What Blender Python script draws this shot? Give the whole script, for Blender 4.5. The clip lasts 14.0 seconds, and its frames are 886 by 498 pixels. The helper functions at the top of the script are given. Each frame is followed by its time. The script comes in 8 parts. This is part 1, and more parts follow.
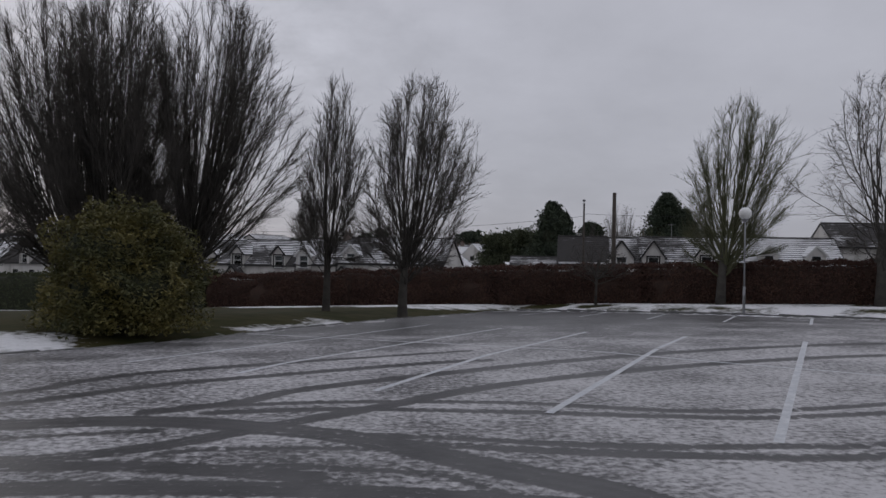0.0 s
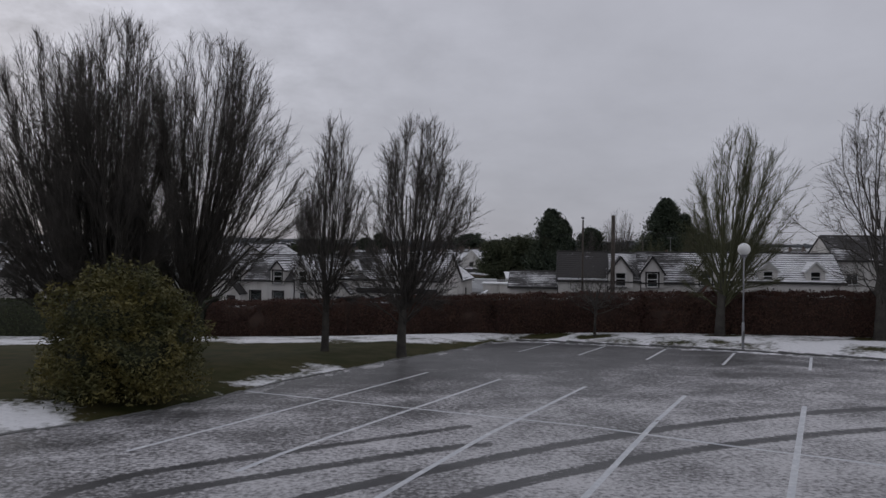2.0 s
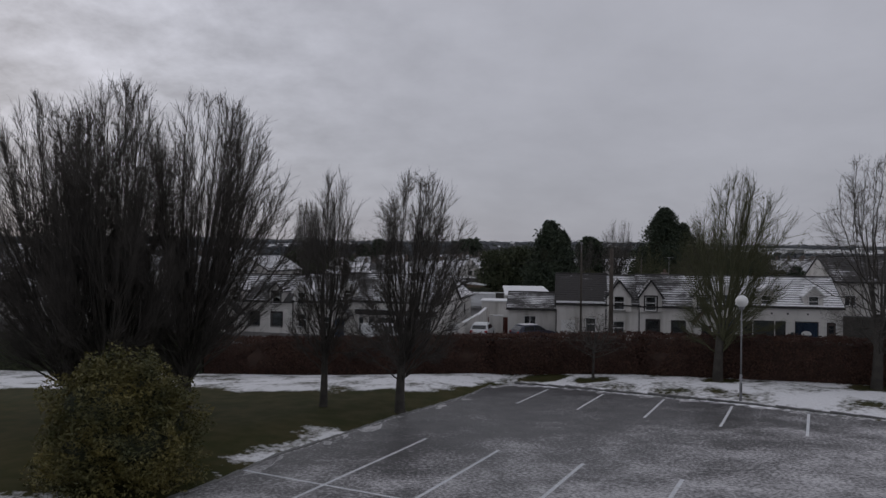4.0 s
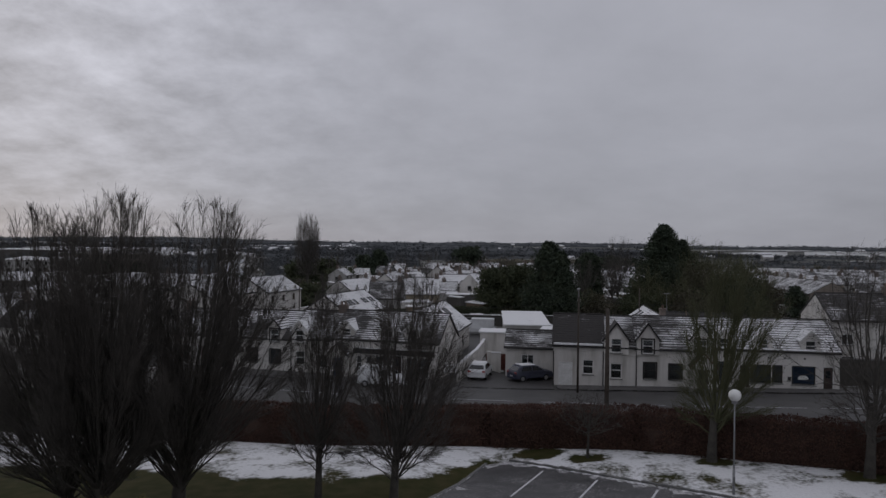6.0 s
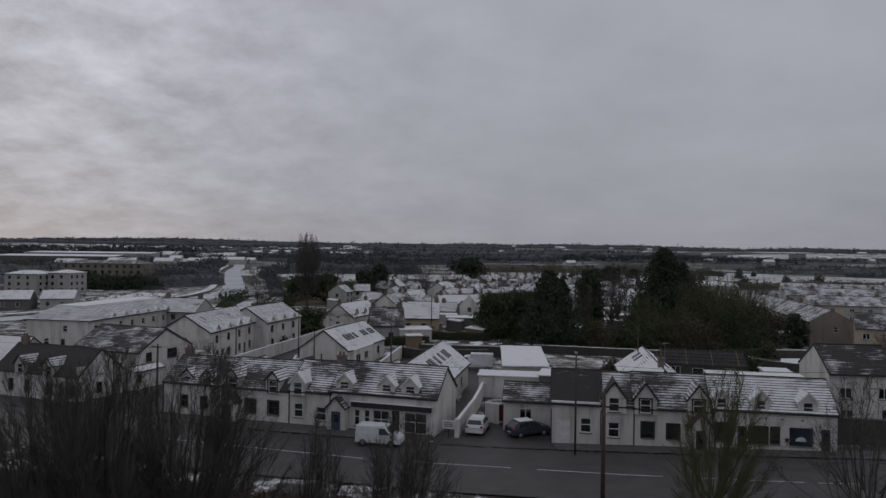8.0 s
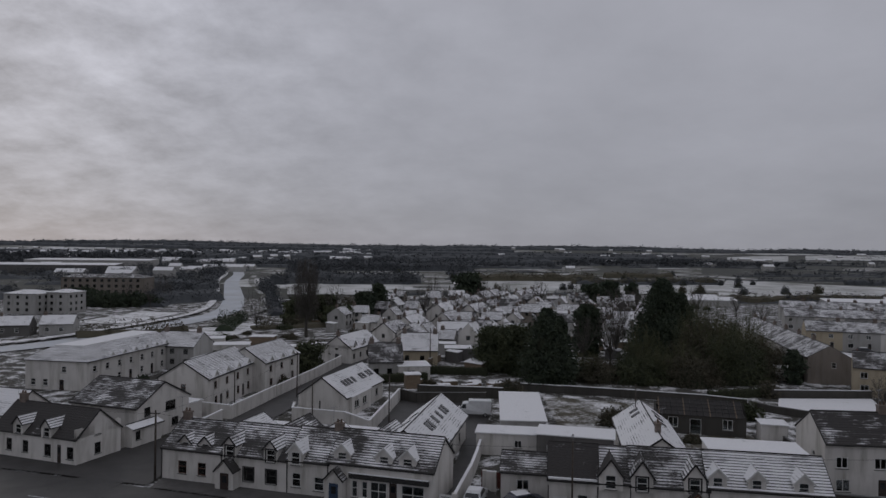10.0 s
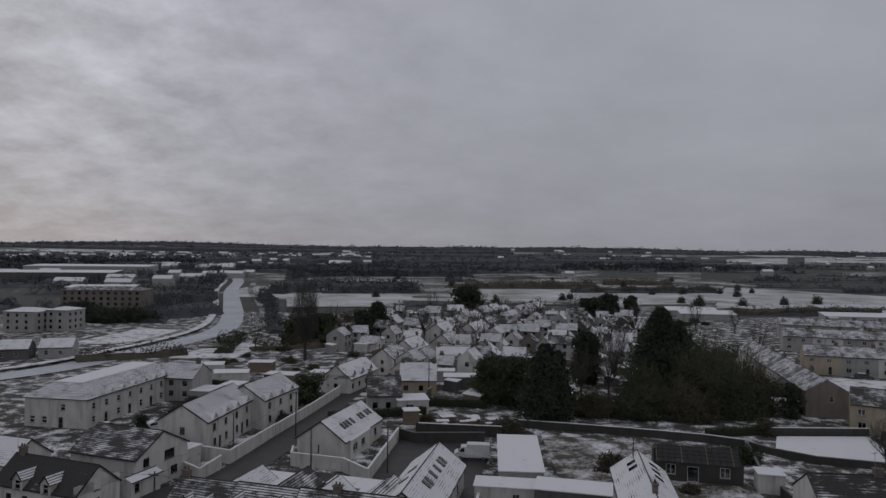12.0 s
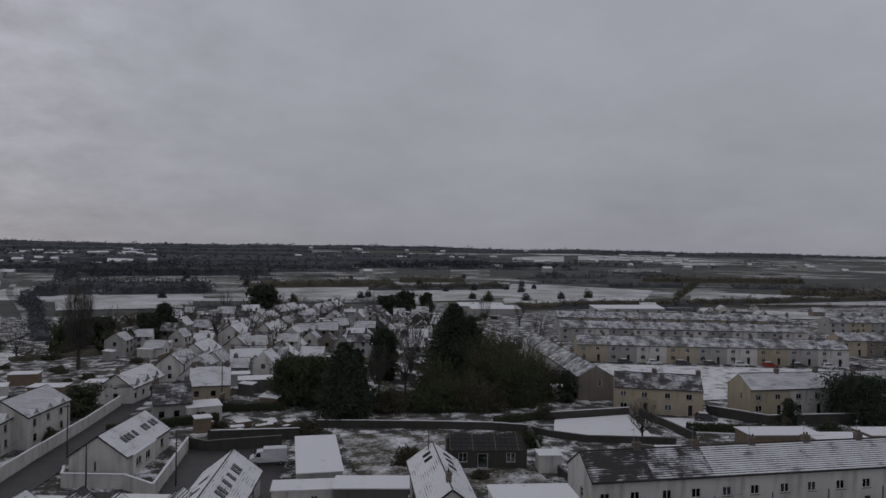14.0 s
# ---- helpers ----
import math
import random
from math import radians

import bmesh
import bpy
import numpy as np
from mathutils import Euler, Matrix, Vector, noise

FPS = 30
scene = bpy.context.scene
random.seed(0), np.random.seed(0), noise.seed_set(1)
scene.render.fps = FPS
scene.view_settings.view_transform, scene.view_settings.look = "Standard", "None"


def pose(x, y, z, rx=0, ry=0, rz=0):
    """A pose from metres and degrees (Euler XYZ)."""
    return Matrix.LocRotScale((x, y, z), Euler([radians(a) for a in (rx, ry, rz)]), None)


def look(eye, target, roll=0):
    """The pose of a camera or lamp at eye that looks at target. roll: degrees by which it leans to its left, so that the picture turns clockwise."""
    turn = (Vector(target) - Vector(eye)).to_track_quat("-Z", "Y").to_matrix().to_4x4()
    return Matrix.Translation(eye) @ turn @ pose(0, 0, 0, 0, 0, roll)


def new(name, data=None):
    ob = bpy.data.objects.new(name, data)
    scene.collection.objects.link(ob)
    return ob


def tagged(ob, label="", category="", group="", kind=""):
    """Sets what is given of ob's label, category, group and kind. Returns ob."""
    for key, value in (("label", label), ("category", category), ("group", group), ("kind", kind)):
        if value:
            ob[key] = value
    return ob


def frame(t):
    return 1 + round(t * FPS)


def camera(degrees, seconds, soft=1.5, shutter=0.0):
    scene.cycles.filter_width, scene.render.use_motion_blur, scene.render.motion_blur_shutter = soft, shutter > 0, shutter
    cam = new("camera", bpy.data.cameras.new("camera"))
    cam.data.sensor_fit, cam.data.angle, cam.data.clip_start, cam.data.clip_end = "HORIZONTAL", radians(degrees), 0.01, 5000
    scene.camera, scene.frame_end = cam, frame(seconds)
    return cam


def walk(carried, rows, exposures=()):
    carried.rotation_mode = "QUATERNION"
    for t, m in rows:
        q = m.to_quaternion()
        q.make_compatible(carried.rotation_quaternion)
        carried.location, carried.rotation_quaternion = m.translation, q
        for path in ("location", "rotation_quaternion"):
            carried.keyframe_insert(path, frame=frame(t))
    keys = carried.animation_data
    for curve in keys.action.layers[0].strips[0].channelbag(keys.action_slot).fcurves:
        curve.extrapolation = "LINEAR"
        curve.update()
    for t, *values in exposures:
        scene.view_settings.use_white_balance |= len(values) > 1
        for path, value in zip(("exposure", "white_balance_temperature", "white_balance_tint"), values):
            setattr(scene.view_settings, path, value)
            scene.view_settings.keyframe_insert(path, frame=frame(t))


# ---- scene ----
cam = camera(64.88, 14.0, soft=1.5)
PATH = [
    (0, pose(0.000, -0.000, 1.958, 90.003, -0.911, -0.002)),
    (0.5, pose(-0.006, -0.001, 2.264, 90.002, -0.873, -0.014)),
    (1, pose(-0.022, -0.000, 2.621, 89.995, -0.811, -0.068)),
    (1.5, pose(-0.012, 0.000, 3.016, 90.004, -0.734, -0.056)),
    (2, pose(0.007, 0.019, 3.443, 90.006, -0.666, -0.054)),
    (2.5, pose(0.001, -0.007, 3.872, 90.020, -0.642, -0.062)),
    (3, pose(-0.008, -0.016, 4.309, 90.024, -0.638, -0.095)),
    (5.5, pose(0.076, -0.112, 8.230, 90.000, -0.704, -0.185)),
    (6, pose(0.196, -0.149, 9.326, 90.016, -0.714, -0.116)),
    (6.5, pose(0.314, -0.152, 10.485, 90.022, -0.728, -0.024)),
    (7, pose(0.394, -0.162, 11.701, 90.031, -0.743, -0.001)),
    (7.5, pose(0.415, -0.174, 13.052, 90.036, -0.761, 0.012)),
    (8, pose(0.429, -0.167, 14.577, 90.014, -0.774, -0.019)),
    (8.5, pose(0.475, -0.189, 16.138, 90.012, -0.751, -0.027)),
    (9, pose(0.533, -0.235, 17.819, 90.013, -0.714, -0.018)),
    (11.5, pose(0.632, -0.487, 27.024, 89.967, -0.675, -0.066)),
    (12, pose(0.674, -0.555, 28.238, 89.970, -0.695, -0.085)),
    (12.5, pose(0.758, -0.634, 28.575, 89.982, -0.765, -0.406)),
    (13, pose(0.770, -0.708, 28.512, 90.038, -0.848, -6.135)),
    (13.5, pose(0.662, -0.709, 28.498, 90.032, -0.910, -13.507)),
    (14, pose(0.521, -0.681, 28.423, 90.027, -0.916, -16.542)),
]
walk(cam, PATH, exposures=[(0, 0.22), (3, 0.15), (5.5, 0.0), (9, -0.08), (12, -0.17), (14, -0.17)])

# ---- light ----
SUN_DIR = Vector((-0.54, 0.80, 0.27)).normalized()


def build_world():
    w = bpy.data.worlds.new("overcast")
    w.use_nodes = True
    scene.world = w
    nt = w.node_tree
    nt.nodes.clear()
    N, K = nt.nodes.new, nt.links.new

    def math_node(op, a, b=None, clamp=False):
        n = N("ShaderNodeMath")
        n.operation, n.use_clamp = op, clamp
        for i, v in enumerate((a, b)):
            if v is None:
                continue
            if isinstance(v, (int, float)):
                n.inputs[i].default_value = v
            else:
                K(v, n.inputs[i])
        return n.outputs[0]

    tc = N("ShaderNodeTexCoord")
    sep = N("ShaderNodeSeparateXYZ")
    K(tc.outputs["Generated"], sep.inputs[0])
    up = math_node("MAXIMUM", sep.outputs[2], 0.0)
    div = math_node("ADD", up, 0.30)
    cx = math_node("DIVIDE", sep.outputs[0], div)
    cy = math_node("DIVIDE", sep.outputs[1], div)
    comb = N("ShaderNodeCombineXYZ")
    K(math_node("MULTIPLY", cx, 1.05), comb.inputs[0])
    K(cy, comb.inputs[1])
    big = N("ShaderNodeTexNoise")
    big.inputs["Scale"].default_value = 1.5
    big.inputs["Detail"].default_value = 3.0
    K(comb.outputs[0], big.inputs["Vector"])
    fine = N("ShaderNodeTexNoise")
    fine.inputs["Scale"].default_value = 5.0
    fine.inputs["Detail"].default_value = 6.0
    fine.inputs["Roughness"].default_value = 0.62
    fine.inputs["Distortion"].default_value = 0.1
    K(comb.outputs[0], fine.inputs["Vector"])
    # thin cloud round the hidden sun
    dot = N("ShaderNodeVectorMath")
    dot.operation = "DOT_PRODUCT"
    K(tc.outputs["Generated"], dot.inputs[0])
    dot.inputs[1].default_value = SUN_DIR
    glow = math_node("POWER", math_node("MAXIMUM", dot.outputs["Value"], 0.0), 14.0)
    cloud = math_node("ADD", math_node("MULTIPLY", math_node("SUBTRACT", big.outputs["Fac"], 0.5), 0.34),
                      math_node("MULTIPLY", math_node("SUBTRACT", fine.outputs["Fac"], 0.5),
                                math_node("ADD", 0.16, math_node("MULTIPLY", glow, 1.7))))
    level = math_node("ADD", math_node("ADD", 1.03, cloud), math_node("MULTIPLY", glow, 0.24))
    # the layer is deeper to the eye near the horizon
    level = math_node("MULTIPLY", level, math_node("ADD", 0.765, math_node("MULTIPLY", math_node("POWER", up, 0.6), 0.49)))
    below = math_node("GREATER_THAN", sep.outputs[2], -0.02)
    level = math_node("MULTIPLY", level, math_node("ADD", 0.35, math_node("MULTIPLY", below, 0.65)))
    sky = N("ShaderNodeTexSky")
    sky.sky_type, sky.sun_disc = "NISHITA", False
    sky.sun_elevation, sky.sun_rotation = math.asin(SUN_DIR.z), math.atan2(SUN_DIR.x, SUN_DIR.y)
    bg_sky = N("ShaderNodeBackground")
    K(sky.outputs[0], bg_sky.inputs[0])
    bg_sky.inputs[1].default_value = 0.0018
    bg = N("ShaderNodeBackground")
    bg.inputs[0].default_value = (0.360, 0.366, 0.414, 1)
    K(level, bg.inputs[1])
    add = N("ShaderNodeAddShader")
    K(bg.outputs[0], add.inputs[0])
    K(bg_sky.outputs[0], add.inputs[1])
    out = N("ShaderNodeOutputWorld")
    K(add.outputs[0], out.inputs[0])


build_world()
sun = new("sun", bpy.data.lights.new("sun", "SUN"))
sun.data.energy, sun.data.angle, sun.data.color = 0.12, radians(25), (1.0, 0.95, 0.88)
sun.matrix_world = look(SUN_DIR * 200, (0, 0, 0))

# ---- materials ----
def material(name, base, rough=0.8, metal=0.0, spec=0.3):
    m = bpy.data.materials.new(name)
    m.use_nodes = True
    b = m.node_tree.nodes["Principled BSDF"]
    b.inputs["Base Color"].default_value = (*base, 1)
    b.inputs["Roughness"].default_value = rough
    b.inputs["Metallic"].default_value = metal
    b.inputs["Specular IOR Level"].default_value = spec
    return m


class Nodes:
    """Short hand for building a node tree."""

    def __init__(self, m):
        self.m, self.t = m, m.node_tree
        self.b = self.t.nodes["Principled BSDF"]

    def n(self, kind, **kw):
        node = self.t.nodes.new("ShaderNode" + kind)
        for k, v in kw.items():
            node.inputs[k.replace("_", " ")].default_value = v
        return node

    def k(self, a, b):
        self.t.links.new(a, b)

    def noise(self, scale, detail=4.0, rough=0.55, space="Object", stretch=(1, 1, 1), distort=0.0):
        tc = self.n("TexCoord")
        mp = self.n("Mapping", Scale=stretch)
        self.k(tc.outputs[space], mp.inputs[0])
        t = self.n("TexNoise", Scale=scale, Detail=detail, Roughness=rough, Distortion=distort)
        self.k(mp.outputs[0], t.inputs["Vector"])
        return t.outputs["Fac"]

    def ramp(self, fac, *stops):
        r = self.n("ValToRGB")
        while len(r.color_ramp.elements) < len(stops):
            r.color_ramp.elements.new(0.5)
        for e, (p, c) in zip(r.color_ramp.elements, stops):
            e.position, e.color = p, (*c, 1) if len(c) == 3 else c
        self.k(fac, r.inputs[0])
        return r.outputs[0]

    def mix(self, fac, a, b):
        x = self.n("Mix")
        x.data_type = "RGBA"
        for s, v in ((0, fac), (6, a), (7, b)):
            if isinstance(v, (int, float)):
                x.inputs[s].default_value = v
            elif isinstance(v, tuple):
                x.inputs[s].default_value = (*v, 1)
            else:
                self.k(v, x.inputs[s])
        return x.outputs[2]

    def math(self, op, a, b=0.0, clamp=False):
        x = self.n("Math")
        x.operation, x.use_clamp = op, clamp
        for i, v in enumerate((a, b)):
            if isinstance(v, (int, float)):
                x.inputs[i].default_value = v
            else:
                self.k(v, x.inputs[i])
        return x.outputs[0]

    def step(self, fac, lo, hi):
        r = self.n("MapRange")
        r.inputs[1].default_value, r.inputs[2].default_value = lo, hi
        self.k(fac, r.inputs[0])
        return r.outputs[0]

    def bump(self, h, strength=0.3, dist=0.02):
        x = self.n("Bump", Strength=strength, Distance=dist)
        self.k(h, x.inputs["Height"])
        self.k(x.outputs[0], self.b.inputs["Normal"])


def grainy(name, a, b, scale, rough=0.85, bump=0.3, fine=6.0, spec=0.3, dist=0.02, rand=0.0):
    """Two tones at two scales, with relief."""
    m = material(name, a, rough, 0, spec)
    s = Nodes(m)
    big, small = s.noise(scale), s.noise(scale * fine, 6)
    c = s.mix(s.step(big, 0.35, 0.65), a, b)
    c = s.mix(s.math("MULTIPLY", s.step(small, 0.4, 0.7), 0.35), c, tuple(v * 0.6 for v in a))
    if rand:
        oi = s.n("ObjectInfo")
        hsv = s.n("HueSaturation")
        s.k(s.math("ADD", 1 - rand / 2, s.math("MULTIPLY", oi.outputs["Random"], rand)), hsv.inputs["Value"])
        s.k(c, hsv.inputs["Color"])
        c = hsv.outputs[0]
    s.k(c, s.b.inputs["Base Color"])
    s.bump(small, bump, dist)
    return m


SNOW, SNOW_DIM = (0.76, 0.76, 0.77), (0.64, 0.64, 0.66)


def snowed(name, a, b, cover, scale=0.6, patch=(1, 1, 1), edge=0.06, rough=0.9, wet=None, fine=9.0, snow=SNOW, haze=0.35, tracks=False):
    """Ground a/b under a thin uneven snow that covers about the given share."""
    m = material(name, a, rough)
    s = Nodes(m)
    low = s.mix(s.step(s.noise(scale * 3, 5), 0.35, 0.65), a, b)
    big = s.noise(scale, 6, 0.6, stretch=patch, distort=0.3)
    small = s.noise(scale * fine, 5, 0.65, stretch=patch)
    f = s.math("ADD", s.math("MULTIPLY", big, 1 - haze), s.math("MULTIPLY", small, haze))
    level = 0.5 + (0.5 - cover) * 0.42
    if tracks:
        at = s.n("Attribute")
        at.attribute_name = "cleared"
        rag = s.math("ADD", 0.21, s.math("MULTIPLY", s.noise(7.0, 5, 0.7), 0.20))
        f = s.math("SUBTRACT", f, s.math("MULTIPLY", at.outputs["Fac"], rag))
    f = s.step(f, level - edge, level + edge)
    white = s.mix(s.step(s.noise(scale * fine * 2, 3), 0.3, 0.7), snow, tuple(v * 0.86 for v in snow))
    s.k(s.mix(f, low, white), s.b.inputs["Base Color"])
    if wet is not None:
        s.k(s.math("ADD", wet, s.math("MULTIPLY", f, 0.9 - wet)), s.b.inputs["Roughness"])
    s.bump(s.math("ADD", f, s.math("MULTIPLY", small, 0.6)), 0.35, 0.02)
    return m


def roof_material(name, base, cover, line=0.5, course=0.31, tint=SNOW):
    """Slates or tiles in courses (v runs up the slope, in metres) with snow lying on them."""
    m = material(name, base, 0.75)
    s = Nodes(m)
    uv = s.n("UVMap")
    sep = s.n("SeparateXYZ")
    s.k(uv.outputs[0], sep.inputs[0])
    frac = s.math("FRACT", s.math("DIVIDE", sep.outputs[1], course))
    joint = s.step(frac, 0.40, 0.18)
    oi = s.n("ObjectInfo")
    shift = s.n("CombineXYZ")
    s.k(s.math("MULTIPLY", oi.outputs["Random"], 90.0), shift.inputs[0])
    add = s.n("VectorMath")
    s.k(uv.outputs[0], add.inputs[0])
    s.k(shift.outputs[0], add.inputs[1])

    def tex(scale, stretch, detail=4):
        mp = s.n("Mapping", Scale=stretch)
        s.k(add.outputs[0], mp.inputs[0])
        t = s.n("TexNoise", Scale=scale, Detail=detail, Roughness=0.6)
        s.k(mp.outputs[0], t.inputs["Vector"])
        return t.outputs["Fac"]

    patch, grain, streak = tex(0.35, (1, 1.2, 1)), tex(6, (1, 1, 1)), tex(1.2, (0.5, 3.5, 1))
    f = s.math("ADD", s.math("MULTIPLY", patch, 0.54), s.math("ADD", s.math("MULTIPLY", grain, 0.16), s.math("MULTIPLY", streak, 0.30)))
    f = s.math("SUBTRACT", f, s.math("MULTIPLY", joint, line * 0.13))
    level = 0.5 + (0.5 - cover) * 0.36
    f = s.step(f, level - 0.05, level + 0.05)
    tile = s.mix(s.step(tex(3.0, (1, 4, 1)), 0.3, 0.7), base, tuple(v * 0.62 for v in base))
    white = s.mix(grain, tint, tuple(v * 0.85 for v in tint))
    s.k(s.mix(f, tile, white), s.b.inputs["Base Color"])
    s.bump(s.math("SUBTRACT", s.math("ADD", s.math("MULTIPLY", f, 0.5), s.math("MULTIPLY", grain, 0.3)), joint), 0.4, 0.03)
    return m


def render_wall(name, c, dirt=0.35):
    """Painted render with damp streaks and grime at two scales."""
    m = material(name, c, 0.85, 0, 0.25)
    s = Nodes(m)
    oi = s.n("ObjectInfo")
    streak = s.noise(0.9, 5, 0.6, stretch=(1, 1, 0.15))
    blot = s.noise(0.35, 5, 0.6)
    f = s.math("MULTIPLY", s.step(streak, 0.48, 0.75), dirt)
    col = s.mix(f, c, (c[0] * 0.45, c[1] * 0.44, c[2] * 0.40))
    col = s.mix(s.math("MULTIPLY", s.step(blot, 0.45, 0.7), dirt * 0.7), col, tuple(v * 0.72 for v in c))
    hsv = s.n("HueSaturation")
    s.k(s.math("ADD", 0.88, s.math("MULTIPLY", oi.outputs["Random"], 0.16)), hsv.inputs["Value"])
    s.k(col, hsv.inputs["Color"])
    s.k(hsv.outputs[0], s.b.inputs["Base Color"])
    s.bump(s.noise(18, 4), 0.25, 0.01)
    return m


def glass(name):
    m = bpy.data.materials.new(name)
    m.use_nodes = True
    t = m.node_tree
    t.nodes.clear()
    tr, gl, mx, fr, o = (t.nodes.new("ShaderNode" + k) for k in ("BsdfTransparent", "BsdfGlossy", "MixShader", "Fresnel", "OutputMaterial"))
    tr.inputs[0].default_value = (0.55, 0.6, 0.62, 1)
    gl.inputs["Roughness"].default_value = 0.05
    fr.inputs[0].default_value = 1.9
    t.links.new(fr.outputs[0], mx.inputs[0])
    t.links.new(tr.outputs[0], mx.inputs[1])
    t.links.new(gl.outputs[0], mx.inputs[2])
    t.links.new(mx.outputs[0], o.inputs[0])
    return m


M = {}
M["tarmac_snow"] = snowed("tarmac_snow", (0.050, 0.049, 0.050), (0.082, 0.080, 0.080), 0.57, 0.5, patch=(0.9, 1.1, 1), edge=0.085, wet=0.45, fine=24, snow=(0.56, 0.55, 0.555), haze=0.60, tracks=True)
M["road"] = grainy("road", (0.042, 0.040, 0.039), (0.062, 0.059, 0.057), 0.5, 0.55, 0.2, 14, spec=0.25)
M["pavement"] = grainy("pavement", (0.065, 0.062, 0.060), (0.10, 0.096, 0.092), 0.8, 0.6, 0.2, 10)
M["paint"] = snowed("paint", (0.66, 0.67, 0.68), (0.5, 0.51, 0.52), 0.42, 2.5, edge=0.1, snow=(0.55, 0.57, 0.6))
M["verge"] = snowed("verge", (0.030, 0.034, 0.011), (0.054, 0.047, 0.020), 0.60, 0.45, edge=0.06, fine=11, tracks=True)
M["verge"].node_tree.nodes["Principled BSDF"].inputs["Specular IOR Level"].default_value = 0.08
M["lawn"] = snowed("lawn", (0.028, 0.040, 0.012), (0.050, 0.052, 0.020), 0.06, 0.5, edge=0.05, fine=10)
M["rough_snow"] = snowed("rough_snow", (0.06, 0.055, 0.038), (0.09, 0.08, 0.058), 0.40, 0.25, edge=0.08, fine=9)
M["garden_snow"] = snowed("garden_snow", (0.06, 0.07, 0.03), (0.09, 0.085, 0.05), 0.93, 0.3, edge=0.08, fine=9)
M["trodden_snow"] = snowed("trodden_snow", (0.06, 0.06, 0.035), (0.09, 0.085, 0.05), 0.66, 0.35, edge=0.07, fine=8)
M["town_ground"] = snowed("town_ground", (0.040, 0.039, 0.033), (0.062, 0.058, 0.048), 0.40, 0.30, edge=0.05, fine=8)
M["field_snow"] = snowed("field_snow", (0.07, 0.08, 0.05), (0.10, 0.10, 0.07), 0.60, 0.03, edge=0.16, fine=16, snow=(0.66, 0.66, 0.66))
M["field_thin"] = snowed("field_thin", (0.050, 0.054, 0.040), (0.075, 0.072, 0.054), 0.30, 0.02, edge=0.12, fine=12)
M["field_dark"] = snowed("field_dark", (0.044, 0.047, 0.042), (0.066, 0.066, 0.056), 0.08, 0.02, edge=0.10, fine=12)
M["ice"] = snowed("ice", (0.20, 0.21, 0.22), (0.3, 0.31, 0.32), 0.60, 0.05, edge=0.14, wet=0.25, fine=9, snow=(0.55, 0.58, 0.62))
M["kerb"] = grainy("kerb", (0.12, 0.12, 0.12), (0.2, 0.2, 0.19), 2.0, 0.8, 0.3)
M["bark"] = grainy("bark", (0.046, 0.042, 0.037), (0.078, 0.071, 0.061), 3.0, 0.9, 0.5)
M["twig"] = grainy("twig", (0.068, 0.062, 0.056), (0.104, 0.094, 0.083), 2.0, 0.9, 0.2)
M["mossy"] = grainy("mossy", (0.075, 0.080, 0.040), (0.105, 0.105, 0.060), 2.0, 0.9, 0.2)
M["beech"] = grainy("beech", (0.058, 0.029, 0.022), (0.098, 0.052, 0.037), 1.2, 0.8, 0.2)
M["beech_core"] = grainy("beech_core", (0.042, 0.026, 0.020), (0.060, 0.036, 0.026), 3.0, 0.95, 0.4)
M["bush_leaf"] = grainy("bush_leaf", (0.056, 0.062, 0.025), (0.145, 0.120, 0.034), 1.1, 0.6, 0.1, 9)
# filler solid inside foliage; its dark tone paints the shade between leaves
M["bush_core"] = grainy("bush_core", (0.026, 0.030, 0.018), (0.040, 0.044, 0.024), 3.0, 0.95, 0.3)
M["conifer"] = grainy("conifer", (0.032, 0.044, 0.030), (0.052, 0.066, 0.038), 0.5, 0.85, 0.2)
M["laurel"] = grainy("laurel", (0.042, 0.052, 0.028), (0.070, 0.078, 0.038), 0.5, 0.8, 0.2)
M["thicket"] = grainy("thicket", (0.066, 0.060, 0.042), (0.095, 0.086, 0.058), 0.4, 0.9, 0.2)
# distance haze is mixed into this lighter, bluer base colour
M["hazy_wood"] = grainy("hazy_wood", (0.058, 0.063, 0.068), (0.092, 0.098, 0.104), 0.05, 0.95, 0.2)
M["roof_white"] = roof_material("roof_white", (0.085, 0.082, 0.080), 0.88, 0.8)
M["roof_lined"] = roof_material("roof_lined", (0.074, 0.071, 0.069), 0.74, 1.75)
M["roof_thin"] = roof_material("roof_thin", (0.12, 0.118, 0.116), 0.52, 1.3)
M["roof_half"] = roof_material("roof_half", (0.066, 0.063, 0.061), 0.42, 1.6)
M["roof_streak"] = roof_material("roof_streak", (0.058, 0.055, 0.053), 0.50, 1.6)
M["roof_combed"] = roof_material("roof_combed", (0.054, 0.050, 0.048), 0.30, 1.5)
M["roof_dark"] = roof_material("roof_dark", (0.052, 0.048, 0.046), 0.12, 1.2)
M["flat_snow"] = snowed("flat_snow", (0.09, 0.09, 0.095), (0.13, 0.13, 0.13), 0.95, 0.4, edge=0.10, fine=8)
M["wall_white"] = render_wall("wall_white", (0.62, 0.60, 0.57), 0.75)
M["wall_grey"] = render_wall("wall_grey", (0.37, 0.365, 0.35), 0.5)
M["wall_cream"] = render_wall("wall_cream", (0.44, 0.38, 0.28), 0.4)
M["wall_tan"] = render_wall("wall_tan", (0.21, 0.185, 0.16), 0.5)
M["wall_dark"] = render_wall("wall_dark", (0.13, 0.125, 0.12), 0.5)
M["block_wall"] = render_wall("block_wall", (0.068, 0.064, 0.057), 0.6)
M["stack"] = grainy("stack", (0.14, 0.11, 0.095), (0.2, 0.17, 0.15), 1.5, 0.9, 0.3)
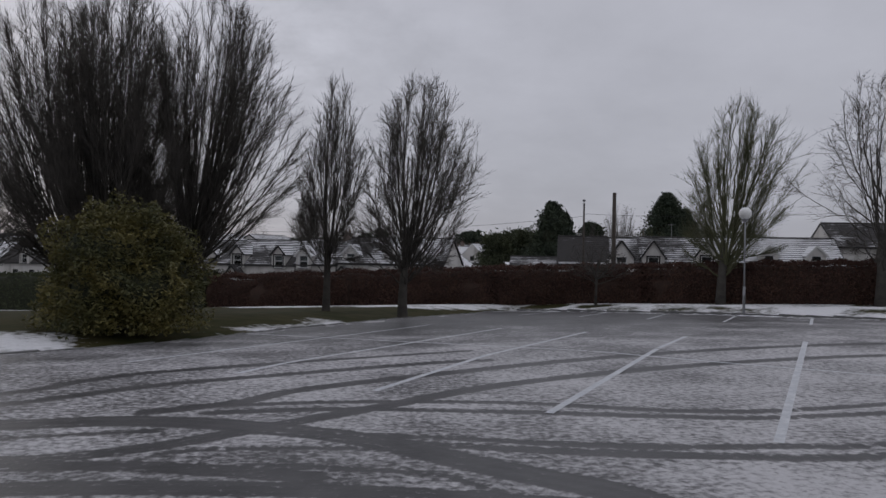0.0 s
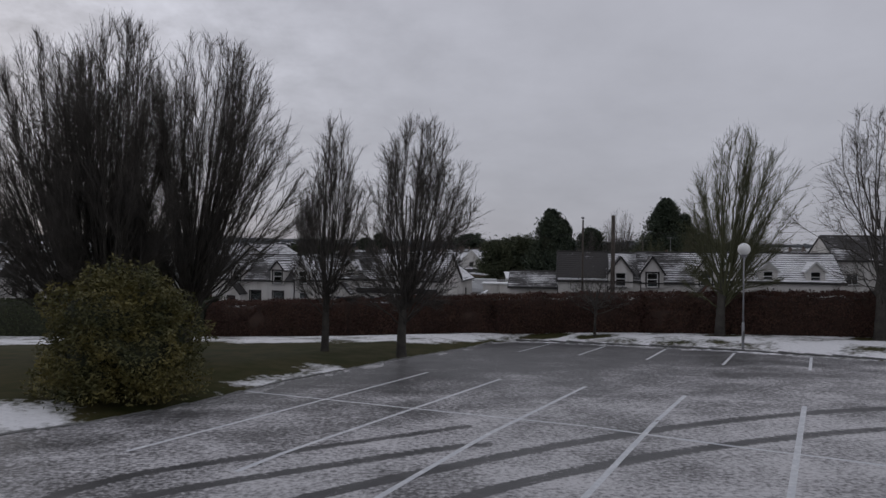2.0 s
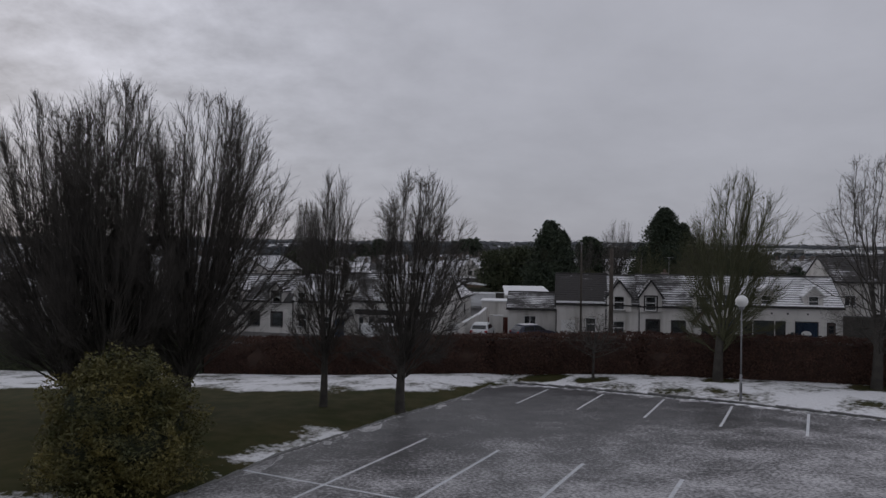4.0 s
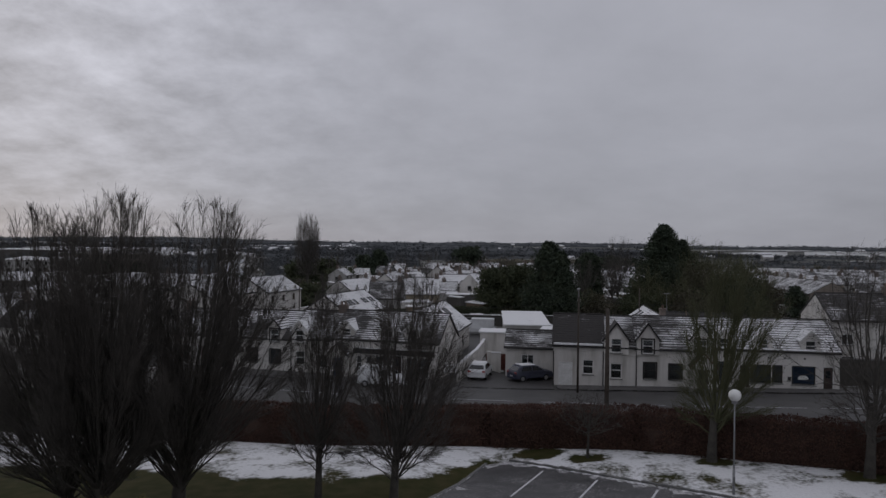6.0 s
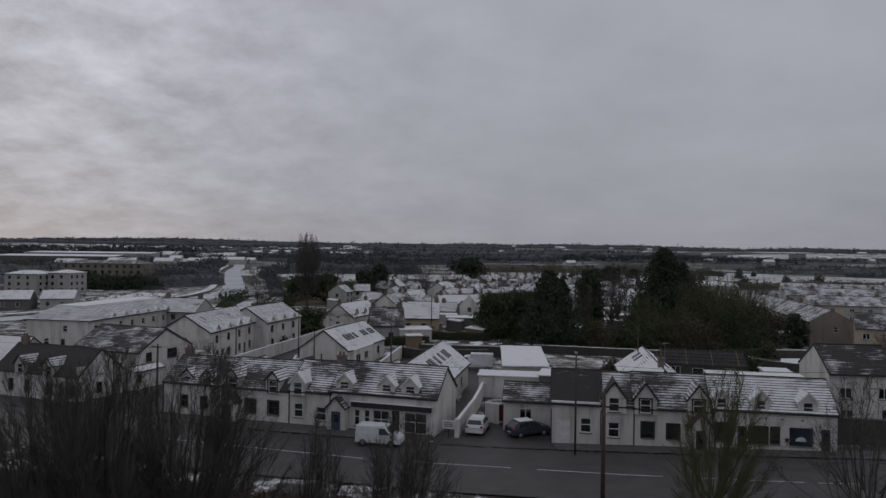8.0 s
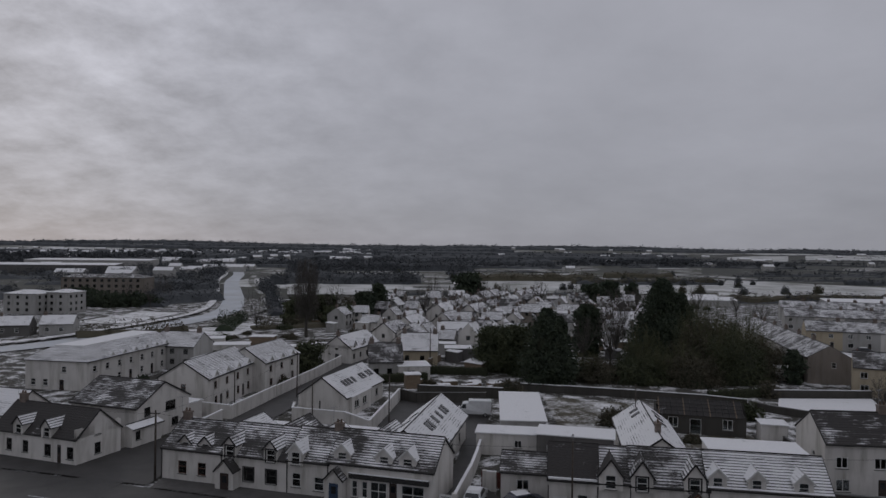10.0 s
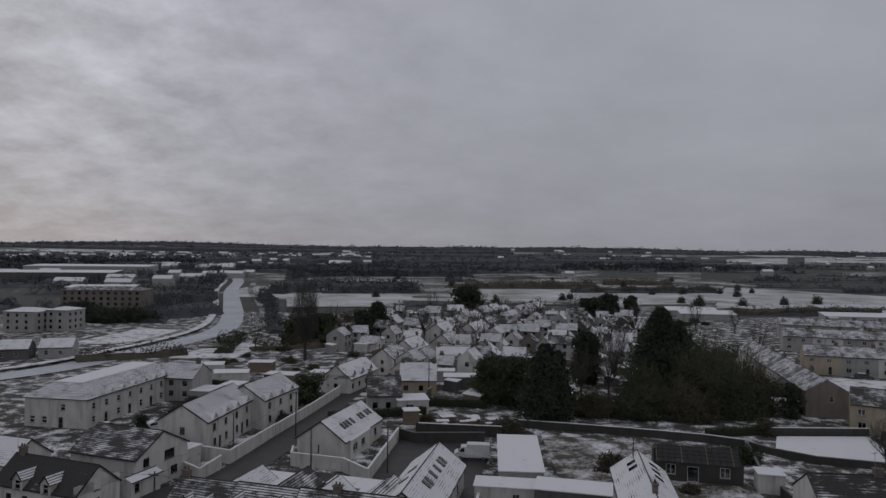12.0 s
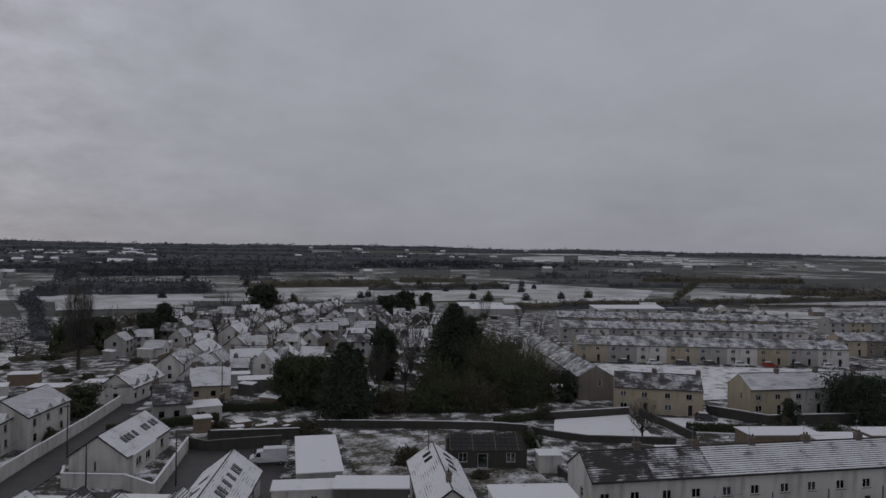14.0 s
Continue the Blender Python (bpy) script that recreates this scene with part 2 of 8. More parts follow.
M["pot"] = grainy("pot", (0.10, 0.07, 0.055), (0.16, 0.11, 0.08), 3.0, 0.8, 0.2)
M["black_trim"] = grainy("black_trim", (0.025, 0.024, 0.024), (0.04, 0.038, 0.036), 3.0, 0.6, 0.1)
M["white_trim"] = grainy("white_trim", (0.68, 0.68, 0.67), (0.58, 0.58, 0.56), 2.0, 0.6, 0.1)
M["brown_trim"] = grainy("brown_trim", (0.10, 0.05, 0.035), (0.13, 0.07, 0.05), 3.0, 0.6, 0.1)
M["door_blue"] = grainy("door_blue", (0.03, 0.05, 0.09), (0.04, 0.065, 0.11), 3.0, 0.5, 0.1)
M["door_dark"] = grainy("door_dark", (0.035, 0.025, 0.022), (0.05, 0.035, 0.03), 3.0, 0.5, 0.1)
M["curtain"] = grainy("curtain", (0.50, 0.48, 0.45), (0.36, 0.35, 0.33), 2.0, 0.9, 0.2)
M["timber"] = grainy("timber", (0.16, 0.12, 0.085), (0.22, 0.17, 0.12), 2.0, 0.85, 0.3)
M["rust_gate"] = grainy("rust_gate", (0.10, 0.028, 0.022), (0.14, 0.045, 0.035), 2.0, 0.7, 0.2)
M["pole_wood"] = grainy("pole_wood", (0.055, 0.045, 0.038), (0.085, 0.072, 0.06), 2.0, 0.9, 0.3)
M["steel"] = grainy("steel", (0.22, 0.22, 0.23), (0.28, 0.28, 0.29), 3.0, 0.5, 0.1)
M["globe"] = grainy("globe", (0.80, 0.80, 0.78), (0.74, 0.74, 0.72), 4.0, 0.35, 0.05)
M["cable"] = material("cable", (0.02, 0.02, 0.02), 0.6)
M["glass"] = glass("glass")
M["car_white"] = grainy("car_white", (0.62, 0.63, 0.64), (0.55, 0.56, 0.57), 1.5, 0.3, 0.02, spec=0.5)
M["car_blue"] = grainy("car_blue", (0.028, 0.032, 0.055), (0.04, 0.045, 0.07), 1.5, 0.3, 0.02, spec=0.5)
M["car_dark"] = grainy("car_dark", (0.03, 0.03, 0.032), (0.045, 0.045, 0.048), 1.5, 0.3, 0.02, spec=0.5)
M["car_glass"] = material("car_glass", (0.015, 0.017, 0.02), 0.08, 0, 0.6)
M["tyre"] = grainy("tyre", (0.02, 0.02, 0.02), (0.03, 0.03, 0.03), 8.0, 0.9, 0.2)
M["rim"] = material("rim", (0.35, 0.35, 0.36), 0.35, 0.8)
M["lamp_red"] = material("lamp_red", (0.25, 0.02, 0.02), 0.3)
M["lamp_clear"] = material("lamp_clear", (0.6, 0.6, 0.6), 0.15)


# ---- shared builders ----
def mesh_from(name, verts, faces, mat, parent=None, label="", uvs=None, smooth=False, weld=False):
    weld = weld or uvs is not None
    me = bpy.data.meshes.new(name)
    if weld:
        seen, index = {}, []
        for v in verts:
            index.append(seen.setdefault(tuple(round(c, 4) for c in v), len(seen)))
        kept, kept_uv, n = [], [], 0
        for f in faces:
            g = tuple(index[i] for i in f)
            pick = [k for k in range(len(g)) if g[k] not in g[:k]]
            if len(pick) > 2:
                kept.append(tuple(g[k] for k in pick))
                if uvs is not None:
                    kept_uv += [uvs[n + k] for k in pick]
            n += len(f)
        verts, faces = list(seen), kept
        uvs = kept_uv if uvs is not None else None
    me.from_pydata([tuple(v) for v in verts], [], [tuple(f) for f in faces])
    if uvs is not None:
        layer = me.uv_layers.new(name="UVMap")
        layer.data.foreach_set("uv", np.asarray(uvs, dtype=float).ravel())
    if smooth:
        me.polygons.foreach_set("use_smooth", [True] * len(me.polygons))
    me.materials.append(M[mat] if isinstance(mat, str) else mat)
    return place(name, me, parent, label)


def place(name, me, parent=None, label=""):
    ob = new(name, me)
    if parent is not None:
        ob.parent = parent
    if label:
        tagged(ob, label)
    return ob


def part(name, bm, mat, parent, label="", smooth=False):
    me = bpy.data.meshes.new(name)
    bmesh.ops.recalc_face_normals(bm, faces=bm.faces)
    bm.to_mesh(me)
    bm.free()
    if smooth:
        me.polygons.foreach_set("use_smooth", [True] * len(me.polygons))
    me.materials.append(M[mat])
    return place(name, me, parent, label)


def add_box(bm, x0, x1, y0, y1, z0, z1, bevel=0.0):
    m = Matrix.Translation(((x0 + x1) / 2, (y0 + y1) / 2, (z0 + z1) / 2)) @ Matrix.Diagonal((x1 - x0, y1 - y0, z1 - z0, 1))
    made = bmesh.ops.create_cube(bm, size=1, matrix=m)["verts"]
    if bevel:
        edges = list({e for v in made for e in v.link_edges})
        bmesh.ops.bevel(bm, geom=edges, offset=bevel, segments=2, affect="EDGES", profile=0.5)


def add_tube(bm, a, b, r0, r1, sides=8):
    a, b = Vector(a), Vector(b)
    rot = (b - a).to_track_quat("Z", "Y").to_matrix().to_4x4()
    bmesh.ops.create_cone(bm, cap_ends=True, segments=sides, radius1=r0, radius2=r1, depth=(b - a).length,
                          matrix=Matrix.Translation((a + b) / 2) @ rot)


def box_part(name, x0, x1, y0, y1, z0, z1, mat, parent, label="", bevel=0.0):
    bm = bmesh.new()
    add_box(bm, x0, x1, y0, y1, z0, z1, bevel)
    return part(name, bm, mat, parent, label)


# ---- ground ----
GS = np.array([-9000, 12.6, 21, 25.2, 34.7, 39.9, 47.3, 59.9, 74.6, 150, 450, 800, 1500, 2200, 2900, 6000], float)
GZ = np.array([0, 0, -0.4, -0.57, -1.12, -1.65, -2.24, -3.0, -3.2, -3.6, -3.6, -3, 4, 20, 24, 5], float)


CAR_PARK = [(-40, -30), (40, -30), (40, 6), (15.7, 24.2), (12.2, 27.3), (8.9, 29.8), (5.8, 32.3), (3.6, 33.8), (2.4, 33.2), (1.0, 29.8), (-1.6, 25.4), (-3.2, 22.3), (-4.6, 19.9), (-5.5, 17.3), (-6.4, 15.4), (-7.3, 14.1), (-8.4, 12.9), (-10, 11.6), (-14, 8.2), (-40, -8)]
HEDGE_LINE = [(-60, 52.5), (-30, 44.8), (-13, 40.2), (-4.7, 37.9), (2.7, 36.8), (10.3, 35.5), (16.9, 32.2), (30, 26.2), (45, 19.8), (60, 13)]


def build_bank():
    """The lawn and verge lie a little above the tarmac; they fall away again behind the hedge."""
    X, Y = np.meshgrid(np.arange(-70, 60.1, 0.5), np.arange(-10, 60.1, 0.5))
    away, inside = np.full(X.shape, 99.0), np.zeros(X.shape, bool)
    for (x0, y0), (x1, y1) in zip(CAR_PARK, CAR_PARK[1:] + CAR_PARK[:1]):
        dx, dy = x1 - x0, y1 - y0
        t = np.clip(((X - x0) * dx + (Y - y0) * dy) / (dx * dx + dy * dy), 0, 1)
        away = np.minimum(away, np.hypot(X - x0 - t * dx, Y - y0 - t * dy))
        if dy:
            inside ^= ((y0 > Y) != (y1 > Y)) & (X < dx * (Y - y0) / dy + x0)
    away = np.where(inside, 0, away)
    h = np.array(HEDGE_LINE)
    behind = Y - np.interp(X, h[:, 0], h[:, 1])
    return 0.30 * np.clip(away / 2.5, 0, 1) * np.clip((4.0 - behind) / 3.0, 0, 1) * np.clip((Y - 8) / 4, 0, 1)


BANK = build_bank()


def gz(x, y):
    """Height of the ground."""
    lean = 0.35 * max(0.0, min(1.0, 2 - y / 150)) if y > 150 else 0.35
    s = y - lean * max(-80.0, min(80.0, x))
    z = float(np.interp(s, GS, GZ))
    if -69 < x < 59 and -9 < y < 59:
        u, v = (x + 70) * 2, (y + 10) * 2
        i, j = int(u), int(v)
        u, v = u - i, v - j
        z += float((BANK[j, i] * (1 - u) + BANK[j, i + 1] * u) * (1 - v) + (BANK[j + 1, i] * (1 - u) + BANK[j + 1, i + 1] * u) * v)
    if y > 700:
        k = min(1.0, (y - 700) / 1200)
        z += k * (9 * noise.noise((x / 700, y / 900, 0.3)) + 4 * noise.noise((x / 210, y / 500, 4.1)) - x * 0.0022)
    return z


def graded(lo, hi, near, far, step, grow):
    """Lines that lie close together between near and far and widen outwards."""
    out = list(np.arange(near, far + 0.01, step))
    s, v = step, near
    while v > lo:
        s *= grow
        v -= s
        out.insert(0, max(v, lo))
    s, v = step, out[-1]
    while v < hi:
        s *= grow
        v += s
        out.append(min(v, hi))
    return out


def build_ground():
    xs = graded(-4200, 4200, -70, 110, 3.0, 1.10)
    ys = graded(-1500, 4300, -20, 160, 2.5, 1.045)
    verts = [(x, y, gz(x, y) - 0.10) for y in ys for x in xs]
    w = len(xs)
    faces = [(j * w + i, j * w + i + 1, (j + 1) * w + i + 1, (j + 1) * w + i) for j in range(len(ys) - 1) for i in range(w - 1)]
    ob = mesh_from("ground", verts, faces, "town_ground", smooth=True)
    ob.data.materials.append(M["field_snow"])
    ob.data.materials.append(M["field_thin"])
    ob.data.materials.append(M["field_dark"])
    rnd = random.Random(5)
    # fields are irregular cells of land; snow lies on the open ones
    seeds = {}

    def field(cx, cy):
        gx = 90 + cy * 0.10
        gy = 42 + cy * 0.07
        off = 0.35 * gx * noise.noise((cy / 160, 2.2, 0))
        key = (math.floor((cx + off) / gx), math.floor((cy + 18 * noise.noise((cx / 120, 1.1, 0))) / gy))
        if key not in seeds:
            seeds[key] = rnd.random()
        return seeds[key]

    index = []
    for f in ob.data.polygons:
        x, y, _ = f.center
        town = -200 < y < 335
        if town:
            index.append(0)
        else:
            r = field(x, y)
            open_share = (0.22 if x > 0.05 * y else 0.14) if y < 1200 else 0.26
            index.append(1 if r < open_share else 2 if r < open_share + 0.3 else 3)
    ob.data.polygons.foreach_set("material_index", index)
    tagged(ob, "flat winter land under thin patchy snow, with fields to the horizon", "ground", kind="structure")


build_ground()


def sheet(name, pts, mat, lift, step=1.2, label="", category="", kind="structure"):
    """A surface over the given outline that follows the ground."""
    bm = bmesh.new()
    bm.faces.new([bm.verts.new((x, y, 0)) for x, y in pts])
    for axis in (0, 1):
        lo, hi = min(p[axis] for p in pts), max(p[axis] for p in pts)
        no = (1, 0, 0) if axis == 0 else (0, 1, 0)
        v = lo + step
        while v < hi:
            co = (v, 0, 0) if axis == 0 else (0, v, 0)
            bmesh.ops.bisect_plane(bm, geom=bm.verts[:] + bm.edges[:] + bm.faces[:], plane_co=co, plane_no=no)
            v += step
    bmesh.ops.triangulate(bm, faces=[f for f in bm.faces if len(f.verts) > 4])
    for v in bm.verts:
        v.co.z = gz(v.co.x, v.co.y) + lift
    ob = part(name, bm, mat, None, smooth=True)
    for p in ob.data.polygons[:1]:
        if p.normal.z < 0:
            ob.data.flip_normals()
    return tagged(ob, label, category, kind=kind)


def ribbon(name, pts, width, mat, lift, parent=None, label="", wobble=0.0, seed=0, end=True):
    """A strip along a line, smoothed, that follows the ground."""
    rnd = random.Random(seed)
    pts = [Vector((*p, 0)) for p in pts]
    fine = []
    for i in range(len(pts) - 1):
        a, b, c, d = pts[max(i - 1, 0)], pts[i], pts[i + 1], pts[min(i + 2, len(pts) - 1)]
        n = max(2, int((c - b).length / 0.5)) if width < 1 else max(2, int((c - b).length / 2.5))
        for k in range(n):
            t = k / n
            fine.append(0.5 * (2 * b + (c - a) * t + (2 * a - 5 * b + 4 * c - d) * t * t + (3 * b - a - 3 * c + d) * t ** 3))
    fine.append(pts[-1])
    verts, faces = [], []
    for i, p in enumerate(fine):
        t = (fine[min(i + 1, len(fine) - 1)] - fine[max(i - 1, 0)]).normalized()
        s = Vector((t.y, -t.x, 0))
        w = width / 2 * (1 + wobble * rnd.uniform(-1, 1))
        for side in (1, -1):
            q = p + s * w * side
            verts.append((q.x, q.y, gz(q.x, q.y) + lift))
        if i:
            k = 2 * i
            faces.append((k - 2, k, k + 1, k - 1))
    return mesh_from(name, verts, faces, mat, parent, label, smooth=True)


# car park
car_park = sheet("car_park", CAR_PARK, "tarmac_snow", 0.0, 1.2, "wet tarmac car park under thin trampled slush", "car park")
for i in range(5):
    ribbon("bay_line", [(3.5 - 2.2 * i, 7.2 + 1.15 * i), (8.2 - 2.15 * i, 15.7 + 1.55 * i)], 0.105, "paint", 0.014, car_park)
ribbon("bay_line", [(5.8, 6.0), (10.3, 14.2)], 0.105, "paint", 0.014, car_park)
for i in range(5):
    ribbon("bay_line", [(11.6 - 2.12 * i, 21.9 + 1.55 * i), (13.6 - 2.15 * i, 25.6 + 1.6 * i)], 0.095, "paint", 0.014, car_park)
ribbon("bay_line", [(13.8, 20.2), (15.7, 23.6)], 0.095, "paint", 0.014, car_park)
ribbon("centre_line", [(12.0, 8.6), (7.2, 11.35), (4.2, 12.9), (-5.1, 18.3)], 0.09, "paint", 0.013, car_park)


def spline(line, step=0.25):
    """Points along a smooth line through the given ones."""
    pts = [np.array(q, float) for q in line]
    out = []
    for i in range(len(pts) - 1):
        a, b, c, d = pts[max(i - 1, 0)], pts[i], pts[i + 1], pts[min(i + 2, len(pts) - 1)]
        n = max(2, int(np.linalg.norm(c - b) / step))
        for k in range(n):
            t = k / n
            out.append(0.5 * (2 * b + (c - a) * t + (2 * a - 5 * b + 4 * c - d) * t * t + (3 * b - a - 3 * c + d) * t ** 3))
    return np.array(out + [pts[-1]])


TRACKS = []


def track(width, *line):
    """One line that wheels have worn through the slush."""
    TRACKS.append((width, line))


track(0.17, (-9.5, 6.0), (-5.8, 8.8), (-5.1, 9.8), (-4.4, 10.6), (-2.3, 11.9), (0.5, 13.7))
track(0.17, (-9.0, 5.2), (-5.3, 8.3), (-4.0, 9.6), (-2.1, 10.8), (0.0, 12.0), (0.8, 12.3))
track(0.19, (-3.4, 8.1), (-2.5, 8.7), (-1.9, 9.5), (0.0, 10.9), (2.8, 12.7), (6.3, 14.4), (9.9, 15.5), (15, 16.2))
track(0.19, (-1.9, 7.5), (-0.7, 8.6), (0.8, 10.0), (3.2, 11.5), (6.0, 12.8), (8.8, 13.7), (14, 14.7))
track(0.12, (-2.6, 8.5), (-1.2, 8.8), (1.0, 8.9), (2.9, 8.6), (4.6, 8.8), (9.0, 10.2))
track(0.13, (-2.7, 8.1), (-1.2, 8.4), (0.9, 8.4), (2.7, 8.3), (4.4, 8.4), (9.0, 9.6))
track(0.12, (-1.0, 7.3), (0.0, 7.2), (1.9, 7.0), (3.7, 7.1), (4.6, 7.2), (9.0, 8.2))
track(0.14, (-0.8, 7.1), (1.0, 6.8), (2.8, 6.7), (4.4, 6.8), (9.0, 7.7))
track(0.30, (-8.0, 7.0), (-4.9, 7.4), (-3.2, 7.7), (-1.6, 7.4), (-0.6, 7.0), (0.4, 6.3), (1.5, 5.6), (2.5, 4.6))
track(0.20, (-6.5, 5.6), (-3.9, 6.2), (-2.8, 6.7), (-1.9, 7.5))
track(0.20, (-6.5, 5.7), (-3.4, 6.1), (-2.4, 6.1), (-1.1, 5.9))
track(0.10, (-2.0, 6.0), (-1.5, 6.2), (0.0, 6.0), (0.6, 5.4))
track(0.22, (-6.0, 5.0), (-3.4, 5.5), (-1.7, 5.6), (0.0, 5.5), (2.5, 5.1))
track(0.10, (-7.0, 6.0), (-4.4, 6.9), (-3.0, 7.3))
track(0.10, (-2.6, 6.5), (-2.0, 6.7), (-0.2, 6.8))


def in_outline(x, y, pts):
    """Whether a place lies inside an outline."""
    hit = False
    for (x0, y0), (x1, y1) in zip(pts, pts[1:] + pts[:1]):
        if (y0 > y) != (y1 > y) and x < (x1 - x0) * (y - y0) / (y1 - y0) + x0:
            hit = not hit
    return hit


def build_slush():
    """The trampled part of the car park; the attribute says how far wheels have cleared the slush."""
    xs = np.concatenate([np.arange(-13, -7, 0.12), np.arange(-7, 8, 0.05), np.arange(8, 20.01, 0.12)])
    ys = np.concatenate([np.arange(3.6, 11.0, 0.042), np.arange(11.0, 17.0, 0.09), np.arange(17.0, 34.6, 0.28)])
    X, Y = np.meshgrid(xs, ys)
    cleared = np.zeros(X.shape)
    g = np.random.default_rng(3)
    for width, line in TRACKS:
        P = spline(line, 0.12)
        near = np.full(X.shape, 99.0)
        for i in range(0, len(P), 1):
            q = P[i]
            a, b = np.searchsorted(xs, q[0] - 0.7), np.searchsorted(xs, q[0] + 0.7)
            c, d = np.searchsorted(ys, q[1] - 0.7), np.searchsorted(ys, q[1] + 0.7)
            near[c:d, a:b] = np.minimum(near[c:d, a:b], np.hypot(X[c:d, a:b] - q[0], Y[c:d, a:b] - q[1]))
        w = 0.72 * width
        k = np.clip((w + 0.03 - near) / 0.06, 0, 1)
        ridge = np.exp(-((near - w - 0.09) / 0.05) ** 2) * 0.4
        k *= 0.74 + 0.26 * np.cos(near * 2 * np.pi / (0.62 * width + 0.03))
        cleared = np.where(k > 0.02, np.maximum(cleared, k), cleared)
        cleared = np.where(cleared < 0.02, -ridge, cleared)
    # the far end has thawed and lies wet
    S = Y - 0.35 * X
    worn = np.clip((S - 11) / 13, 0, 1) ** 1.2 * 0.50
    cleared = np.maximum(cleared, worn)
    busy = 0.22 * np.exp(-((Y - 6.2 - 0.12 * X) / 1.3) ** 2) * np.clip((2.5 - X) / 3, 0, 1)
    cleared = np.maximum(cleared, busy)
    cleared = np.maximum(cleared, 0.20 * np.clip((-2.0 - X) / 4, 0, 1))
    Z = np.array([[gz(x, y) for x in xs] for y in ys]) + 0.010 - 0.008 * np.clip(cleared, 0, 1)
    inside = np.array([[in_outline(x, y, CAR_PARK) for x in xs] for y in ys])
    Z = np.where(inside, Z, Z - 0.16)
    w = len(xs)
    n = len(ys)
    j, i = np.meshgrid(np.arange(n - 1), np.arange(w - 1), indexing="ij")
    k = (j * w + i).ravel()
    F = np.stack([k, k + 1, k + w + 1, k + w], 1).ravel()
    me = bpy.data.meshes.new("slush_patch")
    me.vertices.add(n * w)
    me.vertices.foreach_set("co", np.stack([X, Y, Z], -1).ravel())
    me.loops.add(len(F))
    me.loops.foreach_set("vertex_index", F)
    me.polygons.add(len(F) // 4)
    me.polygons.foreach_set("loop_start", np.arange(len(F) // 4) * 4)
    me.update(calc_edges=True)
    me.polygons.foreach_set("use_smooth", [True] * (len(F) // 4))
    me.attributes.new("cleared", "FLOAT", "POINT").data.foreach_set("value", cleared.ravel())
    me.materials.append(M["tarmac_snow"])
    tagged(place("slush_patch", me), "grey slush crossed by dark wheel tracks", "car park", kind="structure")


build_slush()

# lawn, verge, road
def build_verge():
    """Lawn and verge round the car park; the attribute says where the grass shows through the snow."""
    xs, ys = np.arange(-70, 60.1, 0.45), np.arange(-6, 56, 0.4)
    edge = np.interp(xs, [-70, -30, -14, -8, -5, -1, 1.2, 2.5, 2.9, 60], [40, 35, 32.5, 30.6, 29.7, 30.4, 32.9, 34.4, -60, -60])
    X, Y = np.meshgrid(xs, ys)
    rag = np.array([[noise.noise((x * 0.35, y * 0.35, 7)) + 0.6 * noise.noise((x * 1.1, y * 1.1, 3)) for x in xs] for y in ys])
    grass = np.clip((edge[None, :] - Y + 1.1 * rag) / 1.5, 0, 1) * 1.25
    # trampled snow lies along the kerb and at the corner by the bush
    kerb = np.array([[min(math.hypot(x - a, y - b) for a, b in ((-9.6, 13.6), (-11, 13), (-12.5, 11.5), (-5.4, 18.4), (-4.6, 20.3), (-3.7, 22.2))) for x in xs] for y in ys])
    grass *= np.clip((kerb + 0.9 * rag - 0.7) / 1.2, 0.12, 1)
    for a, b, r in ((-8.4, 14.3, 1.3), (-9.6, 14.6, 1.7), (-10.6, 13.6, 1.9), (-12.6, 12.8, 2.0)):
        grass *= np.clip((np.hypot(X - a, Y - b) + 0.9 * rag - 0.8 * r) / 0.9, 0.16, 1)
    # bare ground under the trees and beside the path tip
    for a, b, r in ((7.4, 33.4, 1.3), (18.6, 29.6, 1.6), (12.9, 32.2, 1.2), (5.2, 34.6, 1.4), (-4.4, 26.4, 1.0), (-1.5, 26.4, 1.2)):
        grass = np.maximum(grass, np.clip((r - np.hypot(X - a, (Y - b) * 1.6) + 0.5 * rag) / 0.6, 0, 1))
    Z = np.array([[gz(x, y) for x in xs] for y in ys]) - 0.022 + 0.05 * np.clip(1 - grass, 0, 1) * (Y > 24)
    inside = np.array([[in_outline(x, y, CAR_PARK) for x in xs] for y in ys])
    Z = np.where(inside, Z - 0.05, Z)
    behind = np.interp(xs, [p[0] for p in HEDGE_LINE], [p[1] for p in HEDGE_LINE]) + 0.6
    Z = np.where(Y > behind[None, :], Z - 0.3, Z)
    w, n = len(xs), len(ys)
    j, i = np.meshgrid(np.arange(n - 1), np.arange(w - 1), indexing="ij")
    k = (j * w + i).ravel()
    F = np.stack([k, k + 1, k + w + 1, k + w], 1)
    me = bpy.data.meshes.new("lawn")
    me.from_pydata(np.stack([X, Y, Z], -1).reshape(-1, 3).tolist(), [], F.tolist())
    me.polygons.foreach_set("use_smooth", [True] * len(F))
    me.attributes.new("cleared", "FLOAT", "POINT").data.foreach_set("value", grass.ravel())
    me.materials.append(M["verge"])
    tagged(place("lawn", me), "damp green lawn and verge with uneven patches of snow", "lawn", kind="structure")


build_verge()


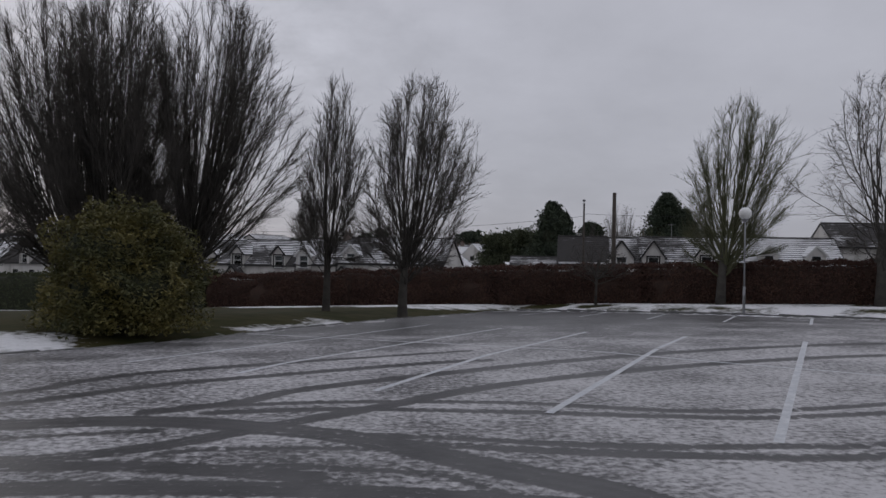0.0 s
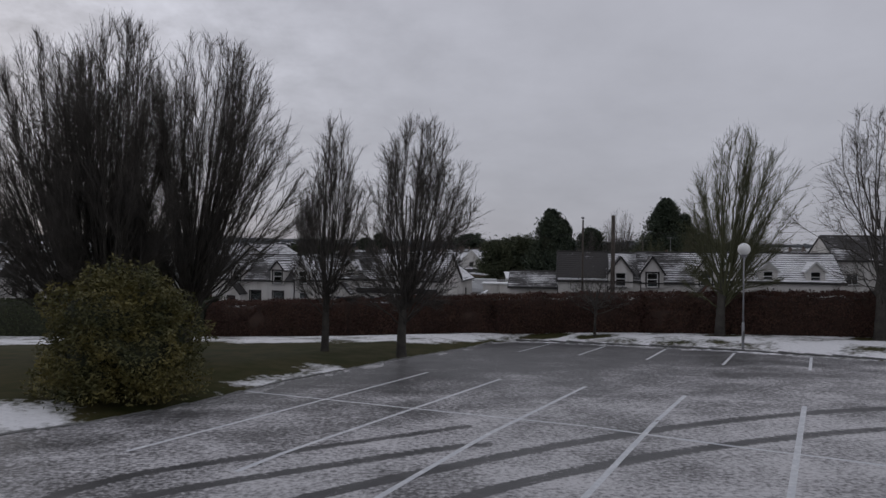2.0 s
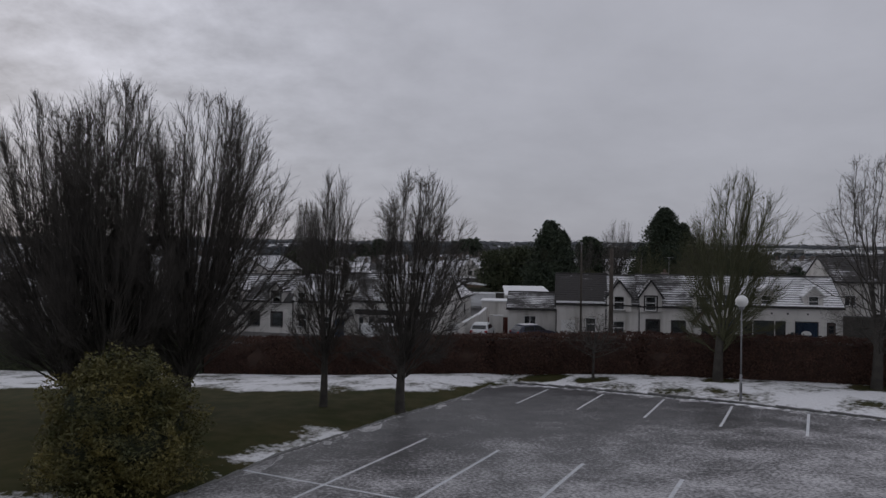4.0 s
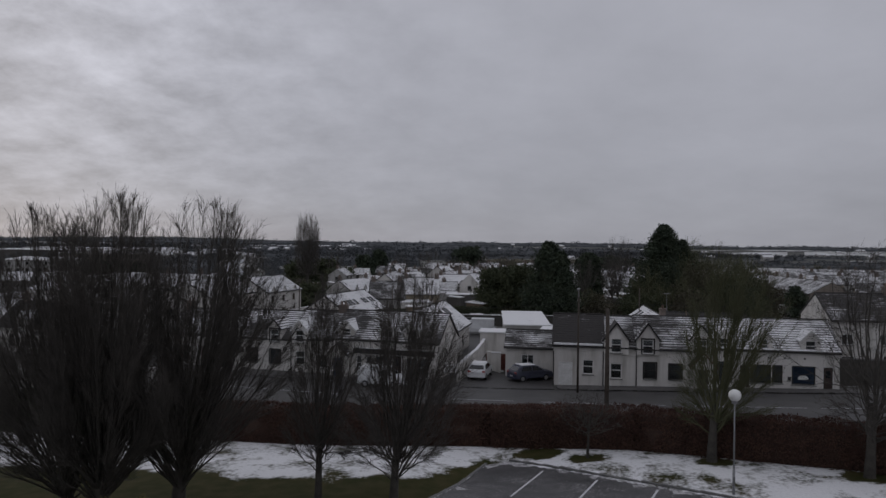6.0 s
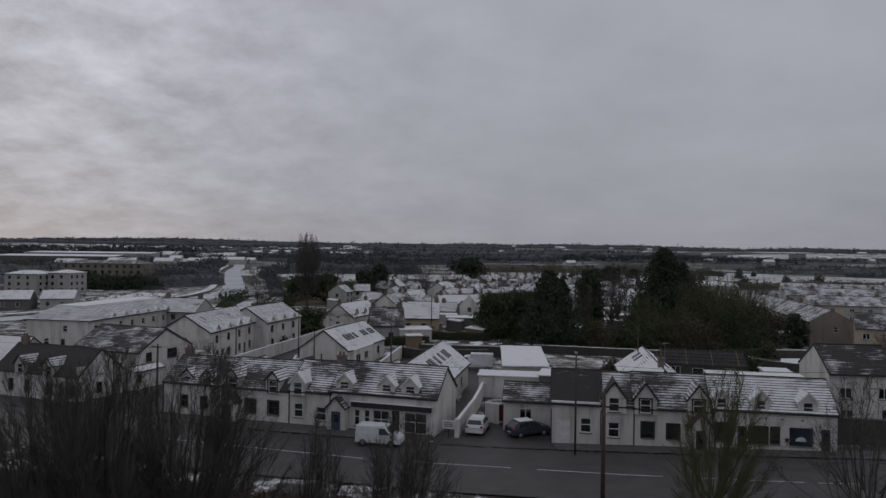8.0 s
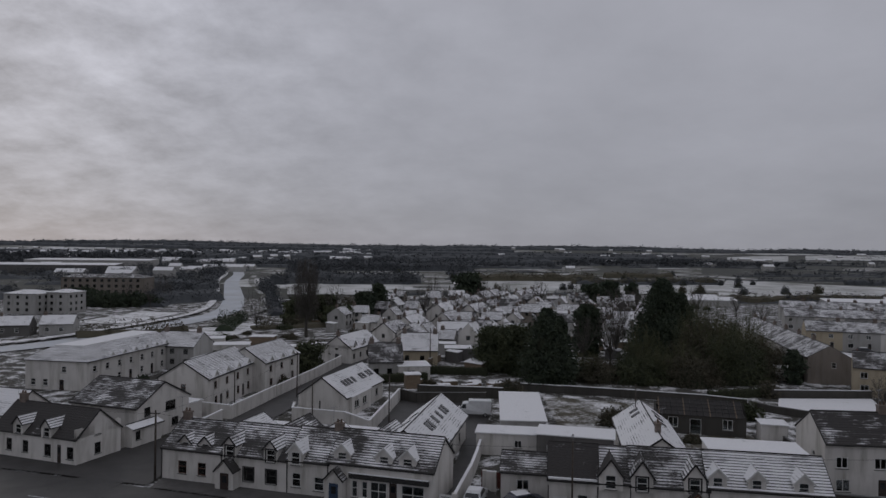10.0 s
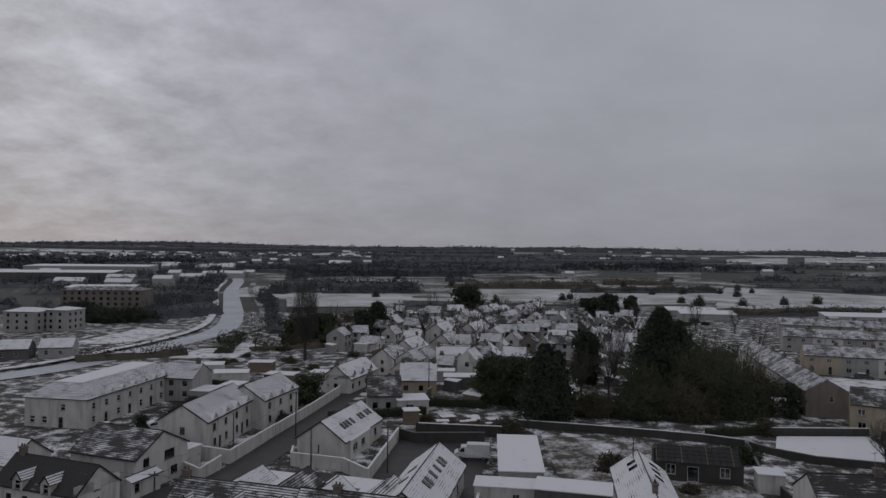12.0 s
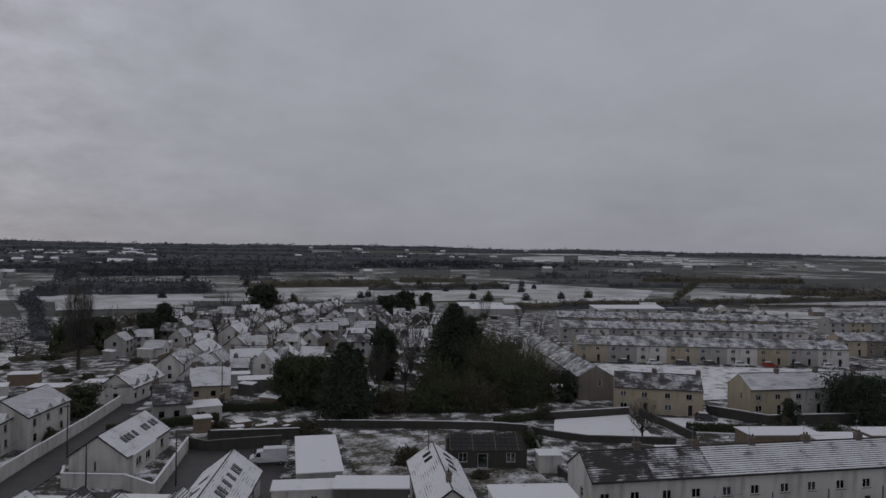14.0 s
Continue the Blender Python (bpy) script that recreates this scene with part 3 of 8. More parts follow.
def kerb_run(pts, seed, high=0.085):
    kerb = tagged(new("kerb"), "low worn concrete kerb stones beside the tarmac", "kerb", kind="structure")
    rnd = random.Random(seed)
    for a, b in zip(pts, pts[1:]):
        a, b = Vector(a), Vector(b)
        n = max(1, round((b - a).length / 0.92))
        d = (b - a) / n
        for i in range(n):
            p = a + d * (i + 0.5)
            bm = bmesh.new()
            add_box(bm, -d.length / 2 + 0.008, d.length / 2 - 0.008, -0.07, 0.07, -0.15, high + rnd.uniform(-0.01, 0.01))
            ob = part("kerb_stone", bm, "kerb", kerb)
            ob.location, ob.rotation_euler = (p.x, p.y, gz(p.x, p.y)), (0, 0, math.atan2(d.y, d.x))


kerb_run([(22.5, 19.1), (15.75, 24.3), (12.25, 27.4), (8.95, 29.9), (5.85, 32.4), (3.65, 33.9)], 1)
kerb_run([(2.45, 33.4), (1.0, 29.9), (-1.6, 25.5), (-3.2, 22.4), (-4.6, 20.0), (-5.5, 17.4), (-6.4, 15.5), (-7.3, 14.2), (-8.4, 13.0), (-10, 11.7), (-14, 8.3)], 2, 0.012)
sheet("road", [(-110, 76), (-70, 69.5), (-45, 64), (-16, 54), (0, 48.5), (14, 44.5), (40, 38), (90, 28), (90, 46), (45, 53), (34, 56.2), (10.5, 60.4), (1, 62.5), (-14, 66.2), (-29, 71), (-45, 76), (-70, 82), (-110, 90)], "road", 0.02, 2.0,
      "wet dark asphalt village road", "road")
sheet("front_pavement", [(10.6, 60.42), (34, 56.25), (45, 53.05), (45, 56.5), (34, 59.6), (10.5, 63.9)], "pavement", 0.10, 2.0, "narrow concrete pavement before the cottages", "pavement")
sheet("front_pavement", [(-29, 71.05), (-14, 66.25), (-0.8, 62.9), (0, 66.2), (-14, 69.6), (-29, 74.6)], "pavement", 0.10, 2.0, "narrow concrete pavement before the cottages", "pavement")
road = bpy.data.objects["road"]
for a, b in (((-40, 68.5), (-16.4, 61.2)), ((-16.4, 61.2), (-6, 58.0)), ((-3, 57.1), (6, 54.6)), ((8, 54), (17, 51.6)), ((19, 51.1), (30, 48.4))):
    ribbon("road_line", [a, b], 0.12, "paint", 0.03, road)
ribbon("side_street", [(-36, 70), (-33.5, 80), (-30, 90), (-27.2, 98.3), (-23.2, 122.1), (-18.7, 157.3), (-10.9, 197.4), (4.2, 248.5), (21.6, 296.8), (48, 350)], 5.6, "road", 0.04)
tagged(bpy.data.objects["side_street"], "narrow wet side street between walls and houses", "road", kind="structure")
ribbon("back_lane", [(0.9, 62.5), (2.2, 72), (4.2, 84), (5.4, 100)], 2.6, "road", 0.045)
tagged(bpy.data.objects["back_lane"], "narrow back lane between boundary walls", "road", kind="structure")

# canal with its banks
ribbon("water", [(-135, 128), (-100, 172), (-90, 205), (-83, 240), (-84, 275), (-98, 330), (-118, 395), (-150, 500), (-178, 612), (-205, 700)], 9.6, "ice", 0.12)
tagged(bpy.data.objects["water"], "frozen canal dusted with snow", "canal", kind="structure")
ribbon("towpath", [(-142, 132), (-108, 176), (-98, 208), (-92, 242), (-94, 278), (-108, 333), (-128, 398), (-161, 502), (-190, 614), (-217, 702)], 3.0, "trodden_snow", 0.5)
tagged(bpy.data.objects["towpath"], "snow-covered towpath on the canal bank", "path", kind="structure")
ribbon("canal_road", [(-70, 216), (-72, 240), (-71, 275), (-84, 333), (-104, 398), (-137, 502), (-164, 614)], 4.0, "field_thin", 0.45)
tagged(bpy.data.objects["canal_road"], "snowy lane beside the canal", "road", kind="structure")


def field_sheet(label, mat, *pts):
    sheet("white_field", list(pts), mat, 0.3, 40, label, "field")


OPEN, THIN = "open field white with snow between hedgerows", "stubble field with thin patchy snow"
field_sheet(OPEN, "field_snow", (-81, 367), (-20, 376), (-26, 480), (-103, 466))
field_sheet(THIN, "field_thin", (-18, 449), (7, 454), (10, 740), (-31, 730))
field_sheet(THIN, "field_thin", (-91, 615), (-35, 629), (-39, 706), (-102, 688))
field_sheet(THIN, "field_thin", (41, 742), (72, 751), (86, 898), (49, 888))
field_sheet(OPEN, "field_snow", (21, 414), (101, 427), (131, 557), (27, 535))
field_sheet(THIN, "field_thin", (147, 900), (215, 919), (253, 1083), (172, 1056))
field_sheet(THIN, "field_thin", (101, 663), (159, 678), (180, 768), (114, 749))
field_sheet(THIN, "field_thin", (223, 717), (272, 729), (358, 960), (292, 941))
field_sheet(OPEN, "field_snow", (105, 408), (150, 416), (176, 500), (134, 515))
field_sheet(OPEN, "field_snow", (151, 384), (259, 402), (336, 509), (252, 616))
field_sheet(OPEN, "field_snow", (272, 372), (406, 352), (478, 414), (357, 486))
field_sheet(OPEN, "field_snow", (233, 297), (286, 273), (316, 304), (266, 345))
field_sheet(THIN, "field_thin", (363, 1015), (414, 1030), (498, 1240), (436, 1218))
field_sheet(OPEN, "field_snow", (631, 1541), (789, 1588), (950, 1912), (755, 1845))
field_sheet(OPEN, "field_snow", (835, 1601), (1137, 1690), (1467, 2182), (1061, 2036))
field_sheet(THIN, "field_thin", (505, 877), (608, 903), (730, 1085), (603, 1048))
field_sheet(THIN, "field_thin", (361, 1407), (440, 1440), (494, 1618), (408, 1591))
sheet("forecourt", [(0.6, 62.6), (10.4, 60.6), (10.5, 63.0), (11.2, 68.2), (6.4, 69.4), (5.0, 72.6), (2.4, 72.6)], "road", 0.06, 2.0, "wet asphalt forecourt beside the lane", "forecourt")
sheet("forecourt", [(-64, 80.5), (-46, 76.5), (-29.6, 71.8), (-29.4, 84), (-30.5, 92), (-34, 92), (-38, 86), (-41, 80), (-53, 84), (-64, 87)], "road", 0.05, 2.5, "wet dark asphalt where the side street meets the road", "forecourt")
sheet("white_garden", [(53, 108), (58.5, 119), (74.6, 119.5), (70, 104)], "garden_snow", 0.03, 4, "back garden under smooth snow", "garden")
sheet("white_garden", [(75, 106), (76, 117), (90, 112), (88, 100)], "garden_snow", 0.03, 4, "back garden under trodden snow", "garden")
sheet("waste_plot", [(17, 89), (18, 119), (44, 110), (42, 84), (30, 86)], "rough_snow", 0.03, 3, "rough waste plot with weeds and snow", "plot")
sheet("white_green", [(-77, 196), (-58, 197), (-56, 224), (-68, 232)], "trodden_snow", 0.05, 6, "rough green under trodden snow", "green")
sheet("white_green", [(-119, 222), (-100, 224), (-97, 262), (-114, 266)], "trodden_snow", 0.05, 6, "scrubby bank under thin snow", "green")
sheet("white_green", [(92, 128), (86, 160), (100, 178), (168, 152), (172, 130), (130, 126)], "trodden_snow", 0.05, 5, "estate green under snow", "green")
sheet("back_yard", [(-8.6, 94.2), (-3.5, 86), (5.0, 89), (8.0, 104), (8.2, 113), (-3.2, 112.6), (-5.8, 114.6)], "road", 0.05, 3, "dark wet yard behind the bungalow", "yard")
sheet("back_yard", [(-21, 98.5), (-13.4, 96.4), (-9.4, 91.8), (-12, 85), (-22, 88.5)], "road", 0.05, 3, "dark wet yard beside the bungalow wall", "yard")


# ---- leaves, trees, hedges ----
def quads_mesh(name, centres, size, mat, parent=None, seed=0, flat=0.0, long=1.0, label=""):
    """Many small leaves or sprays, each a bent pair of faces."""
    g = np.random.default_rng(seed)
    n = len(centres)
    a = g.normal(size=(n, 3))
    a /= np.linalg.norm(a, axis=1)[:, None]
    b = np.cross(a, g.normal(size=(n, 3)))
    b /= np.linalg.norm(b, axis=1)[:, None]
    s = size * g.uniform(0.6, 1.3, n)[:, None]
    a, b = a * s * long, b * s
    c = np.cross(a, b)
    c /= np.linalg.norm(c, axis=1)[:, None] + 1e-9
    centres = np.asarray(centres)
    v = np.stack([centres - a, centres - b * 0.5 + c * s * 0.15, centres + a, centres + b * 0.5 + c * s * 0.15], 1).reshape(-1, 3)
    me = bpy.data.meshes.new(name)
    me.vertices.add(4 * n)
    me.vertices.foreach_set("co", v.ravel())
    k = np.arange(n) * 4
    tri = np.stack([k, k + 1, k + 2, k, k + 2, k + 3], 1).reshape(-1)
    me.loops.add(6 * n)
    me.loops.foreach_set("vertex_index", tri)
    me.polygons.add(2 * n)
    me.polygons.foreach_set("loop_start", np.arange(2 * n) * 3)
    me.update(calc_edges=True)
    me.materials.append(M[mat])
    return place(name, me, parent, label)


def tubes_mesh(name, paths, sides, mat, parent=None, label=""):
    """Tapered limbs. Each path is an array of rows x, y, z, radius; all have the same number of rows."""
    P = np.asarray(paths)
    n, k, _ = P.shape
    d = np.gradient(P[:, :, :3], axis=1)
    d /= np.linalg.norm(d, axis=2)[:, :, None] + 1e-9
    ref = np.where(np.abs(d[:, :, 2:3]) > 0.9, np.array([1.0, 0, 0]), np.array([0, 0, 1.0]))
    u = np.cross(d, ref)
    u /= np.linalg.norm(u, axis=2)[:, :, None] + 1e-9
    w = np.cross(d, u)
    ang = np.arange(sides) * 2 * np.pi / sides
    ring = u[:, :, None, :] * np.cos(ang)[None, None, :, None] + w[:, :, None, :] * np.sin(ang)[None, None, :, None]
    V = (P[:, :, None, :3] + ring * P[:, :, None, 3:4]).reshape(-1, 3)
    i, j, s = np.meshgrid(np.arange(n), np.arange(k - 1), np.arange(sides), indexing="ij")
    base = (i * k + j) * sides
    s2 = (s + 1) % sides
    F = np.stack([base + s, base + s2, base + sides + s2, base + sides + s], -1).reshape(-1)
    me = bpy.data.meshes.new(name)
    me.vertices.add(len(V))
    me.vertices.foreach_set("co", V.ravel())
    me.loops.add(len(F))
    me.loops.foreach_set("vertex_index", F)
    me.polygons.add(len(F) // 4)
    me.polygons.foreach_set("loop_start", np.arange(len(F) // 4) * 4)
    me.update(calc_edges=True)
    me.polygons.foreach_set("use_smooth", [True] * (len(F) // 4))
    me.materials.append(M[mat])
    return place(name, me, parent, label)


def bezier(a, b, c, n, r0, r1, g, jitter=0.0):
    t = np.linspace(0, 1, n)[:, None]
    p = (1 - t) ** 2 * a + 2 * t * (1 - t) * b + t ** 2 * c
    if jitter:
        p[1:-1] += g.normal(scale=jitter, size=(n - 2, 3))
    r = r0 + (r1 - r0) * t ** 0.8
    return np.c_[p, r]


def bare_tree(x, y, height, spread, fork, limbs, sub, twig, seed, upright=0.75, trunk=0.17, label="", shape=0.62, base=None, mat="twig", low=0.25, twig_r=0.007, name="bare_tree", fan=1.0):
    """A leafless tree: a short trunk, straight limbs that fan out to a rounded crown, branches and fine twigs."""
    g = np.random.default_rng(seed)
    tree = tagged(new(name), label, "tree")
    tree.location = (x, y, (gz(x, y) if base is None else base) - 0.05)
    tr = [bezier(np.array([0, 0, 0.0]), np.array([g.normal() * 0.08, g.normal() * 0.08, fork * 0.5]), np.array([g.normal() * 0.1, g.normal() * 0.1, fork * 1.5]), 8, trunk * 1.25, trunk * 0.7, g)]
    tubes_mesh("trunk", tr, 10, "bark", tree)
    mid_z, semi = height * shape, height * (1 - shape)
    lowest = math.acos(-min(low, 0.99))
    drop = height * shape * 0.8

    def crown(th, az, reach):
        """A place in the crown; below its waist the crown narrows to the fork."""
        c = math.cos(th)
        lump = 1 + 0.10 * noise.noise((math.cos(az) * 1.5 + seed, math.sin(az) * 1.5, th * 2.2))
        rad = spread * math.sin(th) ** (0.85 if c > 0 else 0.5) * reach * lump
        return np.array([math.cos(az) * rad, math.sin(az) * rad, mid_z + (semi if c > 0 else drop) * c * reach * (lump if c > 0 else 1)])

    big, mid, thin = [], [], []
    for i in range(limbs):
        az = i * 2.39996 + g.normal() * 0.25
        k = (i + 0.5) / limbs
        th = min(lowest, math.acos(1 - k * (1 + low)) + g.normal() * 0.06)
        c = crown(th, az, g.uniform(0.80, 0.97))
        out = np.array([math.cos(az), math.sin(az), 0.0])
        rise = fork * g.uniform(0.8, 1.3) + max(0.0, c[2] - height * 0.55) * 0.3 * g.random()
        a = np.array([out[0] * 0.05, out[1] * 0.05, min(rise, c[2] * 0.6)])
        ln = np.linalg.norm(c - a)
        b = a + (c - a) * 0.5 + out * ln * 0.05 - np.array([0, 0, ln * (0.02 if th < 1.5 else 0.10)])
        r0 = trunk * min(0.5, 2.3 / math.sqrt(limbs)) * g.uniform(0.6, 1.1)
        limb = bezier(a, b, c, 8, r0, 0.006, g, 0.012)
        big.append(limb)
        for _ in range(sub):
            t = 0.18 + 0.80 * g.random() ** 0.75
            q = min(t * 7, 6.99)
            lo = int(q)
            p = limb[lo] + (limb[min(lo + 1, 7)] - limb[lo]) * (q - lo)
            wide = fan * (0.12 + 0.42 * (1 - t))
            end = crown(min(lowest, abs(th + g.normal() * wide - 0.05)), az + g.normal() * wide / max(0.3, math.sin(th)), 1.0 - 0.22 * g.random() ** 1.7)
            go = end - p[:3]
            far = np.linalg.norm(go)
            go *= min(1.0, height * g.uniform(0.16, 0.32) / (far + 1e-6))
            end = p[:3] + go
            bend = np.cross(go, g.normal(size=3)) * 0.06 + np.array([0, 0, -0.04 * np.linalg.norm(go)])
            br = bezier(p[:3], p[:3] + go * 0.5 + bend, end, 4, min(p[3] * 0.5, 0.014) + twig_r * 0.3, twig_r * 0.6, g)
            mid.append(br)
            for _ in range(twig):
                m = g.uniform(0.1, 2.95)
                lo2 = int(m)
                p2 = br[lo2, :3] + (br[lo2 + 1, :3] - br[lo2, :3]) * (m - lo2)
                gl = np.linalg.norm(go)
                d2 = go / (gl + 1e-6) + g.normal(size=3) * 0.30 + np.array([0, 0, 0.06 * upright])
                l2 = gl * g.uniform(0.18, 0.42)
                tip = p2 + d2 / np.linalg.norm(d2) * l2
                thin.append(((*p2, twig_r * 0.8), (*tip, twig_r * 0.4)))
    bark = "bark" if mat == "twig" else mat
    if y < 60:
        for limb in big:
            tubes_mesh("limb", [limb], 5, bark, tree)
    else:
        tagged(tubes_mesh("limb_mass", big, 4, bark, tree), kind="stuff")
    tagged(tubes_mesh("branch_mass", mid, 3, mat, tree), kind="stuff")
    if thin:
        tagged(tubes_mesh("twig_mass", thin, 3, mat, tree), kind="stuff")
    return tree


def fan_tree(x, y, height, spread, fork, limbs, sub, twig, seed, trunk, label, shift=(0.0, 0.0), waist=0.42, mat="twig", loose=0.0, thin_r=0.0065, name="bare_tree"):
    """A leafless tree whose many limbs leave a short trunk and fan out into a dense crown fringed with fine shoots."""
    g = np.random.default_rng(seed)
    tree = tagged(new(name), label, "tree")
    tree.location = (x, y, gz(x, y) - 0.08)
    bark = "bark" if mat == "twig" else mat
    sx, sy = shift
    tubes_mesh("trunk", [bezier(np.array([0, 0, 0.0]), np.array([g.normal() * 0.05, 0, fork * 0.5]), np.array([sx * 0.12, sy * 0.12, fork * 1.7]), 8, trunk * 1.3, trunk * 0.75, g)], 10, "bark", tree)

    def reach(h, az):
        """Radius of the crown at a share of the height."""
        k = np.clip((h - 0.10) / (waist - 0.10), 0, 1) ** 0.55
        up = np.clip((h - waist) / (1 - waist), 0, 1)
        lobes = 1 + 0.13 * np.sin(az * 3 + seed) + 0.08 * np.sin(az * 7 + seed * 2.1 + h * 5)
        return spread * np.where(h < waist, k, np.sqrt(np.clip(1 - up * up, 0, 1)) ** 1.2) * lobes

    big, mid, thin = [], [], []
    # a few leading stems carry the upper limbs
    for i in range(6):
        az = i * 1.047 + g.normal() * 0.3
        top = height * g.uniform(0.55, 0.75)
        end = np.array([math.cos(az) * spread * 0.22 + sx * 0.65, math.sin(az) * spread * 0.22 + sy * 0.65, top])
        big.append(bezier(np.array([0, 0, fork * 0.9]), end * 0.45 + np.array([0, 0, 0.4]), end, 9, trunk * 0.42, 0.02, g, 0.03))
    levels = g.permutation((np.arange(limbs) + 0.5) / limbs)
    for i in range(limbs):
        az = i * 2.39996 + g.normal() * 0.2
        h = 0.22 + 0.775 * levels[i] ** 0.85
        out = np.array([math.cos(az), math.sin(az), 0.0])
        r = float(reach(np.array(h), az)) * g.uniform(0.2, 0.97) ** 0.5
        c = np.array([out[0] * r + sx * h, out[1] * r + sy * h, h * height * g.uniform(0.95, 1.0)])
        rise = fork * g.uniform(0.75, 1.5) + max(0.0, h - 0.4) * height * 0.55 * g.random()
        a = np.array([sx * rise / height, sy * rise / height, rise]) + out * (trunk * 0.5 + (rise - fork) * 0.10)
        ln = np.linalg.norm(c - a)
        # limbs leave the trunk outwards and turn up
        b = a + (c - a) * 0.42 + out * (0.10 + loose * 0.5) * ln * min(1.0, r / spread + 0.2)
        limb = bezier(a, b, c, 9, trunk * g.uniform(0.13, 0.26), 0.006, g, 0.025 + loose * 0.06)
        big.append(limb)
        tan = np.gradient(limb[:, :3], axis=0)
        tan /= np.linalg.norm(tan, axis=1)[:, None]
        for _ in range(sub):
            t = 0.27 + 0.72 * g.random() ** 0.65
            q = t * 8
            lo = min(int(q), 7)
            p = limb[lo] + (limb[lo + 1] - limb[lo]) * (q - lo)
            d = tan[lo] + g.normal(size=3) * (0.30 + loose) + np.array([0, 0, 0.10 - loose * 0.3])
            # outer shoots lean to the light
            flat = np.array([p[0] - sx * h, p[1] - sy * h, 0.0])
            d += flat / (np.linalg.norm(flat) + 0.3) * g.uniform(0.0, 0.32)
            d /= np.linalg.norm(d)
            far = height * g.uniform(0.06, 0.17) * (1.15 - 0.5 * t)
            for _k in range(3):
                e = p[:3] + d * far
                eh = e[2] / height
                lim = float(reach(np.array(min(eh, 0.999)), math.atan2(e[1] - sy * eh, e[0] - sx * eh)))
                if math.hypot(e[0] - sx * eh, e[1] - sy * eh) < lim * 1.02 + 0.12 and eh < 0.995:
                    break
                far *= 0.62
            br = bezier(p[:3], p[:3] + d * far * 0.5 + g.normal(size=3) * far * 0.05, p[:3] + d * far, 4, min(p[3] * 0.55, 0.013) + 0.002, thin_r * 0.7, g)
            mid.append(br)
            n = twig
            m = g.uniform(0.3, 2.98, n)
            k = m.astype(int)
            s0 = br[k, :3] + (br[k + 1, :3] - br[k, :3]) * (m - k)[:, None]
            dd = d + g.normal(size=(n, 3)) * (0.34 + loose) + np.array([0, 0, 0.10])
            dd /= np.linalg.norm(dd, axis=1)[:, None]
            tip = s0 + dd * (g.uniform(0.22, 0.62, n) * (0.55 + far * 0.35))[:, None]
            thin.append(np.stack([np.c_[s0, np.full(n, thin_r * 0.8)], np.c_[tip, np.full(n, thin_r * 0.35)]], 1))
    # the stoutest limbs are parts, the rest one mass
    big.sort(key=lambda q: -q[0, 3])
    for limb in big[:24]:
        tubes_mesh("limb", [limb], 5, bark, tree)
    tagged(tubes_mesh("limb_mass", big[24:], 4, bark, tree), kind="stuff")
    tagged(tubes_mesh("branch_mass", mid, 3, mat, tree), kind="stuff")
    tagged(tubes_mesh("twig_mass", np.concatenate(thin), 3, mat, tree), kind="stuff")
    return tree


FAST = "tall bare hornbeam with dense upright branches on the lawn"
fan_tree(-11.35, 23.6, 11.8, 3.2, 1.2, 104, 25, 9, 11, 0.25, FAST, (0.4, 0.0), 0.38)
fan_tree(-12.7, 24.1, 11.3, 3.4, 1.1, 96, 25, 9, 13, 0.25, FAST, (-1.1, 0.2), 0.38)
fan_tree(-9.2, 25.0, 11.7, 3.6, 1.2, 106, 25, 9, 12, 0.25, FAST, (1.1, -0.2), 0.38)
fan_tree(-4.37, 26.2, 8.9, 1.42, 1.6, 42, 18, 8, 14, 0.13, "slim bare tree with upright branches on the lawn", (0.3, 0.0), 0.36)
fan_tree(-1.47, 26.2, 9.3, 2.45, 1.5, 66, 20, 9, 15, 0.17, "bare tree with a rounded crown on the lawn", (0.75, 0.0), 0.40, loose=0.08)
fan_tree(12.95, 32.4, 9.9, 2.8, 1.6, 62, 19, 8, 16, 0.2, "bare tree with greenish bark rising out of the hedge", (1.1, 0.0), 0.45, "mossy")
fan_tree(18.6, 29.6, 10.5, 4.2, 1.9, 44, 17, 8, 17, 0.2, "spreading bare tree beside the hedge", (0.8, 0.0), 0.48, loose=0.28)
bare_tree(7.4, 33.6, 3.3, 1.7, 1.5, 22, 8, 4, 18, 0.3, 0.06, "small bare sapling before the hedge", shape=0.66, low=0.3, fan=1.5)
fan_tree(-21.5, 31.0, 9.4, 3.6, 1.4, 50, 15, 5, 19, 0.2, FAST)


def shell_points(n, seed, rx, ry, rz, lumps=0.18, lo=-0.9, thick=0.25):
    """Points in the outer layer of a lumpy dome."""
    g = np.random.default_rng(seed)
    d = g.normal(size=(n * 2, 3))
    d /= np.linalg.norm(d, axis=1)[:, None]
    d = d[d[:, 2] > lo][:n]
    bump = np.array([noise.noise(Vector(v) * 2.3 + Vector((seed, 0, 0))) + 0.5 * noise.noise(Vector(v) * 5.5) for v in d])
    r = (1 + lumps * bump) * (1 - thick * g.random(len(d)) ** 1.6)
    return d * r[:, None] * np.array([rx, ry, rz])


def lumpy_core(name, rx, ry, rz, mat, parent, seed, z, lumps=0.2, sub=3):
    bm = bmesh.new()
    bmesh.ops.create_icosphere(bm, subdivisions=sub, radius=1)
    for v in bm.verts:
        k = 1 + lumps * noise.noise(v.co * 2.3 + Vector((seed, 0, 0)))
        v.co = Vector((v.co.x * rx * k, v.co.y * ry * k, v.co.z * rz * k + z))
    return part(name, bm, mat, parent, smooth=True)


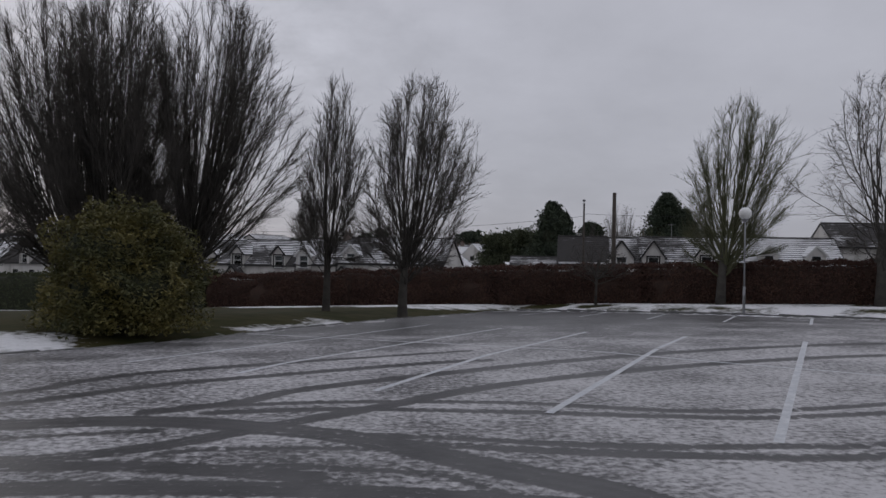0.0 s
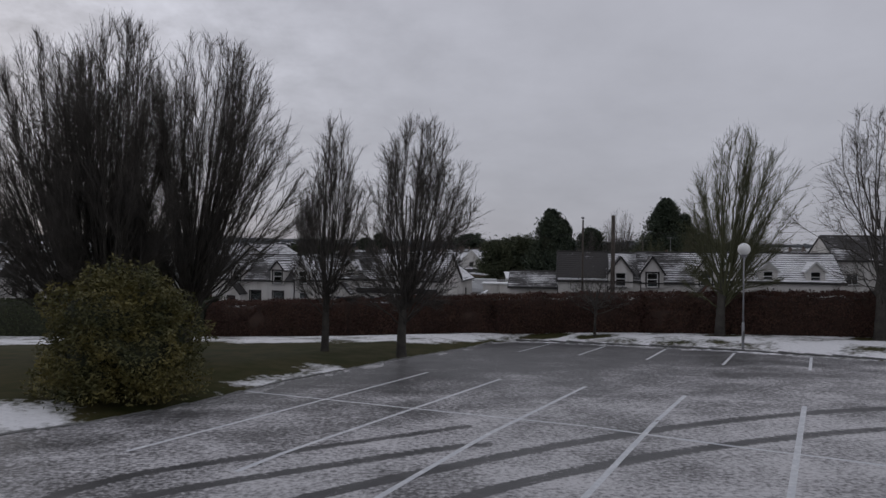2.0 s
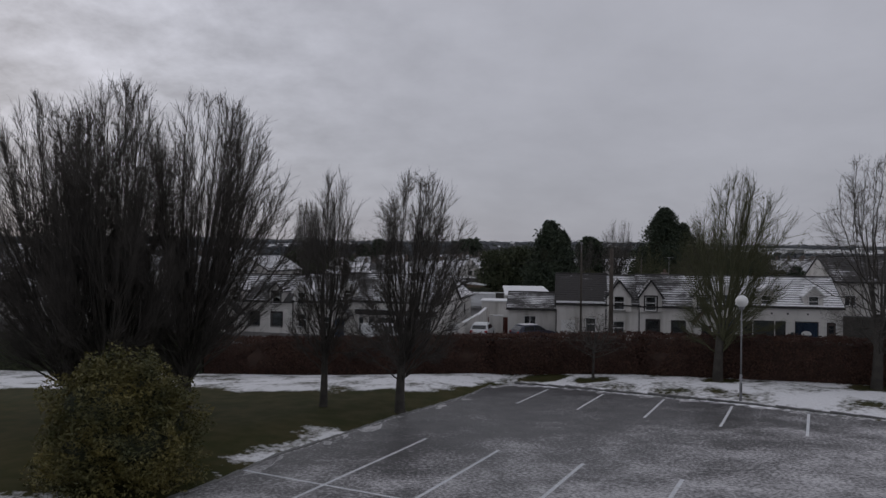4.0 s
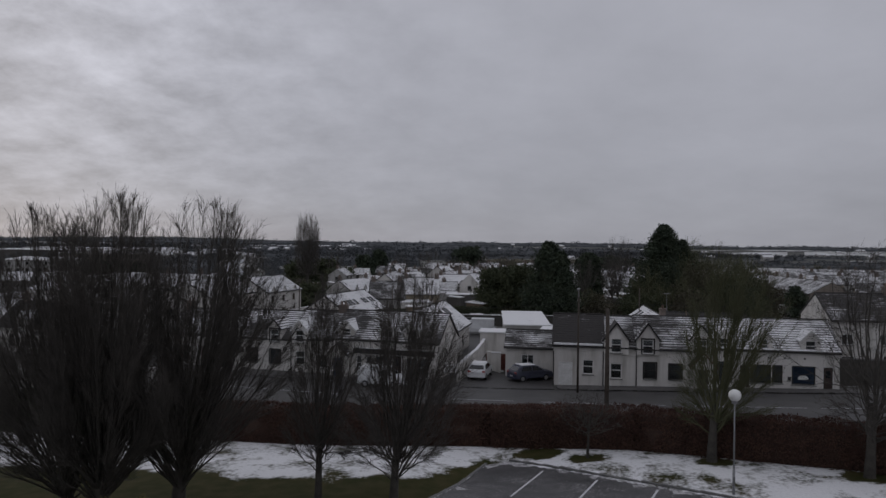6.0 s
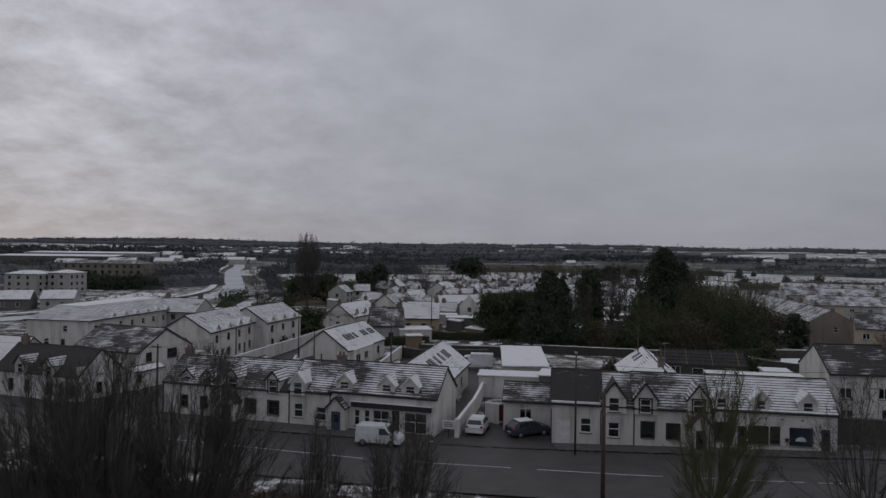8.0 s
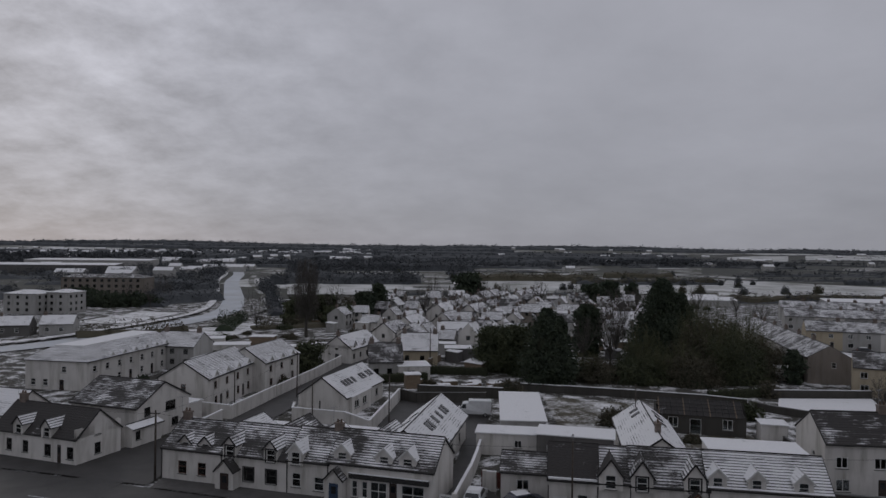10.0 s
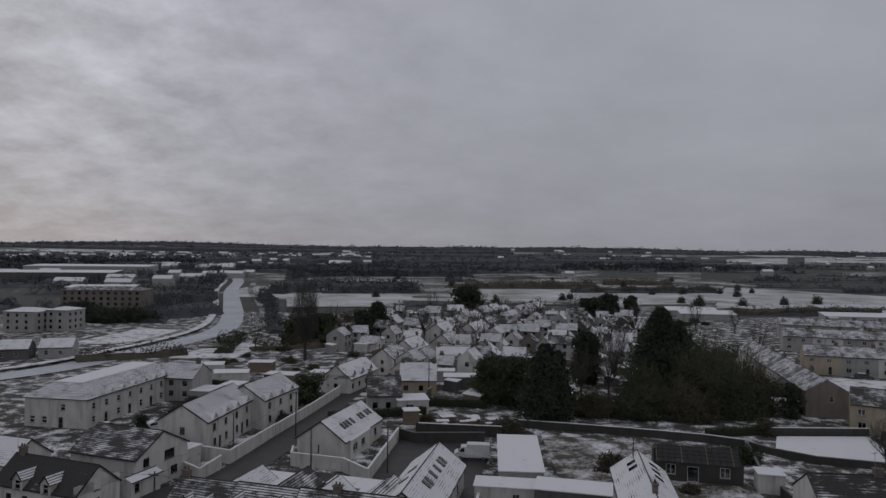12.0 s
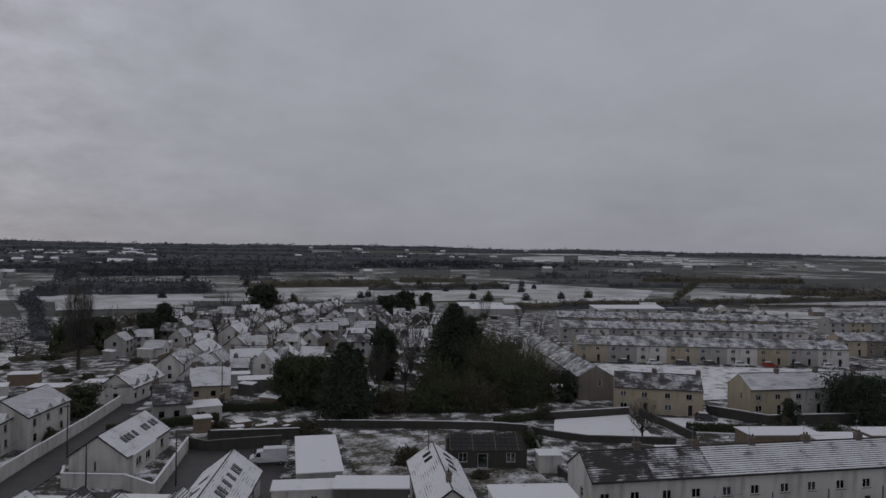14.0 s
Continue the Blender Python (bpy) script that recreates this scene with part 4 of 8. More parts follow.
def evergreen_bush(x, y):
    bush = tagged(new("evergreen_bush"), "dense evergreen bush with yellow-edged leaves at the lawn edge", "bush")
    bush.location = (x, y, gz(x, y))
    bush.scale = (0.98, 1.0, 0.80)
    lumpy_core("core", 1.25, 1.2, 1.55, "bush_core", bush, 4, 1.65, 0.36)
    p = shell_points(26000, 4, 1.72, 1.62, 1.95, 0.42, -0.92, 0.25) + np.array([0, 0, 1.72])
    top = np.concatenate([shell_points(2200, 5, 0.95, 0.8, 0.95, 0.5, -0.7, 0.4) + np.array([-0.15, 0, 3.0]), shell_points(1500, 8, 0.6, 0.6, 0.7, 0.5, -0.7, 0.4) + np.array([-0.75, 0, 2.85]), shell_points(1200, 9, 0.5, 0.5, 0.6, 0.5, -0.7, 0.4) + np.array([0.95, 0, 2.5])])
    skirt = shell_points(3500, 6, 1.95, 1.8, 0.8, 0.3, -0.5, 0.25) + np.array([0, 0, 0.5])
    p[:, :2] *= (1.04 - 0.04 * np.clip(p[:, 2:3] - 1.6, 0, 3))
    p = np.concatenate([p, top, skirt])
    quads_mesh("leaf_mass", p[p[:, 2] > 0.02], 0.046, "bush_leaf", bush, 7, long=1.25)["kind"] = "stuff"


evergreen_bush(-7.55, 16.6)


def hedge(name, pts, width, height, seed, leaf="beech", core="beech_core", label="", per=300, leaf_size=0.075, category="hedge"):
    h = tagged(new(name), label, category)
    g = np.random.default_rng(seed)
    C, verts, faces = [], [], []
    row = 0
    for a, b in zip(pts, pts[1:]):
        a, b = np.array(a, float), np.array(b, float)
        L = np.linalg.norm(b - a)
        d = (b - a) / L
        s = np.array([-d[1], d[0]])
        n = max(2, int(L / 0.6))
        for i in range(n + 1):
            p = a + d * L * i / n
            z = gz(*p)
            wob = 1 + 0.16 * noise.noise((p[0] * 0.9, p[1] * 0.9, seed))
            prof = [(-0.5, -0.05), (-0.52, 0.55), (-0.40, 0.93), (0.0, 1.0), (0.40, 0.93), (0.52, 0.55), (0.5, -0.05)]
            for u, v in prof:
                k = 0.93 + 0.14 * noise.noise((p[0] * 1.7 + u * 3, p[1] * 1.7, v * 3 + seed))
                q = p + s * u * width * wob * k * 0.90
                verts.append((q[0], q[1], z + v * height * (0.98 * k * wob if v > 0 else 1)))
            if row:
                for c in range(6):
                    k0 = row * 7 + c
                    faces.append((k0 - 7, k0 - 6, k0 + 1, k0))
            row += 1
        m = int(L * per)
        t, edge = g.uniform(0, L, m), g.uniform(0, 1, m)
        side = g.choice([-1.0, -1.0, 1.0], m)
        zz = g.uniform(0.02, 1.0, m)
        ontop = g.random(m) < 0.4
        off = np.where(ontop, g.uniform(-0.5, 0.5, m), side * (0.5 - 0.10 * zz ** 3)) * width
        hz = np.where(ontop, 0.97, zz) * height
        P = a + d * t[:, None] + s * off[:, None]
        lum = np.array([noise.noise((q[0] * 0.9, q[1] * 0.9, seed)) for q in P])
        P += s * (off * 0.16 * lum)[:, None]
        base = np.array([gz(*q) for q in P])
        C.append(np.c_[P, base + hz * (1 + 0.10 * lum) + g.normal(scale=0.05, size=m)])
    faces += [tuple(range(7)), tuple(range((row - 1) * 7, row * 7))]
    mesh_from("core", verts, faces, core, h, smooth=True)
    tagged(quads_mesh("leaf_mass", np.concatenate(C), leaf_size, leaf, h, seed), kind="stuff")
    return h


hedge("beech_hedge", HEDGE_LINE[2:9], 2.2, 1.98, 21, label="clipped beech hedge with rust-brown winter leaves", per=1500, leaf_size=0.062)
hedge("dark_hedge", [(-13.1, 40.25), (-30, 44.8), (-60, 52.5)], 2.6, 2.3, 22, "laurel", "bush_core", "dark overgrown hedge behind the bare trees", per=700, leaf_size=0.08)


# ---- houses ----
def wall_faces(V, F, org, ax, inn, L, H, holes, gable=0.0, depth=0.14):
    """A wall from org along ax, height H, with openings (u0, u1, z0, z1) that have reveals; inn points indoors."""
    org, ax, inn = Vector(org), Vector(ax), Vector(inn)
    us = sorted({0.0, L, *[h[0] for h in holes], *[h[1] for h in holes]})
    zs = sorted({0.0, H, *[h[2] for h in holes], *[h[3] for h in holes]})

    def quad(*pts):
        k = len(V)
        V.extend([tuple(p) for p in pts])
        F.append(tuple(range(k, k + len(pts))))

    def at(u, z, d=0.0):
        return org + ax * u + Vector((0, 0, z)) + inn * d

    for u0, u1 in zip(us, us[1:]):
        for z0, z1 in zip(zs, zs[1:]):
            cu, cz = (u0 + u1) / 2, (z0 + z1) / 2
            if any(h[0] < cu < h[1] and h[2] < cz < h[3] for h in holes):
                continue
            quad(at(u0, z0), at(u1, z0), at(u1, z1), at(u0, z1))
            quad(at(u0, z0, 0.28), at(u0, z1, 0.28), at(u1, z1, 0.28), at(u1, z0, 0.28))
    for u0, u1, z0, z1 in holes:
        for a, b in (((u0, z0), (u1, z0)), ((u1, z0), (u1, z1)), ((u1, z1), (u0, z1)), ((u0, z1), (u0, z0))):
            quad(at(*a), at(*a, 0.28), at(*b, 0.28), at(*b))
    for z in (0.0, H):
        quad(at(0, z), at(L, z), at(L, z, 0.28), at(0, z, 0.28))
    if gable:
        quad(at(0, H), at(L, H), at(L / 2, gable))


WINDOW_CACHE = {}


def cached(key, make):
    if key not in WINDOW_CACHE:
        WINDOW_CACHE[key] = make()
    return WINDOW_CACHE[key]


def frame_mesh(w, h, bars, trim):
    def make():
        bm = bmesh.new()
        t = 0.075
        add_box(bm, 0, w, 0, 0.09, 0, t)
        add_box(bm, 0, w, 0, 0.09, h - t, h)
        add_box(bm, 0, t, 0.002, 0.088, t, h - t)
        add_box(bm, w - t, w, 0.002, 0.088, t, h - t)
        if "v" in bars:
            add_box(bm, w / 2 - 0.035, w / 2 + 0.035, 0.004, 0.086, t, h - t)
        if "h" in bars:
            add_box(bm, t, w - t, 0.006, 0.084, h * 0.55 - 0.035, h * 0.55 + 0.035)
        me = bpy.data.meshes.new("window_frame")
        bm.to_mesh(me)
        bm.free()
        me.materials.append(M[trim])
        return me
    return cached(("f", round(w, 2), round(h, 2), bars, trim), make)


def box_mesh(name, dims, mat):
    def make():
        bm = bmesh.new()
        add_box(bm, *dims)
        me = bpy.data.meshes.new(name)
        bm.to_mesh(me)
        bm.free()
        me.materials.append(M[mat])
        return me
    return cached((name, tuple(round(d, 3) for d in dims), mat), make)


def put(ob, m):
    ob.matrix_local = m
    return ob


def window_part(parent, m, w, h, bars="h", trim="black_trim", surround=None, blind=0.0, sill="kerb"):
    """window > pane, sill (and surround); m places its lower outer corner on the wall."""
    fr = put(place("window", frame_mesh(w, h, bars, trim), parent), m @ Matrix.Translation((0, 0.06, 0)))
    put(place("pane", box_mesh("pane", (0.05, w - 0.05, 0.04, 0.05, 0.05, h - 0.05), "glass"), fr), Matrix())
    if sill:
        put(place("sill", box_mesh("sill", (-0.08, w + 0.08, -0.14, 0.0, -0.09, -0.005), sill), fr), Matrix())
    if surround:
        def make():
            bm = bmesh.new()
            for d in ((-0.13, 0.0, 0, h), (w, w + 0.13, 0, h), (-0.13, w + 0.13, h, h + 0.13)):
                add_box(bm, d[0], d[1], -0.085, -0.055, d[2], d[3])
            me = bpy.data.meshes.new("surround")
            bm.to_mesh(me)
            bm.free()
            me.materials.append(M[surround])
            return me
        put(place("surround", cached(("s", round(w, 2), round(h, 2), surround), make), fr), Matrix())
    if blind:
        put(place("blind", box_mesh("blind", (0.06, w - 0.06, 0.12, 0.13, h * (1 - blind), h - 0.06), "curtain"), fr), Matrix())
    return fr


def door_part(parent, m, w, h, mat="door_dark", trim="white_trim", light=True):
    def make():
        bm = bmesh.new()
        add_box(bm, 0.06, w - 0.06, 0.05, 0.10, 0.02, h - 0.06)
        for z0, z1 in ((0.15, h * 0.42), (h * 0.48, h * 0.88)):
            add_box(bm, w * 0.2, w * 0.8, 0.035, 0.051, z0, z1, 0.012)
        me = bpy.data.meshes.new("door")
        bm.to_mesh(me)
        bm.free()
        me.materials.append(M[mat])
        return me
    d = put(place("door", cached(("d", round(w, 2), round(h, 2), mat), make), parent), m)

    def make_frame():
        bm = bmesh.new()
        add_box(bm, 0, 0.06, 0.02, 0.12, 0, h)
        add_box(bm, w - 0.06, w, 0.02, 0.12, 0, h)
        add_box(bm, 0.06, w - 0.06, 0.02, 0.12, h - 0.06, h)
        me = bpy.data.meshes.new("door_frame")
        bm.to_mesh(me)
        bm.free()
        me.materials.append(M[trim])
        return me
    put(place("door_frame", cached(("df", round(w, 2), round(h, 2), trim), make_frame), d), Matrix())
    if light:
        put(place("door_light", box_mesh("door_light", (w * 0.27, w * 0.73, 0.028, 0.034, h * 0.55, h * 0.84), "car_glass"), d), Matrix())
    return d


def slope(V, F, U, a, b, c, d, steps, thick):
    """A roof slope with eave a-b and ridge d-c, in overlapping courses."""
    a, b, c, d = map(Vector, (a, b, c, d))
    n = (b - a).cross(d - a).normalized()
    run, rise = (b - a).length, (d - a).length

    def quad(p, uv):
        k = len(V)
        V.extend([tuple(q) for q in p])
        F.append((k, k + 1, k + 2, k + 3))
        U.extend(uv)
    for i in range(steps):
        t0, t1 = i / steps, (i + 1) / steps
        lip = n * (0.022 if steps > 1 else 0)
        p0, p1 = a + (d - a) * t0 + lip, b + (c - b) * t0 + lip
        p2, p3 = b + (c - b) * t1, a + (d - a) * t1
        s0 = (p0 - a).dot((b - a) / run) if run else 0
        s3 = (p3 - a).dot((b - a) / run) if run else 0
        quad((p0, p1, p2, p3), ((s0, t0 * rise), (s0 + (p1 - p0).length, t0 * rise), (s3 + (p2 - p3).length, t1 * rise), (s3, t1 * rise)))
        if steps > 1:
            q0, q1 = a + (d - a) * t0, b + (c - b) * t0
            quad((q0, q1, p1, p0), ((0, t0 * rise),) * 4)
    dn = -n * thick
    quad((b + dn, a + dn, d + dn, c + dn), ((0, 0),) * 4)
    for p, q in ((a, b), (b, c), (c, d), (d, a)):
        if (p - q).length > 1e-4:
            quad((p + dn, q + dn, q, p), ((0, 0),) * 4)


def roof_part(parent, L, D, he, hr, mat, over=0.28, hip=0.0, steps=1, mat_back=None, name="roof", ends=0.12, x0=0.0, y0=0.0, verge="black_trim", barge=(True, True)):
    k = (hr - he) / (D / 2)
    e = he - over * k
    V, F, U = [], [], []
    f0, f1 = (x0 - ends - (over - ends if hip else 0), y0 - over), (x0 + L + ends + (over - ends if hip else 0), y0 + D + over)
    t = 0.10
    r0, r1 = (f0[0] + hip + (over if hip else 0), f1[0] - hip - (over if hip else 0))
    ym = y0 + D / 2
    z = t + 0.02
    slope(V, F, U, (f0[0], f0[1], e + z), (f1[0], f0[1], e + z), (r1, ym, hr + z), (r0, ym, hr + z), steps, t)
    slope(V, F, U, (f1[0], f1[1], e + z), (f0[0], f1[1], e + z), (r0, ym, hr + z), (r1, ym, hr + z), steps, t)
    if hip:
        slope(V, F, U, (f0[0], f1[1], e + z), (f0[0], f0[1], e + z), (r0, ym, hr + z), (r0, ym, hr + z), steps, t)
        slope(V, F, U, (f1[0], f0[1], e + z), (f1[0], f1[1], e + z), (r1, ym, hr + z), (r1, ym, hr + z), steps, t)
    ob = mesh_from(name, V, F, mat, parent, uvs=U)
    bm = bmesh.new()
    add_tube(bm, (r0, ym, hr + z + 0.02), (r1, ym, hr + z + 0.02), 0.075, 0.075, 6)
    part("ridge_tiles", bm, "roof_dark" if mat != "roof_white" else "roof_half", ob)
    if not hip and steps > 1:
        for xa in [v for v, on in zip((f0[0] - 0.045, f1[0] + 0.005), barge) if on]:
            for ya, yb in ((f0[1], ym), (f1[1], ym)):
                bm = bmesh.new()
                vs = [bm.verts.new((xx, yy, zz)) for xx in (xa, xa + 0.04) for yy, zz in ((ya, e - 0.06), (yb, hr - 0.06), (yb, hr + z + 0.05), (ya, e + z + 0.05))]
                for f in ((0, 1, 2, 3), (7, 6, 5, 4), (0, 4, 5, 1), (1, 5, 6, 2), (2, 6, 7, 3), (3, 7, 4, 0)):
                    bm.faces.new([vs[i] for i in f])
                part("barge_board", bm, verge, ob)
    box_part("gutter", f0[0], f1[0], f0[1] - 0.11, f0[1] - 0.005, e - 0.02, e + 0.10, "black_trim", ob)
    box_part("gutter", f0[0], f1[0], f1[1] + 0.005, f1[1] + 0.11, e - 0.02, e + 0.10, "black_trim", ob)
    return ob


def chimney_part(parent, x, y, z0, z1, w=0.9, d=0.55, pots=2):
    bm = bmesh.new()
    add_box(bm, x - w / 2, x + w / 2, y - d / 2, y + d / 2, z0, z1 - 0.15)
    add_box(bm, x - w / 2 - 0.06, x + w / 2 + 0.06, y - d / 2 - 0.06, y + d / 2 + 0.06, z1 - 0.15, z1)
    c = part("chimney", bm, "stack", parent)
    for i in range(pots):
        bm = bmesh.new()
        px = x + (i - (pots - 1) / 2) * w * 0.45
        add_tube(bm, (px, y, z1), (px, y, z1 + 0.35), 0.12, 0.095, 8)
        part("pot", bm, "pot", c)


def gabled_front(parent, u, w, z0, z1, zr, back, wall, roof, win, name="dormer", trim="black_trim", surround=None, out=0.0, bars="h", door=None, lean=0.16, dmat="door_dark"):
    """A small gabled piece standing out of a front: dormer or porch, with its own roof and window or door."""
    V, F = [], []
    holes = []
    if win:
        ww, wh, wz = win
        holes.append(((w - ww) / 2, (w + ww) / 2, wz, wz + wh))
    if door:
        dw, dh = door
        holes.append(((w - dw) / 2, (w + dw) / 2, 0.0, dh))
    y = -out
    wall_faces(V, F, (u, y, z0), (1, 0, 0), (0, 1, 0), w, z1 - z0, holes, gable=zr - z0)
    wall_faces(V, F, (u, back, z0), (0, -1, 0), (1, 0, 0), back - y, z1 - z0, [])
    wall_faces(V, F, (u + w, y, z0), (0, 1, 0), (-1, 0, 0), back - y, z1 - z0, [])
    body = mesh_from(name, V, F, wall, parent, weld=True)
    V, F, U = [], [], []
    o, k = 0.16, (zr - z1) / (w / 2)
    e, z = z1 - o * k, 0.09
    ya, yb = y - lean, back
    xm = u + w / 2
    slope(V, F, U, (u - o, yb, e + z), (u - o, ya, e + z), (xm, ya, zr + z), (xm, yb, zr + z), 1, 0.08)
    slope(V, F, U, (u + w + o, ya, e + z), (u + w + o, yb, e + z), (xm, yb, zr + z), (xm, ya, zr + z), 1, 0.08)
    mesh_from(name + "_roof", V, F, roof, body, uvs=U)
    # barge boards along the gable
    bm = bmesh.new()
    for sx in (-1, 1):
        p, q = Vector((xm + sx * (w / 2 + o), ya - 0.03, e + z - 0.06)), Vector((xm, ya - 0.03, zr + z - 0.04))
        d = (q - p).normalized()
        n = Vector((-d.z, 0, d.x)) * 0.075
        vs = [bm.verts.new(c + s) for s in (Vector((0, 0, 0)), Vector((0, 0.04, 0))) for c in (p - n, q - n, q + n, p + n)]
        for f in ((0, 1, 2, 3), (7, 6, 5, 4), (0, 4, 5, 1), (1, 5, 6, 2), (2, 6, 7, 3), (3, 7, 4, 0)):
            bm.faces.new([vs[i] for i in f])
    part("barge_board", bm, trim, body)
    if win:
        window_part(body, Matrix.Translation((u + (w - ww) / 2, y, z0 + wz)), ww, wh, bars, "white_trim", surround, 0.45)
    if door:
        door_part(body, Matrix.Translation((u + (w - dw) / 2, y + 0.02, z0)), dw, dh, dmat, "white_trim")
    return body


TURN = {"front": lambda L, D: Matrix(), "back": lambda L, D: pose(L, D, 0, 0, 0, 180),
        "left": lambda L, D: pose(0, D, 0, 0, 0, -90), "right": lambda L, D: pose(L, 0, 0, 0, 0, 90)}


def house(label, x, y, a, L, D, he, hr, wall="wall_white", roof="roof_lined", front=(), back=(), left=(), right=(), hip=0.0, chimneys=(),
          trim="black_trim", surround=None, steps=1, bars="h", z=None, group="", name="house", over=0.28, category="house", dmat="door_dark", sink=0.6, blind=0.0, barge=(True, True), ends=0.12):
    """A house from its front left corner (x, y), its length turned by a degrees. Openings: (u, z, w, h, kind)."""
    h = tagged(new(name), label, category, group)
    ca, sa = math.cos(radians(a)), math.sin(radians(a))
    if z is None:
        z = gz(x + ca * L / 2 - sa * D / 2, y + sa * L / 2 + ca * D / 2)
    h.matrix_world = pose(x, y, z, 0, 0, a)
    V, F = [], []
    sides = (("front", front, (0, 0, 0), (1, 0, 0), (0, 1, 0), L), ("right", right, (L, 0, 0), (0, 1, 0), (-1, 0, 0), D),
             ("back", back, (L, D, 0), (-1, 0, 0), (0, -1, 0), L), ("left", left, (0, D, 0), (0, -1, 0), (1, 0, 0), D))
    for side, items, org, ax, inn, ln in sides:
        holes = [(u, u + w, zz, zz + hh) for u, zz, w, hh, _ in items]
        holes = [(u0, u1, z0 + sink, z1 + sink) for u0, u1, z0, z1 in holes]
        g = 0 if side in ("front", "back") or hip else hr + sink
        wall_faces(V, F, (org[0], org[1], -sink), ax, inn, ln, he + sink, holes, g)
    mesh_from("wall", V, F, wall, h, weld=True)
    if roof:
        roof_part(h, L, D, he, hr, roof, over, hip, steps, barge=barge, ends=ends)
    for side, items, *_ in sides:
        for u, zz, w, hh, kind in items:
            m = TURN[side](L, D) @ Matrix.Translation((u, 0, zz))
            if kind == "w":
                window_part(h, m, w, hh, bars, trim, surround, blind, sill="kerb" if y < 130 else None)
            elif kind == "v":
                window_part(h, m, w, hh, "vh" if w > 1.6 else "v", trim, surround, blind, sill="kerb" if y < 130 else None)
            elif kind == "p":
                window_part(h, m, w, hh, "", trim, surround, blind, sill="kerb" if y < 130 else None)
            elif kind == "d":
                door_part(h, m, w, hh, dmat, "white_trim")
            elif kind == "g":
                door_part(h, m, w, hh, "white_trim", "white_trim", light=False)
    for cx, top in chimneys:
        chimney_part(h, cx, D / 2, he, hr + top)
    return h


def skylights(h, items, L, D, he, hr):
    """Roof windows laid on the slopes: (u, share up the slope, width, length, side)."""
    k = math.atan2(hr - he, D / 2)
    for u, t, w, ln, side in items:
        run = math.hypot(hr - he, D / 2)
        m = pose(0, 0, he + 0.13, math.degrees(k)) if side == "front" else pose(L, D, he + 0.13, math.degrees(k), 0, 180)
        if side == "back":
            m = pose(L, D, he + 0.13, 0, 0, 180) @ pose(0, 0, 0, math.degrees(k))
        bm = bmesh.new()
        add_box(bm, 0, w, 0, ln, 0, 0.09)
        s = part("skylight", bm, "black_trim", h)
        s.matrix_local = m @ Matrix.Translation((u, t * run, 0))
        put(place("skylight_pane", box_mesh("skylight_pane", (0.07, w - 0.07, 0.07, ln - 0.07, 0.091, 0.10), "car_glass"), s), Matrix())


# the cottage row across the road, towards the lane
RA = -10.4
RX, RY = 10.5, 63.2


def along(x, y, a, u, v=0.0):
    c, s = math.cos(radians(a)), math.sin(radians(a))
    return x + c * u - s * v, y + s * u + c * v


ROW = "cottages of the roadside row"
h = house("white cottage with a dark slate roof and blank white door", *along(RX, RY, RA, 0), RA, 4.4, 6.6, 3.7, 6.2, roof="roof_dark", front=[(0.45, 0.15, 1.25, 2.1, "g"), (2.6, 1.2, 0.95, 1.3, "w")], steps=14, trim="white_trim", group=ROW, over=0.12, blind=0.8, z=-2.98)
box_part("eave_snow", 0, 4.35, -0.14, 0.30, 3.80, 3.95, "flat_snow", h)
h = house("white cottage with a tall gabled front and patchy roof snow", *along(RX, RY, RA, 4.4), RA, 2.88, 6.6, 3.6, 6.0, roof="roof_half", front=[(0.63, 0.8, 1.0, 1.35, "w")], steps=14, trim="white_trim", group=ROW, over=0.12, blind=0.8, z=-2.86)
gabled_front(h, 0.08, 2.1, 3.0, 4.35, 5.75, 3.1, "wall_white", "roof_dark", (0.95, 1.25, 0.15), trim="black_trim", bars="h", out=0.2)
h = house("white roadside cottage with a dark-framed gabled porch under snowy slates", *along(RX, RY, RA, 7.28), RA, 6.65, 6.6, 3.4, 5.95, roof="roof_streak", front=[(0.68, 0.75, 1.0, 1.4, "w"), (2.85, 0.75, 1.0, 1.35, "w")], steps=14, surround="black_trim", group=ROW, over=0.12, blind=0.8, z=-2.72)
gabled_front(h, 0.02, 1.9, 2.9, 4.3, 5.65, 3.1, "wall_white", "roof_half", (0.95, 1.25, 0.1), surround="black_trim", out=0.2)
gabled_front(h, 4.55, 1.8, 3.0, 4.45, 5.65, 3.1, "wall_white", "roof_lined", (0.95, 1.2, 0.2), surround="black_trim", out=0.2)
gabled_front(h, 4.5, 2.0, -0.5, 2.2, 3.35, 0.3, "wall_white", "roof_dark", None, name="porch", out=1.1, door=(0.95, 2.5), trim="brown_trim")
h = house("white roadside shop with picture windows and snow on its tiles", *along(RX, RY, RA, 13.93), RA, 10.04, 6.6, 3.35, 5.75, roof="roof_lined", wall="wall_white", front=[(0.1, 0.55, 1.35, 1.75, "p"), (2.0, 0.1, 0.9, 2.0, "d"), (2.85, 0.55, 1.75, 1.6, "p"), (4.68, 0.6, 0.85, 1.55, "w"), (5.92, 0.9, 0.3, 0.3, "p"), (6.15 + 0.1, 0.55, 1.9, 1.6, "p"), (8.72, 0.02, 0.85, 2.15, "d")], steps=14, trim="black_trim", group=ROW, over=0.12, blind=0.8, z=-2.45, dmat="door_dark")
for u in (0.0, 3.22, 7.02):
    gabled_front(h, u, 1.5, 3.2, 4.35, 5.1, 2.6, "wall_white", "roof_white", (0.85, 1.05, 0.08), trim="white_trim", out=-0.1)
